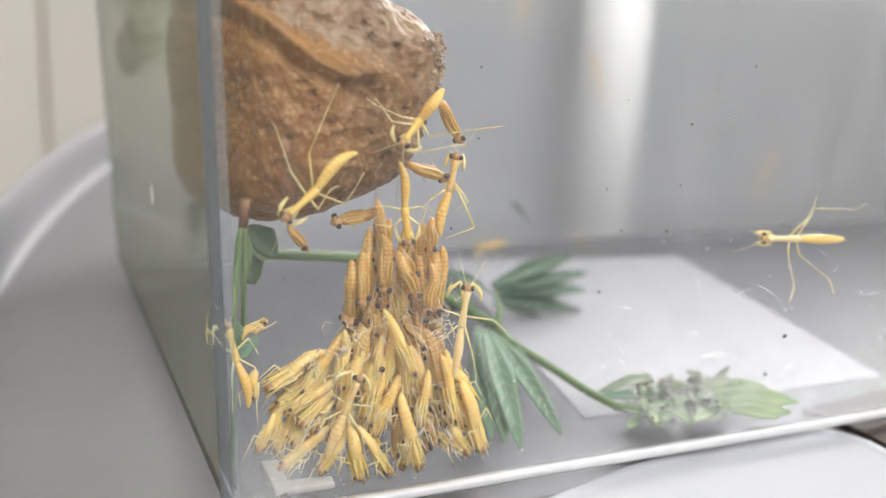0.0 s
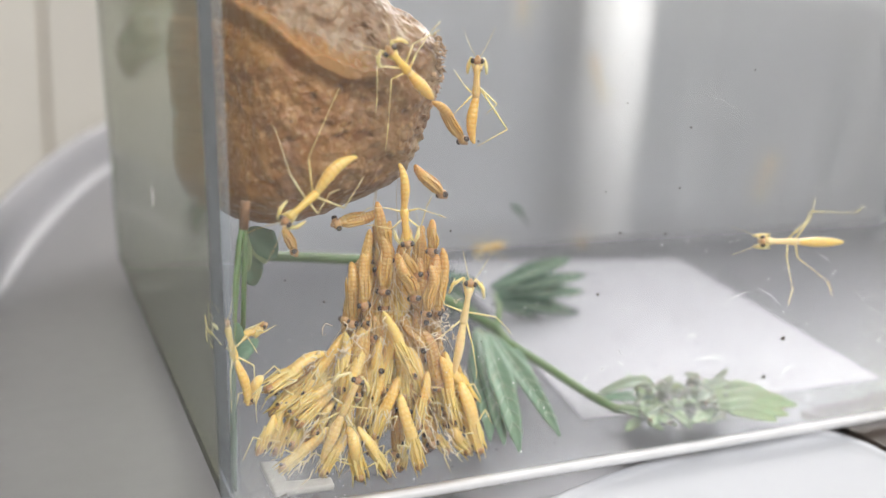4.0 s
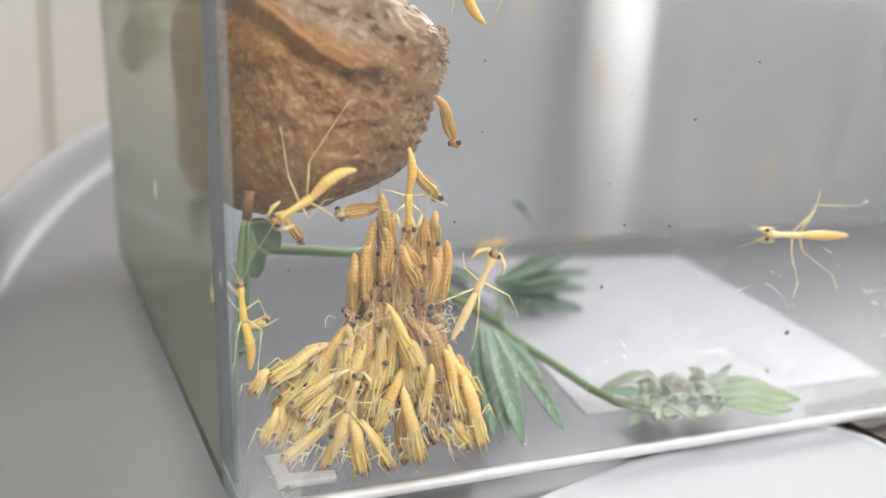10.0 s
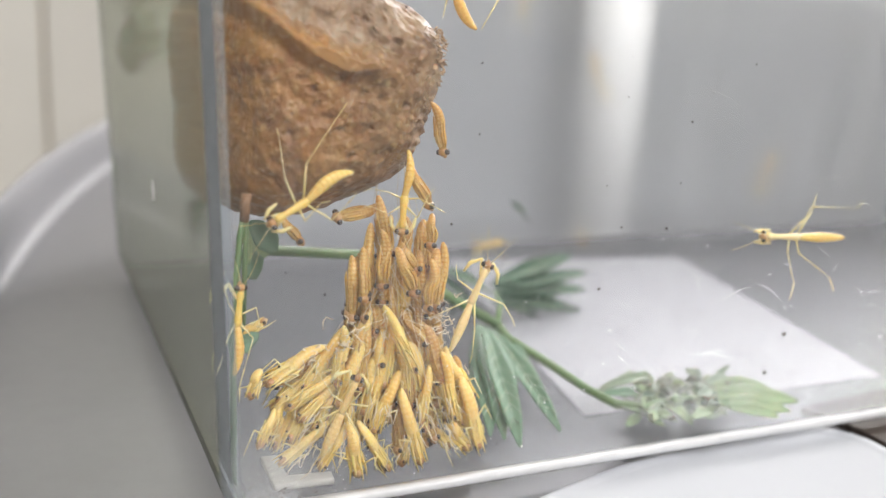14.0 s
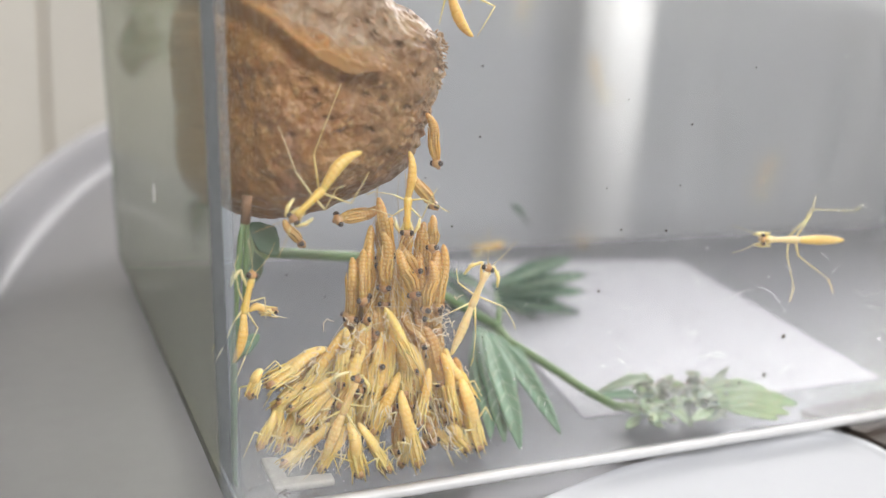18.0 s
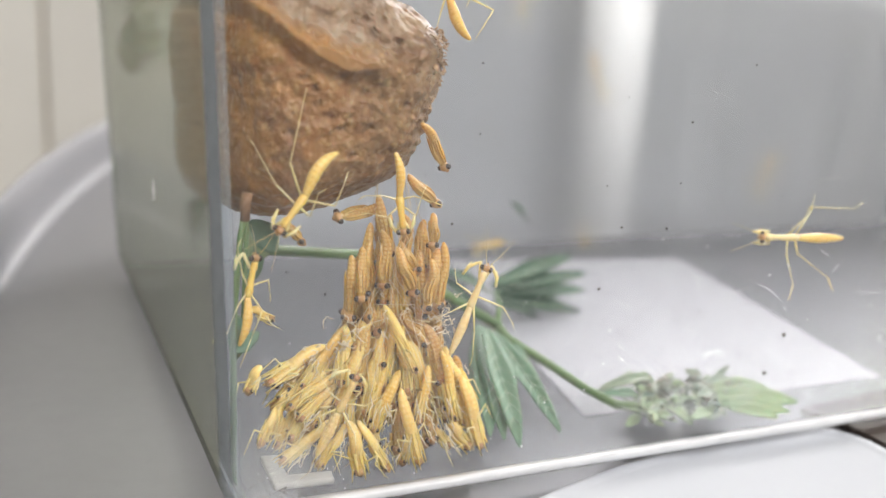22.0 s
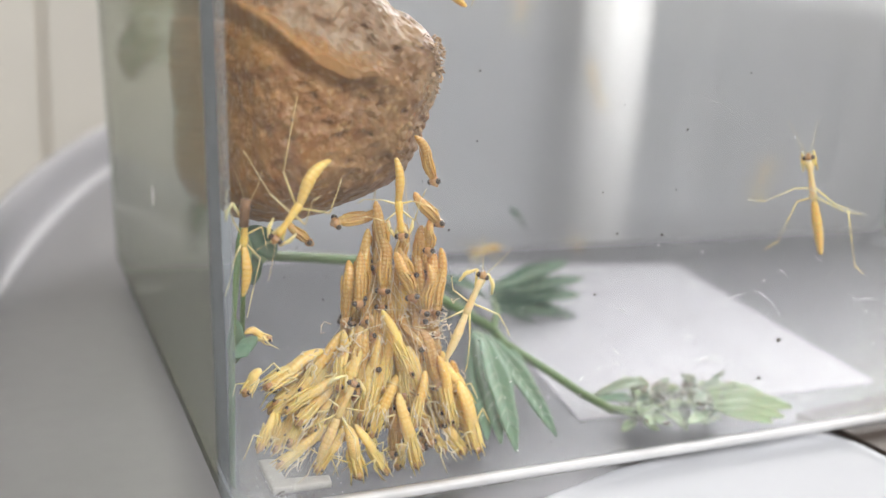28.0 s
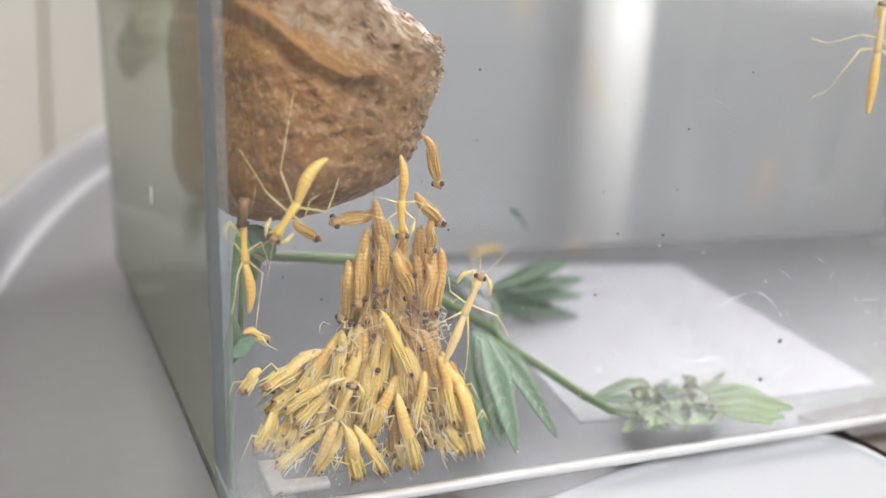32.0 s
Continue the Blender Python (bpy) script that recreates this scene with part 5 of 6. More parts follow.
def crawling(label, tail, head, twist, legs, bend=0.6, antennae=True, lift=0.0, raptor=0.55, side=0.0, slim=1.0, pale=False, light_thorax=False):
    """A free nymph; legs: four lists of (side, forward, up) joints from the thorax, in mm."""
    root = tagged(new("mantis_nymph"), label, "mantis", "crawling mantis nymphs")
    root.empty_display_size = 0.002
    root.matrix_basis = stand(tail, head, twist)
    n = (Vector(head) - Vector(tail)).length
    k = n / 10.0
    body = BODY_CREAM if pale else BODY_YELLOW
    ab = ringed(5.4 * k, [(0, 0.18 * slim), (0.08, 0.34 * slim), (0.3, 0.56 * slim), (0.6, 0.66 * slim), (0.9, 0.48 * slim), (1, 0.36)], bend, side, segments=9, flat=0.9)
    part("abdomen", ab, body, root)
    th = Shape()
    th.tube([(0, 5.2 * k, 0), (0, 5.9 * k, 0.06), (0, 6.8 * k, 0.08), (0, 7.9 * k, 0.12 + lift), (0, 8.8 * k, 0.16 + lift), (0, 9.2 * k, 0.16 + lift)], [0.36, 0.50, 0.40, 0.34, 0.42, 0.26], 12, 0.8)
    part("thorax", th, BODY_CREAM if pale or light_thorax else BODY_YELLOW, root)
    head_parts(root, 9.6 * k, 0.12 + lift, 0.92, 0.1, 1.3)
    for sx in (-1, 1):
        if antennae:
            an = Shape()
            an.tube([(sx * 0.2, 9.9 * k, 0.3 + lift), (sx * 0.7, 10.9 * k, 0.7 + lift), (sx * 1.3, 12.2 * k, 0.8 + lift), (sx * 1.8, 13.4 * k, 0.6 + lift)], [0.04, 0.032, 0.027, 0.015], 5)
            part("antenna", an, LEG_PALE, root)
        fore = Shape()
        fore.tube([(sx * 0.3, 8.4 * k, lift), (sx * 0.55, 9.3 * k, -0.7 + lift), (sx * 0.7, 9.9 * k, -1.0 + lift)], [0.17, 0.19, 0.15], 7)
        fore.tube([(sx * 0.7, 9.9 * k, -1.0 + lift), (sx * (0.7 + raptor), 9.0 * k, -1.15 + lift), (sx * (0.7 + 1.3 * raptor), 8.0 * k, -1.1 + lift)], [0.15, 0.25, 0.14], 7)
        fore.tube([(sx * (0.7 + 1.3 * raptor), 8.0 * k, -1.1 + lift), (sx * (0.55 + 1.2 * raptor), 8.9 * k, -1.5 + lift), (sx * (0.5 + raptor), 9.6 * k, -1.6 + lift)], [0.12, 0.10, 0.04], 6)
        part("foreleg", fore, LEG_PALE, root, "folded grasping foreleg")
    for i, joints in enumerate(legs):
        y0 = (6.6 if i < 2 else 5.7) * k
        side = 1 if joints[0][0] > 0 else -1
        pts = [Vector((side * 0.3, y0, 0))] + [Vector(j) for j in joints]
        leg = Shape()
        leg.tube([pts[0], pts[0].lerp(pts[1], 0.5), pts[1]], [0.12, 0.105, 0.075], 6)
        for a, b in zip(pts[1:], pts[2:]):
            leg.tube([a, a.lerp(b, 0.5), b], [0.07, 0.053, 0.033], 6)
        part("leg", leg, LEG_PALE, root)
    return root


SPREAD = [[(-2.2, 7.6, 0.9), (-3.9, 8.8, -0.6), (-4.4, 9.3, -0.8)], [(2.2, 7.6, 0.9), (3.9, 8.8, -0.6), (4.4, 9.3, -0.8)],
          [(-2.6, 4.2, 1.0), (-4.4, 1.6, -0.6), (-4.9, 0.9, -0.8)], [(2.6, 4.2, 1.0), (4.4, 1.6, -0.6), (4.9, 0.9, -0.8)]]

nymph_1 = hanging((18.81, 8.00, 31.53), (13.22, 7.00, 30.34), 20, True, still=True)
nymph_2 = hanging((21.38, 5.00, 36.15), (23.85, 5.00, 31.62), 60, True, still=True)
nymph_3 = hanging((23.27, 4.50, 43.59), (25.27, 4.50, 37.81), 40, True, still=True)
nymph_4 = hanging((7.00, 6.00, 30.95), (8.82, 5.00, 28.27), 80, True, still=True)
hanging((18.40, 8.00, 25.01), (17.74, 7.70, 18.31), 40, True)
hanging((23.83, 9.00, 25.81), (24.49, 8.70, 19.55), 30, True)
hanging((20.64, 9.00, 25.30), (21.52, 8.70, 17.67), 60, True)
hanging((16.61, 9.00, 25.20), (15.98, 8.70, 19.19), 25, True)
hanging((24.46, 8.01, 23.97), (26.25, 9.88, 13.33), -42, True)
hanging((19.44, 9.38, 21.93), (19.32, 9.21, 13.59), -59, True)
hanging((26.64, 9.76, 19.02), (27.51, 8.95, 9.26), -13, True)
hanging((16.92, 8.06, 20.85), (17.07, 9.58, 10.84), -38, True)
hanging((21.89, 8.82, 19.46), (22.66, 9.75, 10.11), 17, True)
hanging((18.68, 8.05, 21.39), (18.98, 9.12, 12.41), -35, True)
hanging((23.25, 8.43, 23.89), (24.11, 8.91, 15.65), -11, True)
hanging((22.50, 10.49, 17.17), (22.12, 8.46, 7.88), 43, True)
hanging((17.24, 9.98, 25.28), (16.54, 9.25, 17.47), 22, True)
hanging((18.60, 8.01, 22.91), (18.52, 8.07, 14.16), 34, True)
hanging((17.67, 8.25, 22.18), (17.29, 8.04, 14.47), -11, True)
hanging((17.27, 9.13, 25.95), (16.89, 9.07, 17.04), 27, True)
hanging((18.90, 9.82, 18.34), (18.41, 8.87, 8.78), 60, True)
hanging((16.91, 10.32, 20.99), (16.00, 9.16, 11.84), -46, True)
hanging((24.06, 10.40, 21.39), (23.81, 8.24, 14.18), 23, True)
hanging((19.12, 8.05, 18.22), (19.57, 9.37, 9.07), -45, True)
hanging((17.71, 9.15, 25.32), (16.67, 5.27, 18.51), 48, True)
hanging((18.61, 8.89, 21.88), (17.52, 6.78, 15.47), -39, True)
hanging((21.87, 9.63, 24.38), (21.26, 7.64, 17.18), -46, False)
hanging((17.50, 9.54, 25.43), (17.00, 8.59, 17.68), -61, False)
hanging((17.77, 8.56, 24.57), (16.50, 6.97, 17.49), -42, True)
hanging((26.43, 9.98, 22.08), (27.13, 8.52, 15.20), -33, True)
hanging((21.48, 8.82, 20.31), (21.56, 6.77, 13.90), 0, True)
hanging((19.33, 8.25, 18.74), (18.30, 5.04, 12.65), 53, True)
hanging((19.60, 9.85, 21.59), (17.81, 5.33, 16.70), 54, True)
hanging((22.49, 9.66, 20.46), (21.79, 9.15, 12.92), 58, True)
hanging((21.55, 8.92, 17.73), (22.16, 9.22, 10.44), -5, False)
hanging((20.44, 8.33, 22.29), (20.59, 6.39, 14.76), 47, True)
hanging((22.29, 8.54, 22.18), (21.77, 8.54, 15.93), -16, False)
hanging((28.15, 8.49, 13.26), (30.95, 5.61, 7.28), 25, False)
hanging((19.73, 8.27, 12.15), (18.75, 6.19, 6.05), 67, False)
hanging((13.33, 8.00, 13.91), (5.85, 6.50, 11.57), 30, True)
hanging((11.59, 9.50, 13.97), (5.96, 8.00, 11.32), -32, False)
hanging((8.92, 8.50, 4.71), (13.28, 7.00, 4.26), -19, True)
hanging((15.82, 8.00, 19.07), (15.54, 6.50, 10.44), -37, True)
hanging((27.80, 8.00, 12.72), (27.75, 6.50, 6.80), -12, False)
hanging((21.79, 8.50, 4.51), (21.66, 7.00, 0.90), -35, False)
hanging((29.74, 9.00, 11.72), (30.22, 7.50, 4.73), -19, True)
hanging((18.50, 9.00, 17.49), (17.95, 7.50, 11.35), -35, False)
hanging((17.00, 9.50, 19.34), (16.47, 8.00, 12.74), -3, False)
hanging((19.45, 10.00, 19.00), (18.76, 8.50, 12.60), 51, False)
hanging((21.68, 9.50, 17.69), (20.79, 8.00, 10.84), -13, False)
hanging((23.53, 10.00, 16.37), (22.66, 8.50, 8.99), 10, False)
hanging((25.05, 10.00, 15.51), (24.02, 8.50, 8.09), -20, True)
hanging((12.21, 8.50, 12.31), (8.76, 7.00, 6.87), 69, False)
hanging((21.13, 9.00, 11.89), (20.82, 7.50, 4.84), -47, False)
hanging((27.05, 8.50, 7.73), (25.37, 7.00, 1.07), 13, True)
hanging((14.84, 9.50, 13.79), (11.71, 8.00, 9.04), 0, False)
hanging((15.06, 6.60, 26.06), (14.69, 5.70, 18.67), 19, True)
hanging((15.86, 5.10, 27.33), (15.66, 4.20, 21.29), -28, True)
hanging((18.29, 5.60, 29.15), (18.40, 4.70, 22.46), 34, True)
hanging((20.28, 7.60, 27.45), (19.22, 6.70, 19.75), -15, True)
hanging((19.71, 4.40, 27.29), (21.87, 3.50, 21.87), 41, True)
hanging((20.90, 6.60, 27.27), (22.71, 5.70, 23.83), 28, True)
hanging((24.26, 5.20, 25.50), (23.76, 4.30, 19.53), 60, True)
hanging((26.12, 6.10, 27.12), (25.31, 5.20, 19.12), 47, True)
hanging((24.37, 5.60, 30.78), (24.18, 4.70, 26.98), 34, True)
hanging((24.16, 7.60, 29.59), (23.39, 6.70, 23.99), 23, True)
hanging((17.35, 7.00, 27.93), (16.78, 6.10, 21.29), 58, True)
hanging((18.56, 8.60, 29.80), (19.15, 7.70, 25.39), 7, True)
hanging((16.37, 8.10, 24.83), (15.88, 7.20, 17.70), -57, True)
hanging((23.17, 8.10, 21.23), (23.50, 7.20, 14.99), 47, True)
hanging((18.34, 8.60, 24.58), (18.44, 7.70, 17.71), -1, True)
hanging((24.96, 8.60, 22.98), (25.36, 7.70, 15.47), 39, True)
hanging((18.20, 4.00, 20.65), (21.97, 3.10, 12.55), 60, False)
hanging((16.99, 6.60, 19.96), (15.45, 5.70, 15.08), -29, False)
hanging((13.93, 5.00, 18.38), (13.12, 4.10, 11.57), 23, False)
hanging((21.44, 6.60, 19.01), (24.56, 5.70, 14.99), -54, True)
hanging((25.89, 4.60, 14.23), (27.78, 3.70, 5.66), 55, False)
hanging((24.30, 4.60, 12.56), (23.00, 3.70, 5.87), -40, False)
hanging((29.11, 5.60, 10.21), (31.93, 4.70, 0.90), -46, False)
hanging((20.55, 3.80, 10.43), (22.96, 2.90, 0.90), -13, False)
hanging((20.69, 4.80, 12.26), (17.31, 3.90, 5.31), 0, False)
hanging((18.79, 5.60, 14.98), (16.96, 4.70, 6.24), 51, False)
hanging((25.64, 6.60, 13.34), (27.56, 5.70, 6.13), -29, False)
hanging((27.38, 6.10, 4.49), (30.47, 5.20, 0.99), -12, False)
hanging((14.15, 3.50, 7.32), (15.60, 2.60, 0.90), 9, False)
hanging((15.40, 3.70, 7.08), (19.11, 2.80, 0.90), -47, False)
hanging((14.02, 3.90, 6.77), (10.91, 3.00, 2.30), 13, False)
hanging((12.18, 4.60, 7.12), (6.41, 3.70, 3.22), -29, False)
hanging((13.78, 5.20, 13.06), (7.24, 4.30, 9.46), -59, False)
hanging((12.29, 6.20, 15.60), (5.26, 5.30, 12.09), 33, False)
hanging((12.22, 7.80, 14.46), (7.03, 6.90, 12.68), -33, True)
hanging((12.86, 6.60, 13.04), (6.56, 5.70, 9.36), -8, False)
hanging((12.97, 5.00, 11.64), (8.59, 4.10, 8.00), -25, False)
hanging((5.92, 4.60, 9.50), (3.96, 3.70, 5.78), -37, False)
hanging((7.46, 5.60, 10.47), (5.23, 4.70, 6.02), 57, False)
hanging((13.01, 5.60, 9.81), (10.49, 4.70, 6.50), 51, False)
hanging((21.45, 7.00, 6.99), (21.12, 6.10, 1.29), 38, True)
hanging((17.64, 6.60, 5.55), (18.00, 5.70, 3.39), -11, False)
hanging((11.82, 7.10, 14.15), (8.19, 6.20, 10.15), -40, True)
hanging((11.74, 7.60, 5.49), (8.19, 6.70, 4.73), 37, True)
hanging((18.66, 7.10, 11.01), (18.31, 6.20, 5.63), 42, True)
hanging((23.52, 7.20, 14.58), (24.50, 6.30, 8.16), -51, True)
hanging((20.30, 7.40, 14.01), (20.43, 6.50, 6.90), -43, True)
hanging((16.61, 7.40, 15.17), (16.28, 6.50, 9.06), 19, True)
hanging((27.96, 7.20, 10.80), (29.93, 6.30, 3.63), 19, False)
hanging((24.45, 7.20, 7.81), (26.29, 6.30, 1.96), -4, True)
hanging((9.06, 6.60, 9.48), (6.42, 5.70, 4.21), -44, False)
hanging((9.98, 5.80, 10.09), (8.09, 4.90, 5.14), -44, False)
hanging((26.22, 7.40, 4.09), (28.31, 6.50, 0.90), -60, False)
hanging((22.73, 6.60, 2.75), (21.92, 5.70, 0.90), 51, False)
hanging((19.15, 7.60, 1.53), (19.35, 6.70, 0.90), -60, True)
hanging((30.81, 7.20, 7.05), (31.69, 6.30, 0.90), -34, False)
hanging((21.48, 6.20, 14.31), (22.46, 5.30, 7.14), 39, True)
hanging((15.28, 6.60, 10.36), (14.74, 5.70, 4.67), -33, False)
hanging((16.73, 7.20, 8.73), (16.18, 6.30, 3.38), -39, False)
hanging((11.16, 7.40, 12.92), (6.02, 6.50, 8.71), 51, False)
hanging((17.88, 6.30, 32.91), (19.26, 5.70, 25.85), 30, True)
hanging((19.89, 7.10, 30.45), (18.36, 6.50, 24.56), -40, True)
hanging((17.53, 7.30, 29.52), (16.44, 6.70, 22.76), 20, True)
hanging((23.80, 7.50, 29.20), (24.02, 6.90, 23.55), -30, True)
hanging((21.80, 7.90, 30.20), (21.59, 7.30, 24.28), 50, True)
hanging((16.35, 6.70, 25.77), (14.44, 6.10, 19.05), 15, True)
hanging((25.57, 6.30, 26.34), (25.30, 5.70, 19.30), -20, True)
# the inner, half-hidden hatchlings of the bunch
deep = random.Random(31)
for i in range(64):
    u = deep.random()
    if i < 26:
        x, z, n = 16.0 + 10.0 * u, deep.uniform(17.5, 27.5), deep.uniform(7, 9)
        d = Vector((0.35 * (u - 0.5), -0.05, -1.0)).normalized()
    else:
        x, z, n = 13.5 + 13.0 * u, deep.uniform(10.5, 18.5), deep.uniform(7, 9.5)
        d = Vector((1.5 * (u - 0.55) + deep.uniform(-0.12, 0.12), -0.12, -1.0)).normalized()
    tail = Vector((x, deep.uniform(5.8, 9.5), z))
    head = tail + d * n
    head.z = max(head.z, 1.2)
    hanging(tuple(tail), tuple(head), deep.uniform(-70, 70), i < 26 or i % 3 == 0)
nymph_136 = hanging((4.46, 5.00, 14.11), (3.17, 4.00, 11.53), 50, False, still=True)
nymph_137 = crawling('yellow mantis nymph clinging head down to the egg case', (13.28, -0.10, 39.31), (5.43, -0.47, 32.61), 0, [[(3.1, 6.4, 0.5), (7.2, 4.5, 0.1), (7.8, 4.3, 0.0)], [(-1.6, 7.0, 0.5), (-0.9, 4.6, 0.3), (-1.3, 3.6, 0.0)], [(3.2, 3.8, 0.5), (5.8, -2.0, 0.3), (6.4, -3.4, 0.2)], [(-3.0, 4.6, 0.4), (-2.4, 2.2, 0.2), (-2.0, 0.9, 0.0)]], bend=0.5, side=0.8)
nymph_138 = crawling('yellow mantis nymph crawling head down over the egg case', (22.77, 0.20, 45.77), (17.93, -0.42, 40.00), 0, [[(-2.0, 7.0, 0.3), (-4.2, 4.4, 0.2), (-5.4, 3.2, 0.0)], [(2.2, 6.2, 0.4), (4.4, 5.4, 0.0), (5.2, 5.2, 0.0)], [(-1.8, 5.0, 0.5), (-5.2, 1.4, 0.2), (-7.4, -0.8, 0.0)], [(1.8, 5.2, 0.4), (4.6, 5.8, 0.1), (5.8, 5.8, 0.0)]], raptor=0.9)
nymph_139 = crawling('yellow mantis nymph climbing past the egg case', (25.61, 5.00, 29.90), (28.97, 5.00, 38.97), 0, [[(2.4, 4.6, 0.3), (1.2, 3.4, 0.0)], [(3.7, 1.8, 0.3), (0.4, -0.3, 0.0)], [(-1.4, 6.6, 0.3), (-2.6, 8.2, 0.0)], [(-1.6, 4.2, 0.3), (-2.6, 3.0, 0.0)]], bend=0.4, side=-0.5, raptor=0.3, slim=0.95, light_thorax=True)
nymph_140 = crawling('pale yellow mantis nymph rearing up beside the cluster', (27.36, 4.00, 11.47), (28.37, 3.51, 23.13), 10, [[(3.6, 7.7, 0.3), (5.3, 6.4, 0.1), (5.9, 5.7, 0.0)], [(-2.6, 8.4, 0.3), (-3.2, 9.4, 0.1), (-3.4, 9.9, 0.0)], [(-1.9, 5.0, 0.3), (-3.8, 2.9, 0.1), (-5.4, 2.5, 0.0)], [(1.6, 3.6, 0.3), (2.6, 0.6, 0.1), (2.7, -0.4, 0.0)]], raptor=1.1, bend=0.3, slim=0.85, pale=True)
nymph_141 = crawling('yellow mantis nymph clinging to the clear front wall', (82.49, 0.60, 26.02), (67.88, 0.50, 27.02), 0, [[(2.6, 7.0, 0.3), (4.0, 6.25, 0.3), (4.0, -2.2, 0.1), (5.0, -3.7, 0.0)], [(-2.1, 10.1, 0.3), (-6.2, 8.7, 0.1), (-8.2, 9.3, 0.0)], [(3.4, 6.0, 0.3), (5.8, 5.0, 0.0)], [(-2.1, 8.2, 0.3), (-5.3, 2.6, 0.1), (-7.2, 1.6, 0.0)]], bend=0.15, raptor=0.1, slim=1.0, light_thorax=True)
nymph_142 = crawling('yellow mantis nymph climbing the green stalk', (2.64, 3.00, 22.83), (1.67, 3.40, 32.83), 60, [[(-1.8, 8.2, 0.6), (-2.4, 10.6, 0.0), (-2.2, 11.6, 0.0)], [(1.9, 7.4, 0.6), (3.0, 5.6, 0.0), (3.2, 4.8, 0.0)], [(-1.6, 4.6, 0.6), (-1.9, 1.6, 0.0), (-2.4, 0.4, 0.0)], [(1.8, 4.0, 0.6), (1.4, 0.6, 0.0), (0.6, -2.4, 0.0)]], raptor=0.6, slim=0.85)
nymph_143 = hanging((2.81, 7.00, 17.61), (5.43, 7.40, 19.33), -60, False, still=True)
nymph_144 = crawling('pale yellow mantis nymph hanging head down from the egg case', (19.56, 4.00, 37.55), (20.78, 3.45, 28.17), 0, [[(-1.6, 7.4, 0.2), (-2.6, 5.0, 0.0), (-3.2, 4.0, 0.0)], [(1.6, 7.2, 0.2), (3.6, 6.6, 0.0), (4.4, 6.6, 0.0)], [(-1.6, 5.2, 0.2), (-3.8, 6.2, 0.0), (-4.6, 6.6, 0.0)], [(1.8, 4.8, 0.2), (3.8, 4.6, 0.0), (4.6, 5.0, 0.0)]], bend=0.3, slim=0.8, side=-0.5)
nymph_145 = crawling('pale yellow mantis nymph in front of the hanging cluster', (10.86, 1.60, 4.62), (14.66, 1.19, 14.31), 20, SPREAD, raptor=1.2, bend=0.2, pale=True)
nymph_146 = crawling('blurred orange mantis nymph walking on the box bottom', (82.67, 98.00, 1.58), (74.46, 97.01, 1.53), 40, SPREAD, antennae=False)
nymph_147 = crawling('blurred orange mantis nymph on the back wall near the bottom', (111.33, 109.00, -8.06), (108.89, 109.00, 1.18), 40, SPREAD, antennae=False)
nymph_148 = crawling('brown mantis nymph on the hazy back wall', (109.33, 110.00, 44.54), (113.34, 110.00, 32.31), 60, SPREAD, antennae=False)
nymph_149 = crawling('brown mantis nymph on the hazy back wall', (168.70, 110.00, 18.91), (163.89, 110.00, 7.43), 60, SPREAD, antennae=False)
nymph_150 = crawling('brown mantis nymph high on the hazy back wall', (90.47, 110.00, 56.81), (89.12, 110.00, 50.95), 60, SPREAD, antennae=False)

# silk threads that hold the hatchlings
random.seed(11)
silk = Shape()
for i in range(34):
    a = Vector((random.uniform(17, 23.5), random.uniform(4, 10), random.uniform(16, 30)))
    b = Vector((random.uniform(12, 29), random.uniform(2.5, 10), random.uniform(6, 20)))
    mid = a.lerp(b, 0.5) + Vector((random.uniform(-2, 2), random.uniform(-1, 1), random.uniform(-1, 2)))
    silk.tube([a, a.lerp(mid, 0.6), mid, mid.lerp(b, 0.6), b], 0.035, 4)
for i in range(9):
    a = Vector((random.uniform(16, 24.5), random.uniform(4, 9), random.uniform(32, 40)))
    b = Vector((a.x + random.uniform(-2, 2), a.y + random.uniform(-1, 1), random.uniform(24, 30)))
    silk.tube([a, a.lerp(b, 0.5) + Vector((random.uniform(-0.5, 0.5), 0, 0)), b], 0.03, 4)
for i in range(45):
    c = Vector((random.gauss(20, 3.6), random.uniform(3.0, 9), random.gauss(17.5, 2.6)))
    if i % 3 == 0:
        c = Vector((random.uniform(9, 17), random.uniform(4, 9), random.uniform(11, 16.5)))
    pts = [c]
    for k in range(5):
        pts.append(pts[-1] + Vector((random.uniform(-0.6, 0.6), random.uniform(-0.4, 0.4), random.uniform(-0.9, 0.5))))
    silk.tube(pts, [0.03, 0.07, 0.05, 0.08, 0.05, 0.02], 5)
tagged(part("silk_threads", silk, SILK), "fine pale silk threads holding the hatchlings together", "silk", kind="stuff")

# shed hatching skins and loose pale strands low in the cluster
random.seed(19)
skins = Shape()
for i in range(70):
    u = random.random()
    p = Vector((8.5 + 19 * u + random.uniform(-1, 1), random.uniform(1.6, 5.5), random.uniform(2.6, 11.5 - 4 * abs(u - 0.45))))
    d = Vector(((u - 0.45) * 1.3 + random.uniform(-0.5, 0.5), random.uniform(-0.25, 0.2), -1.0)).normalized()
    n = random.uniform(0.35, 0.8)
    pts = [p]
    for k in range(4):
        pts.append(pts[-1] + (d + Vector((random.uniform(-0.5, 0.5), random.uniform(-0.2, 0.2), random.uniform(-0.2, 0.3)))) * n)
    pts = [Vector((q.x, max(0.9, q.y), max(0.1, q.z))) for q in pts]
    skins.tube(pts, [0.05, 0.09, 0.075, 0.06, 0.03], 5)
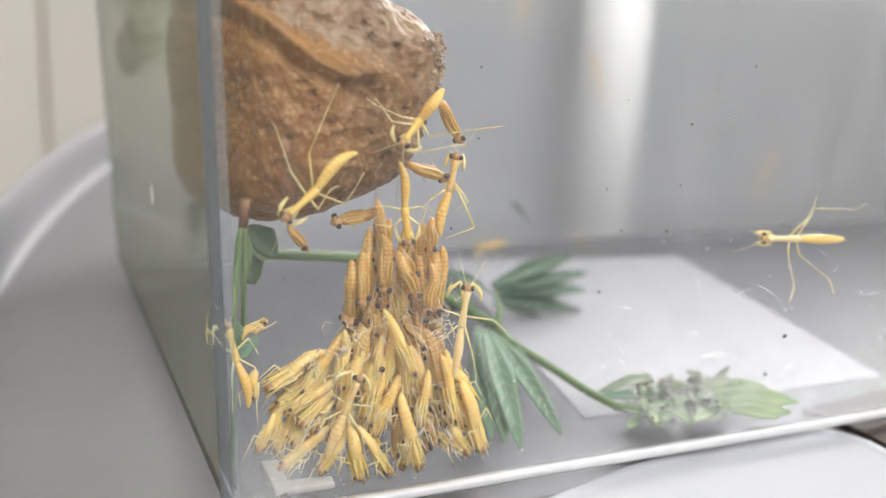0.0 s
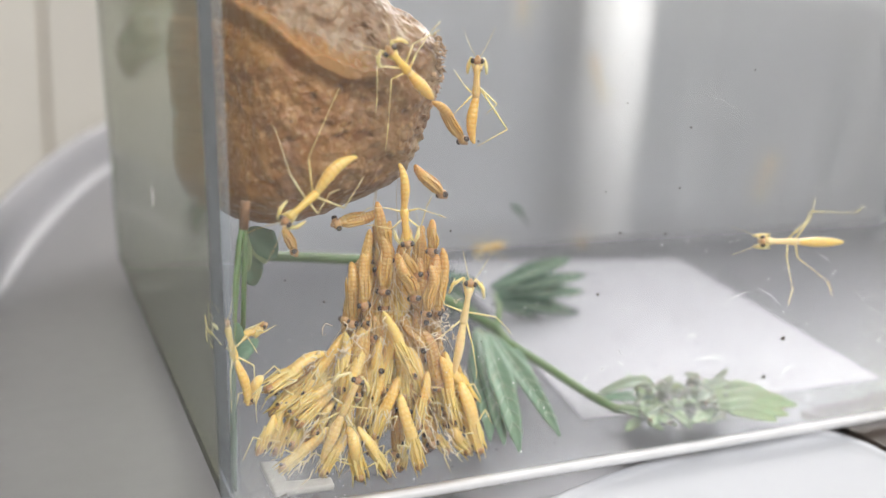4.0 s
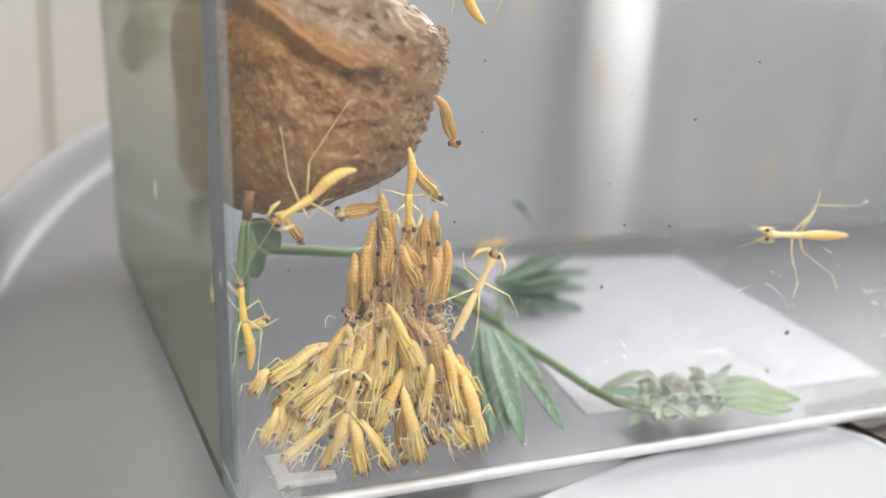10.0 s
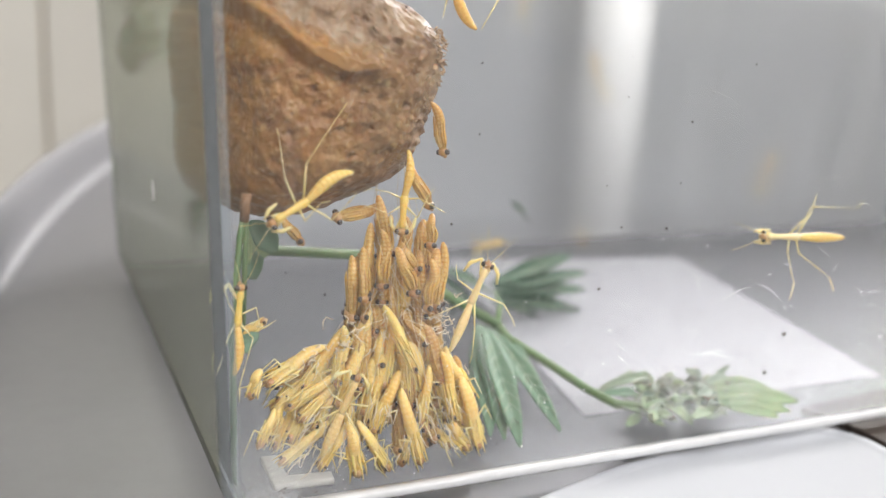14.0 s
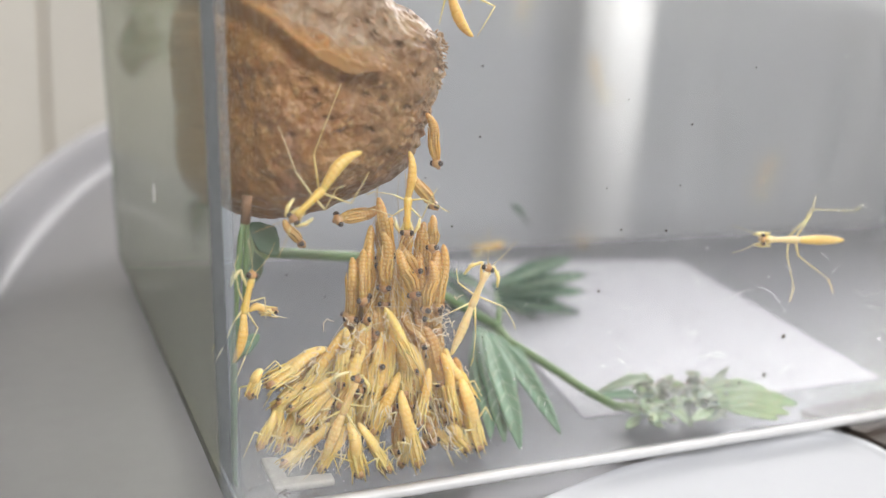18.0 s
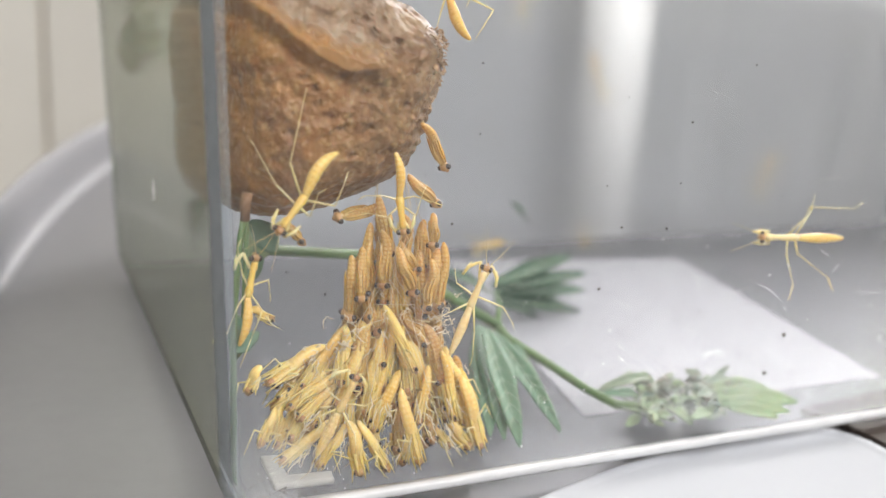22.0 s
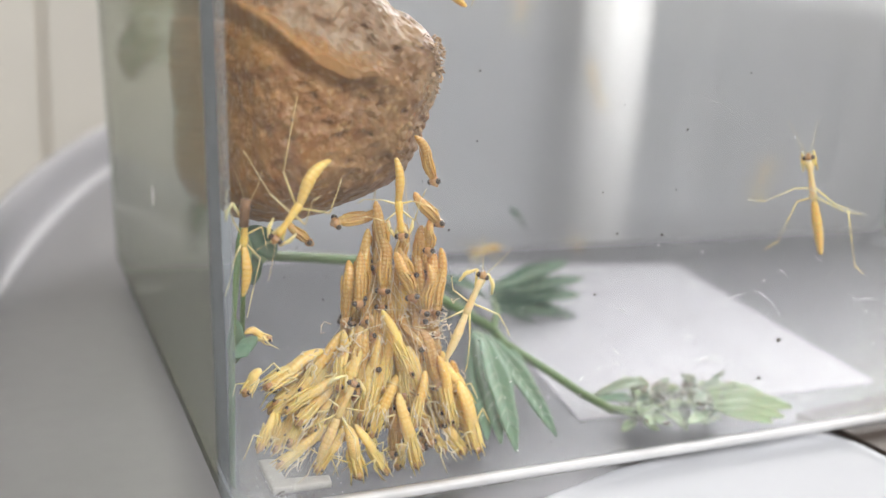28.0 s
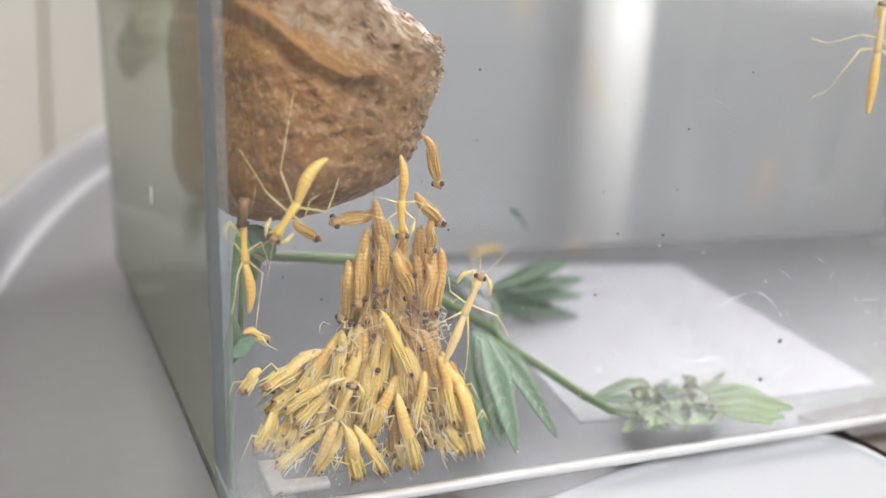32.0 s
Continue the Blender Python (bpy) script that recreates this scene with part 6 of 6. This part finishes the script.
for c in ((14.3, 4.0, 17.6), (13.2, 4.4, 16.2), (26.2, 4.2, 17.8), (24.8, 5.0, 19.0), (10.6, 5.2, 15.2)):
    for i in range(9):
        pts = [Vector(c) + Vector((random.gauss(0, 0.6), random.gauss(0, 0.3), random.gauss(0, 0.7)))]
        for k in range(5):
            pts.append(pts[-1] + Vector((random.uniform(-0.55, 0.55), random.uniform(-0.2, 0.2), random.uniform(-0.55, 0.45))))
        skins.tube(pts, [0.04, 0.12, 0.07, 0.14, 0.08, 0.03], 5, 0.6)
tagged(part("shed_skins", skins, SILK), "pale shed hatching skins and strands among the hatchlings", "skins", kind="stuff")

random.seed(21)
specks, lint = Shape(), Shape()
for i in range(330):
    x, y = random.uniform(3, 110), random.uniform(1.5, 60)
    r = random.uniform(0.06, 0.2)
    specks.ball((x, y, r * 0.4), (r, r * random.uniform(0.5, 1), r * 0.5), 6, 4)
for i in range(100):
    x, z = random.uniform(3, 110), random.uniform(2, 56)
    r = random.uniform(0.05, 0.14)
    specks.ball((x, -0.03 - 0.035 * z, z), (r, 0.05, r), 6, 4)
specks.ball((73.93, 0.15, 13.36), (0.38, 0.12, 0.30), 7, 5)
specks.ball((71.41, 0.15, 8.17), (0.34, 0.12, 0.27), 7, 5)
specks.ball((55.21, 0.15, 41.79), (0.16, 0.12, 0.13), 7, 5)
specks.ball((53.06, 0.15, 28.84), (0.2, 0.12, 0.16), 7, 5)
specks.ball((46.52, 0.15, 29.29), (0.16, 0.12, 0.13), 7, 5)
specks.ball((44.12, 0.15, 21.84), (0.2, 0.12, 0.16), 7, 5)
specks.ball((5.71, 0.15, 1.80), (0.16, 0.12, 0.13), 7, 5)
specks.ball((6.02, 0.15, 1.88), (0.2, 0.12, 0.16), 7, 5)
specks.ball((5.46, 0.15, 1.63), (0.18, 0.12, 0.14), 7, 5)
specks.ball((6.47, 0.15, 1.40), (0.14, 0.12, 0.11), 7, 5)
specks.ball((5.90, 0.15, 1.36), (0.2, 0.12, 0.16), 7, 5)
for i in range(90):
    x, z = random.uniform(40, 112), random.uniform(3, 54)
    p = Vector((x, 0.1 - 0.035 * z, z))
    d = Vector((random.uniform(-1, 1), 0, random.uniform(-0.8, 0.8))) * random.uniform(0.2, 1.6)
    lint.tube([p, p + d * 0.5 + Vector((0, 0, random.uniform(-0.2, 0.2))), p + d], 0.032, 4)
for i in range(60):
    x, y = random.uniform(20, 112), random.uniform(1.5, 70)
    r = random.uniform(0.05, 0.16)
    lint.ball((x, y, r * 0.4), (r, r, r * 0.5), 6, 4)
for i in range(110):
    x, z = random.uniform(0.2, 14), random.expovariate(0.16)
    if z < 30:
        r = random.uniform(0.03, 0.07)
        (lint if i % 3 else specks).ball((x, -0.03 - 0.04 * z, z), (r, 0.05, r * random.uniform(0.6, 1.4)), 6, 4)
for i in range(26):
    x, z = random.uniform(55, 110), random.uniform(6, 50)
    n = random.uniform(1.5, 6)
    a = random.uniform(-0.6, 0.7)
    pts = [Vector((x + n * t * math.cos(a), 0.06 - 0.04 * z, z + n * t * math.sin(a) + 0.5 * math.sin(3 * t))) for t in (0, 0.25, 0.5, 0.75, 1)]
    lint.tube(pts, [0.008, 0.026, 0.032, 0.022, 0.008], 4)
tagged(part('dark_specks', specks, DEBRIS), 'tiny dark dirt specks on the clear plastic', 'dirt', kind='stuff')
tagged(part('lint', lint, LINT), 'tiny white lint and scratches on the clear plastic', 'lint', kind='stuff')

# dust and dried droplets on the front wall
random.seed(77)
specks = Shape()
for i in range(400):
    x, z = random.uniform(26, 108), random.triangular(0.5, 62, 12)
    r = random.uniform(0.03, 0.075) if i % 9 else random.uniform(0.08, 0.14)
    specks.ball((x, -DRAFT * z + 0.02, z), (r, 0.03, r * random.uniform(0.7, 1.3)), 6, 4)
for i in range(26):
    x, z = random.uniform(2, 30), random.triangular(0.4, 30, 4)
    r = random.uniform(0.04, 0.09)
    specks.ball((x, -DRAFT * z + 0.02, z), (r, 0.03, r), 6, 4)
dust = part("dust_specks", specks, LINT)
tagged(dust, "fine pale dust specks on the clear front wall", "dust", kind="stuff")
film = Shape()
film.grid([[(17 * math.cos(a) * q, -DRAFT * 5.8 * math.sin(a) * q, 5.8 * math.sin(a) * q) for a in [2 * math.pi * j / 48 for j in range(48)]] for q in (0.02, 0.35, 0.7, 1.0)])
smear = part("water_smear", film, smear_material())
smear.location = (61.6 * MM, (-DRAFT * 5.8 + 0.03) * MM, 5.8 * MM)
smear.visible_shadow = False
tagged(smear, "milky dried water smear on the clear front wall", "smear")
scuff = new("scuff_haze", film.mesh("scuff_haze"))
scuff.data.materials.append(smear.data.materials[0])
scuff.location, scuff.scale = (4.5 * MM, (-DRAFT * 6.0 + 0.03) * MM, 4.0 * MM), (0.34, 1.0, 1.2)
scuff.visible_shadow = False
tagged(scuff, "cloudy scuffed patch on the clear front wall", "scuff")
# white ellipsoid that paints in the highlight of a drop on the side wall
drop = Shape()
drop.ball((0, 0, 0), (0.12, 0.9, 1.5), 14, 10)
drop = part("drop_highlight", drop, LINT)
drop.location = (-2.03 * MM, 40.77 * MM, 27.50 * MM)
tagged(drop, "white blob painting the highlight of a drop on the side wall", "drop")
grime = Shape()
for i in range(150):
    x, y = 3 + random.expovariate(0.22), 1.0 + random.expovariate(0.45)
    r = random.uniform(0.05, 0.16)
    grime.ball((min(x, 30), min(y, 12), -0.17), (r, r * random.uniform(0.6, 1.4), 0.04), 6, 4)
tagged(part("grime_specks", grime, DEBRIS), "dark crumbs of dirt on the box bottom", "dirt", kind="stuff")

# ---- wall tiles ----
tile_shape = block(-98.5, 98.5, -8, 0, -148.5, 148.5)
tile_mesh = tile_shape.mesh("tile", False)
tile_mesh.materials.append(TILE)
for i in range(-8, 7):
    for j in range(-3, 6):
        tx, tz = 104.5 + 200 * i, 20 + 300 * j
        if 330 < tx < 1270 and 30 < tz < 1090:
            continue
        t = new("tile", tile_mesh)
        t.parent = wall_north
        t.location = ((104.5 + 200 * i) * MM, 640 * MM, (20 + 300 * j) * MM)


def sway(thing, tail, head, twist, seed, amount=0.25):
    """Small wriggling about the thread, over the whole clip."""
    rnd = random.Random(seed)
    rows, drift = [], Vector((0, 0, 0))
    for i in range(17):
        t = 32.0 * i / 16
        drift = drift * 0.6 + Vector((rnd.uniform(-1, 1), rnd.uniform(-0.4, 0.4), rnd.uniform(-0.3, 0.3))) * amount
        rows.append((t, stand(Vector(tail) + drift * 0.3, Vector(head) + drift, twist + rnd.uniform(-5, 5))))
    walk(thing, rows)


def motions():
    for i, (ob, tail, head, twist) in enumerate(HUNG):
        sway(ob, tail, head, twist, i, 0.2)
    sway(nymph_1, (18.81, 8.00, 31.53), (13.22, 7.00, 30.34), 20, 1, 0.12)
    walk(nymph_2, [(0, stand((20.82, 5.00, 37.23), (26.19, 5.00, 35.15), 60)), (3, stand((21.87, 5.00, 37.31), (25.33, 5.00, 33.98), 60)), (8, stand((21.04, 5.00, 36.25), (25.21, 5.00, 32.45), 60)), (13, stand((21.38, 5.00, 36.15), (23.85, 5.00, 31.62), 60)), (18, stand((21.19, 5.00, 35.94), (24.71, 5.00, 31.43), 60)), (21, stand((20.90, 5.00, 35.43), (25.31, 5.00, 31.53), 60)), (25, stand((21.23, 5.00, 35.18), (24.70, 5.00, 30.85), 60)), (30, stand((22.28, 5.00, 33.57), (25.46, 5.00, 30.30), 60)), (32, stand((22.21, 5.00, 33.91), (25.75, 5.00, 30.19), 60))])
    walk(nymph_3, [(0, stand((23.35, 4.50, 44.49), (26.11, 4.50, 40.87), 40)), (3, stand((23.40, 4.50, 44.39), (26.79, 4.50, 40.86), 40)), (6, stand((23.24, 4.50, 44.25), (26.46, 4.50, 39.99), 40)), (8, stand((23.05, 4.50, 44.31), (26.24, 4.50, 39.36), 40)), (9, stand((23.30, 4.50, 44.16), (26.46, 4.50, 38.69), 40)), (13, stand((23.27, 4.50, 43.59), (25.27, 4.50, 37.81), 40)), (18, stand((22.58, 4.50, 42.61), (24.24, 4.50, 36.60), 40)), (19, stand((22.62, 4.50, 42.08), (24.97, 4.50, 36.11), 40)), (21, stand((23.07, 4.50, 42.67), (23.81, 4.50, 36.03), 40)), (22, stand((21.96, 4.50, 41.20), (25.30, 4.50, 35.97), 40)), (25, stand((21.90, 4.50, 41.20), (24.82, 4.50, 35.19), 40)), (28, stand((21.61, 4.50, 40.59), (24.68, 4.50, 34.46), 40)), (30, stand((22.74, 4.50, 40.88), (25.18, 4.50, 34.11), 40)), (32, stand((22.70, 4.50, 40.49), (25.27, 4.50, 33.73), 40))])
    walk(nymph_4, [(0, stand((7.70, 6.00, 30.79), (9.65, 5.00, 27.78), 80)), (3, stand((7.37, 6.00, 31.01), (8.05, 5.00, 28.51), 80)), (8, stand((7.08, 6.00, 30.93), (8.21, 5.00, 28.40), 80)), (13, stand((7.00, 6.00, 30.95), (8.82, 5.00, 28.27), 80)), (25, stand((7.07, 6.00, 30.80), (9.17, 5.00, 27.97), 80)), (30, stand((8.16, 6.00, 31.06), (11.57, 5.00, 28.47), 80)), (32, stand((8.38, 6.00, 30.94), (11.77, 5.00, 28.50), 80))])
    walk(nymph_136, [(0, stand((3.85, 5.00, 14.72), (3.18, 4.00, 12.21), 50)), (9, stand((4.98, 5.00, 13.83), (3.18, 4.00, 12.11), 50)), (13, stand((4.46, 5.00, 14.11), (3.17, 4.00, 11.53), 50)), (20, stand((4.36, 5.00, 14.51), (2.89, 4.00, 11.88), 50)), (32, stand((4.68, 5.00, 14.72), (2.72, 4.00, 12.80), 50))])
    walk(nymph_137, [(0, stand((13.28, -0.10, 39.31), (4.71, -0.50, 31.99), 0)), (3.5, stand((13.39, -0.10, 39.51), (5.08, -0.50, 31.90), 0)), (5.5, stand((12.15, -0.10, 36.55), (3.44, -0.50, 32.20), 0)), (6, stand((12.06, -0.10, 36.40), (3.37, -0.50, 32.05), 0)), (8, stand((12.85, -0.10, 36.78), (3.99, -0.50, 31.66), 0)), (13, stand((12.81, -0.10, 36.74), (3.81, -0.50, 31.62), 0)), (16.5, stand((12.80, -0.10, 37.25), (3.89, -0.50, 31.75), 0)), (18, stand((13.57, -0.10, 39.11), (5.68, -0.50, 31.83), 0)), (19, stand((11.99, -0.10, 39.51), (5.23, -0.50, 31.70), 0)), (21, stand((11.17, -0.10, 38.79), (4.90, -0.50, 30.97), 0)), (23, stand((10.81, -0.10, 38.79), (4.61, -0.50, 30.50), 0)), (25, stand((10.41, -0.10, 38.85), (4.39, -0.50, 30.55), 0)), (28, stand((10.44, -0.10, 38.74), (4.52, -0.50, 30.44), 0)), (30, stand((10.50, -0.10, 38.94), (4.60, -0.50, 30.59), 0)), (32, stand((10.28, -0.10, 38.81), (4.42, -0.50, 30.33), 0))])
    walk(nymph_138, [(0, stand((22.77, 0.20, 45.77), (17.34, -0.50, 39.29), 0)), (3, stand((22.62, 0.20, 46.14), (17.24, -0.50, 39.40), 0)), (3.5, stand((22.30, 0.20, 43.87), (15.20, -0.50, 46.14), 0)), (4.5, stand((20.70, 0.20, 47.52), (15.07, -0.50, 53.63), 0)), (5.5, stand((18.04, 0.20, 52.05), (12.92, -0.50, 57.65), 0)), (6, stand((15.81, 0.20, 53.37), (11.64, -0.50, 58.72), 0)), (8, stand((13.06, 0.20, 57.86), (10.41, -0.50, 62.89), 0)), (32, stand((13.34, 0.20, 59.00), (10.65, -0.50, 64.01), 0))])
    walk(nymph_139, [(0, stand((25.24, 5.00, 28.62), (26.72, 5.00, 37.21), 0)), (1, stand((25.48, 5.00, 28.28), (28.49, 5.00, 37.38), 0)), (2, stand((25.61, 5.00, 29.90), (28.97, 5.00, 38.97), 0)), (3, stand((28.01, 5.00, 35.33), (30.31, 5.00, 44.98), 0)), (3.5, stand((28.98, 5.00, 36.85), (30.48, 5.00, 46.21), 0)), (4.5, stand((28.90, 5.00, 42.82), (26.88, 5.00, 51.51), 0)), (5.5, stand((28.97, 5.00, 48.52), (24.46, 5.00, 55.99), 0)), (6, stand((28.48, 5.00, 51.24), (23.21, 5.00, 58.98), 0)), (7, stand((29.64, 5.00, 52.33), (24.01, 5.00, 59.78), 0)), (8, stand((29.80, 5.00, 52.75), (24.16, 5.00, 60.19), 0)), (9, stand((29.25, 5.00, 52.09), (23.76, 5.00, 59.55), 0)), (10, stand((29.13, 5.00, 51.81), (23.65, 5.00, 59.14), 0)), (13, stand((28.65, 5.00, 51.63), (23.39, 5.00, 59.10), 0)), (14, stand((28.39, 5.00, 51.44), (23.20, 5.00, 58.98), 0)), (18, stand((27.88, 5.00, 50.99), (22.74, 5.00, 58.69), 0)), (19, stand((28.03, 5.00, 50.89), (22.75, 5.00, 58.64), 0)), (23, stand((27.38, 5.00, 50.25), (22.50, 5.00, 58.20), 0)), (25, stand((27.08, 5.00, 50.27), (22.27, 5.00, 58.16), 0)), (25.5, stand((27.18, 5.00, 50.29), (22.36, 5.00, 58.20), 0)), (28, stand((27.19, 5.00, 54.77), (21.46, 5.00, 61.63), 0)), (30, stand((26.88, 5.00, 57.05), (21.13, 5.00, 63.66), 0)), (32, stand((27.58, 5.00, 59.51), (21.60, 5.00, 65.95), 0))])
    walk(nymph_140, [(0, stand((27.36, 4.00, 11.47), (28.40, 3.50, 23.48), 10)), (3.5, stand((27.49, 4.00, 11.74), (28.39, 3.50, 23.38), 10)), (5.5, stand((27.30, 4.00, 14.57), (30.50, 3.50, 23.66), 10)), (6, stand((26.96, 4.00, 14.63), (30.50, 3.50, 24.08), 10)), (7, stand((26.86, 4.00, 15.10), (30.56, 3.50, 25.34), 10)), (8.5, stand((26.80, 4.00, 15.50), (30.91, 3.50, 26.17), 10)), (10, stand((26.58, 4.00, 15.52), (31.29, 3.50, 25.80), 10)), (13, stand((26.69, 4.00, 14.52), (31.01, 3.50, 25.41), 10)), (17, stand((26.84, 4.00, 14.09), (30.94, 3.50, 25.05), 10)), (19, stand((26.86, 4.00, 14.12), (30.95, 3.50, 25.07), 10)), (25, stand((26.58, 4.00, 13.52), (30.77, 3.50, 25.19), 10)), (28, stand((26.54, 4.00, 13.66), (30.91, 3.50, 25.03), 10)), (30, stand((26.48, 4.00, 13.49), (30.75, 3.50, 24.99), 10)), (32, stand((26.49, 4.00, 13.45), (30.71, 3.50, 25.25), 10))])
    walk(nymph_141, [(0, stand((82.49, 0.60, 26.02), (67.88, 0.50, 27.03), 0)), (3, stand((82.53, 0.60, 25.98), (67.87, 0.50, 26.98), 0)), (6, stand((82.39, 0.60, 26.19), (67.78, 0.50, 27.13), 0)), (9, stand((82.58, 0.60, 26.09), (67.93, 0.50, 27.01), 0)), (13, stand((82.52, 0.60, 26.08), (67.89, 0.50, 27.01), 0)), (17, stand((82.40, 0.60, 26.09), (67.74, 0.50, 26.99), 0)), (19, stand((82.58, 0.60, 26.08), (67.83, 0.50, 26.92), 0)), (22, stand((82.28, 0.60, 26.11), (67.56, 0.50, 27.00), 0)), (25, stand((82.36, 0.60, 26.18), (67.69, 0.50, 26.99), 0)), (25.6, stand((82.35, 0.60, 26.13), (67.69, 0.50, 26.87), 0)), (26.5, stand((82.84, 0.60, 25.02), (69.99, 0.50, 32.44), 0)), (27.5, stand((79.15, 0.60, 24.30), (73.76, 0.50, 34.89), 0)), (28, stand((79.75, 0.60, 24.90), (75.70, 0.50, 36.38), 0)), (28.5, stand((79.91, 0.60, 26.66), (77.61, 0.50, 38.29), 0)), (29, stand((80.53, 0.60, 30.66), (77.56, 0.50, 42.12), 0)), (29.5, stand((80.88, 0.60, 32.52), (80.12, 0.50, 44.96), 0)), (30, stand((81.36, 0.60, 35.48), (81.51, 0.50, 47.66), 0)), (30.5, stand((82.08, 0.60, 38.35), (81.16, 0.50, 50.65), 0)), (31, stand((82.77, 0.60, 40.06), (80.84, 0.50, 52.56), 0)), (31.5, stand((82.95, 0.60, 41.66), (82.14, 0.50, 53.91), 0)), (32, stand((83.96, 0.60, 43.73), (83.85, 0.50, 56.02), 0))])
    walk(nymph_142, [(0, stand((2.64, 3.00, 11.25), (0.96, 3.40, 18.52), 40)), (6, stand((2.52, 3.00, 11.76), (0.82, 3.40, 18.76), 40)), (8, stand((3.12, 3.00, 12.01), (1.29, 3.40, 21.04), 40)), (9, stand((2.71, 3.00, 13.98), (1.31, 3.40, 23.36), 40)), (10, stand((2.46, 3.00, 14.78), (1.25, 3.40, 25.75), 40)), (11.5, stand((1.70, 3.00, 12.64), (1.33, 3.40, 18.95), 40)), (13, stand((0.70, 3.00, 14.18), (1.76, 3.40, 19.15), 40)), (14, stand((1.05, 3.00, 14.52), (1.58, 3.40, 21.00), 40)), (16.5, stand((0.91, 3.00, 15.61), (2.22, 3.40, 22.96), 40)), (18, stand((0.97, 3.00, 16.20), (2.75, 3.40, 24.86), 40)), (20, stand((0.96, 3.00, 16.75), (3.52, 3.40, 26.09), 40)), (21, stand((1.50, 3.00, 17.96), (3.56, 3.40, 27.31), 40)), (23, stand((1.62, 3.00, 17.50), (3.25, 3.40, 27.45), 40)), (25, stand((1.34, 3.00, 18.45), (3.04, 3.40, 27.26), 40)), (26.5, stand((1.72, 3.00, 21.09), (2.80, 3.40, 30.60), 40)), (28, stand((2.12, 3.00, 23.75), (2.30, 3.40, 33.43), 40)), (30, stand((2.64, 3.00, 22.70), (1.67, 3.40, 33.43), 40)), (32, stand((3.00, 3.00, 21.86), (2.03, 3.40, 33.95), 40))])
    walk(nymph_143, [(0, stand((2.81, 7.00, 17.61), (5.43, 7.40, 19.33), -60)), (14, stand((2.77, 7.00, 17.01), (5.51, 7.40, 19.01), -60)), (17, stand((3.43, 7.00, 19.61), (5.42, 7.40, 19.91), -60)), (20, stand((3.42, 7.00, 21.14), (5.03, 7.40, 20.37), -60)), (25, stand((3.26, 7.00, 18.24), (4.75, 7.40, 17.64), -60)), (32, stand((3.23, 7.00, 18.25), (4.71, 7.40, 17.60), -60))])
    walk(nymph_144, [(0, stand((19.56, 4.00, 37.55), (20.68, 3.50, 28.97), 0)), (3, stand((19.53, 4.00, 37.53), (20.57, 3.50, 29.11), 0)), (8, stand((19.96, 4.00, 38.39), (20.88, 3.50, 28.72), 0)), (13, stand((20.42, 4.00, 38.34), (19.79, 3.50, 29.21), 0)), (18, stand((20.55, 4.00, 38.45), (20.42, 3.50, 29.00), 0)), (21, stand((19.25, 4.00, 38.28), (20.06, 3.50, 28.81), 0)), (25, stand((18.25, 4.00, 38.18), (20.44, 3.50, 29.00), 0)), (30, stand((19.68, 4.00, 38.58), (20.13, 3.50, 28.69), 0)), (32, stand((19.78, 4.00, 38.45), (20.29, 3.50, 28.78), 0))])
    walk(nymph_145, [(0, stand((10.86, 1.60, 4.62), (14.56, 1.20, 14.04), 20)), (6, stand((10.45, 1.60, 4.71), (14.45, 1.20, 14.10), 20)), (9, stand((11.59, 1.60, 3.76), (14.13, 1.20, 13.57), 20)), (13, stand((10.44, 1.60, 4.17), (14.55, 1.20, 13.95), 20)), (19, stand((10.67, 1.60, 4.25), (14.39, 1.20, 13.97), 20)), (25, stand((9.07, 1.60, 4.50), (14.35, 1.20, 13.88), 20)), (28, stand((10.30, 1.60, 4.13), (14.28, 1.20, 13.74), 20)), (32, stand((10.38, 1.60, 3.82), (14.44, 1.20, 13.79), 20))])
    walk(nymph_146, [(0, stand((82.67, 98.00, 1.58), (74.39, 97.00, 1.53), 40)), (32, stand((82.22, 98.00, 1.93), (74.08, 97.00, 1.79), 40))])
    walk(nymph_147, [(0, stand((111.33, 109.00, -8.06), (108.84, 109.00, 1.39), 40)), (17, stand((111.41, 109.00, -7.86), (108.86, 109.00, 1.74), 40)), (19, stand((111.82, 109.00, -7.96), (109.27, 109.00, 1.50), 40)), (23, stand((111.78, 109.00, -7.09), (109.59, 109.00, 1.90), 40)), (28, stand((111.98, 109.00, -7.89), (108.50, 109.00, 0.78), 40)), (32, stand((111.75, 109.00, -8.05), (108.28, 109.00, 0.59), 40))])
    walk(nymph_148, [(0, stand((109.33, 110.00, 44.54), (113.37, 110.00, 32.22), 60)), (32, stand((109.01, 110.00, 44.50), (113.13, 110.00, 32.42), 60))])
    walk(nymph_149, [(0, stand((168.70, 110.00, 18.91), (163.92, 110.00, 7.52), 60)), (32, stand((168.65, 110.00, 19.57), (163.98, 110.00, 7.93), 60))])
    walk(nymph_150, [(0, stand((90.47, 110.00, 56.81), (89.13, 110.00, 51.00), 60)), (32, stand((90.41, 110.00, 58.70), (88.83, 110.00, 52.84), 60))])


motions()
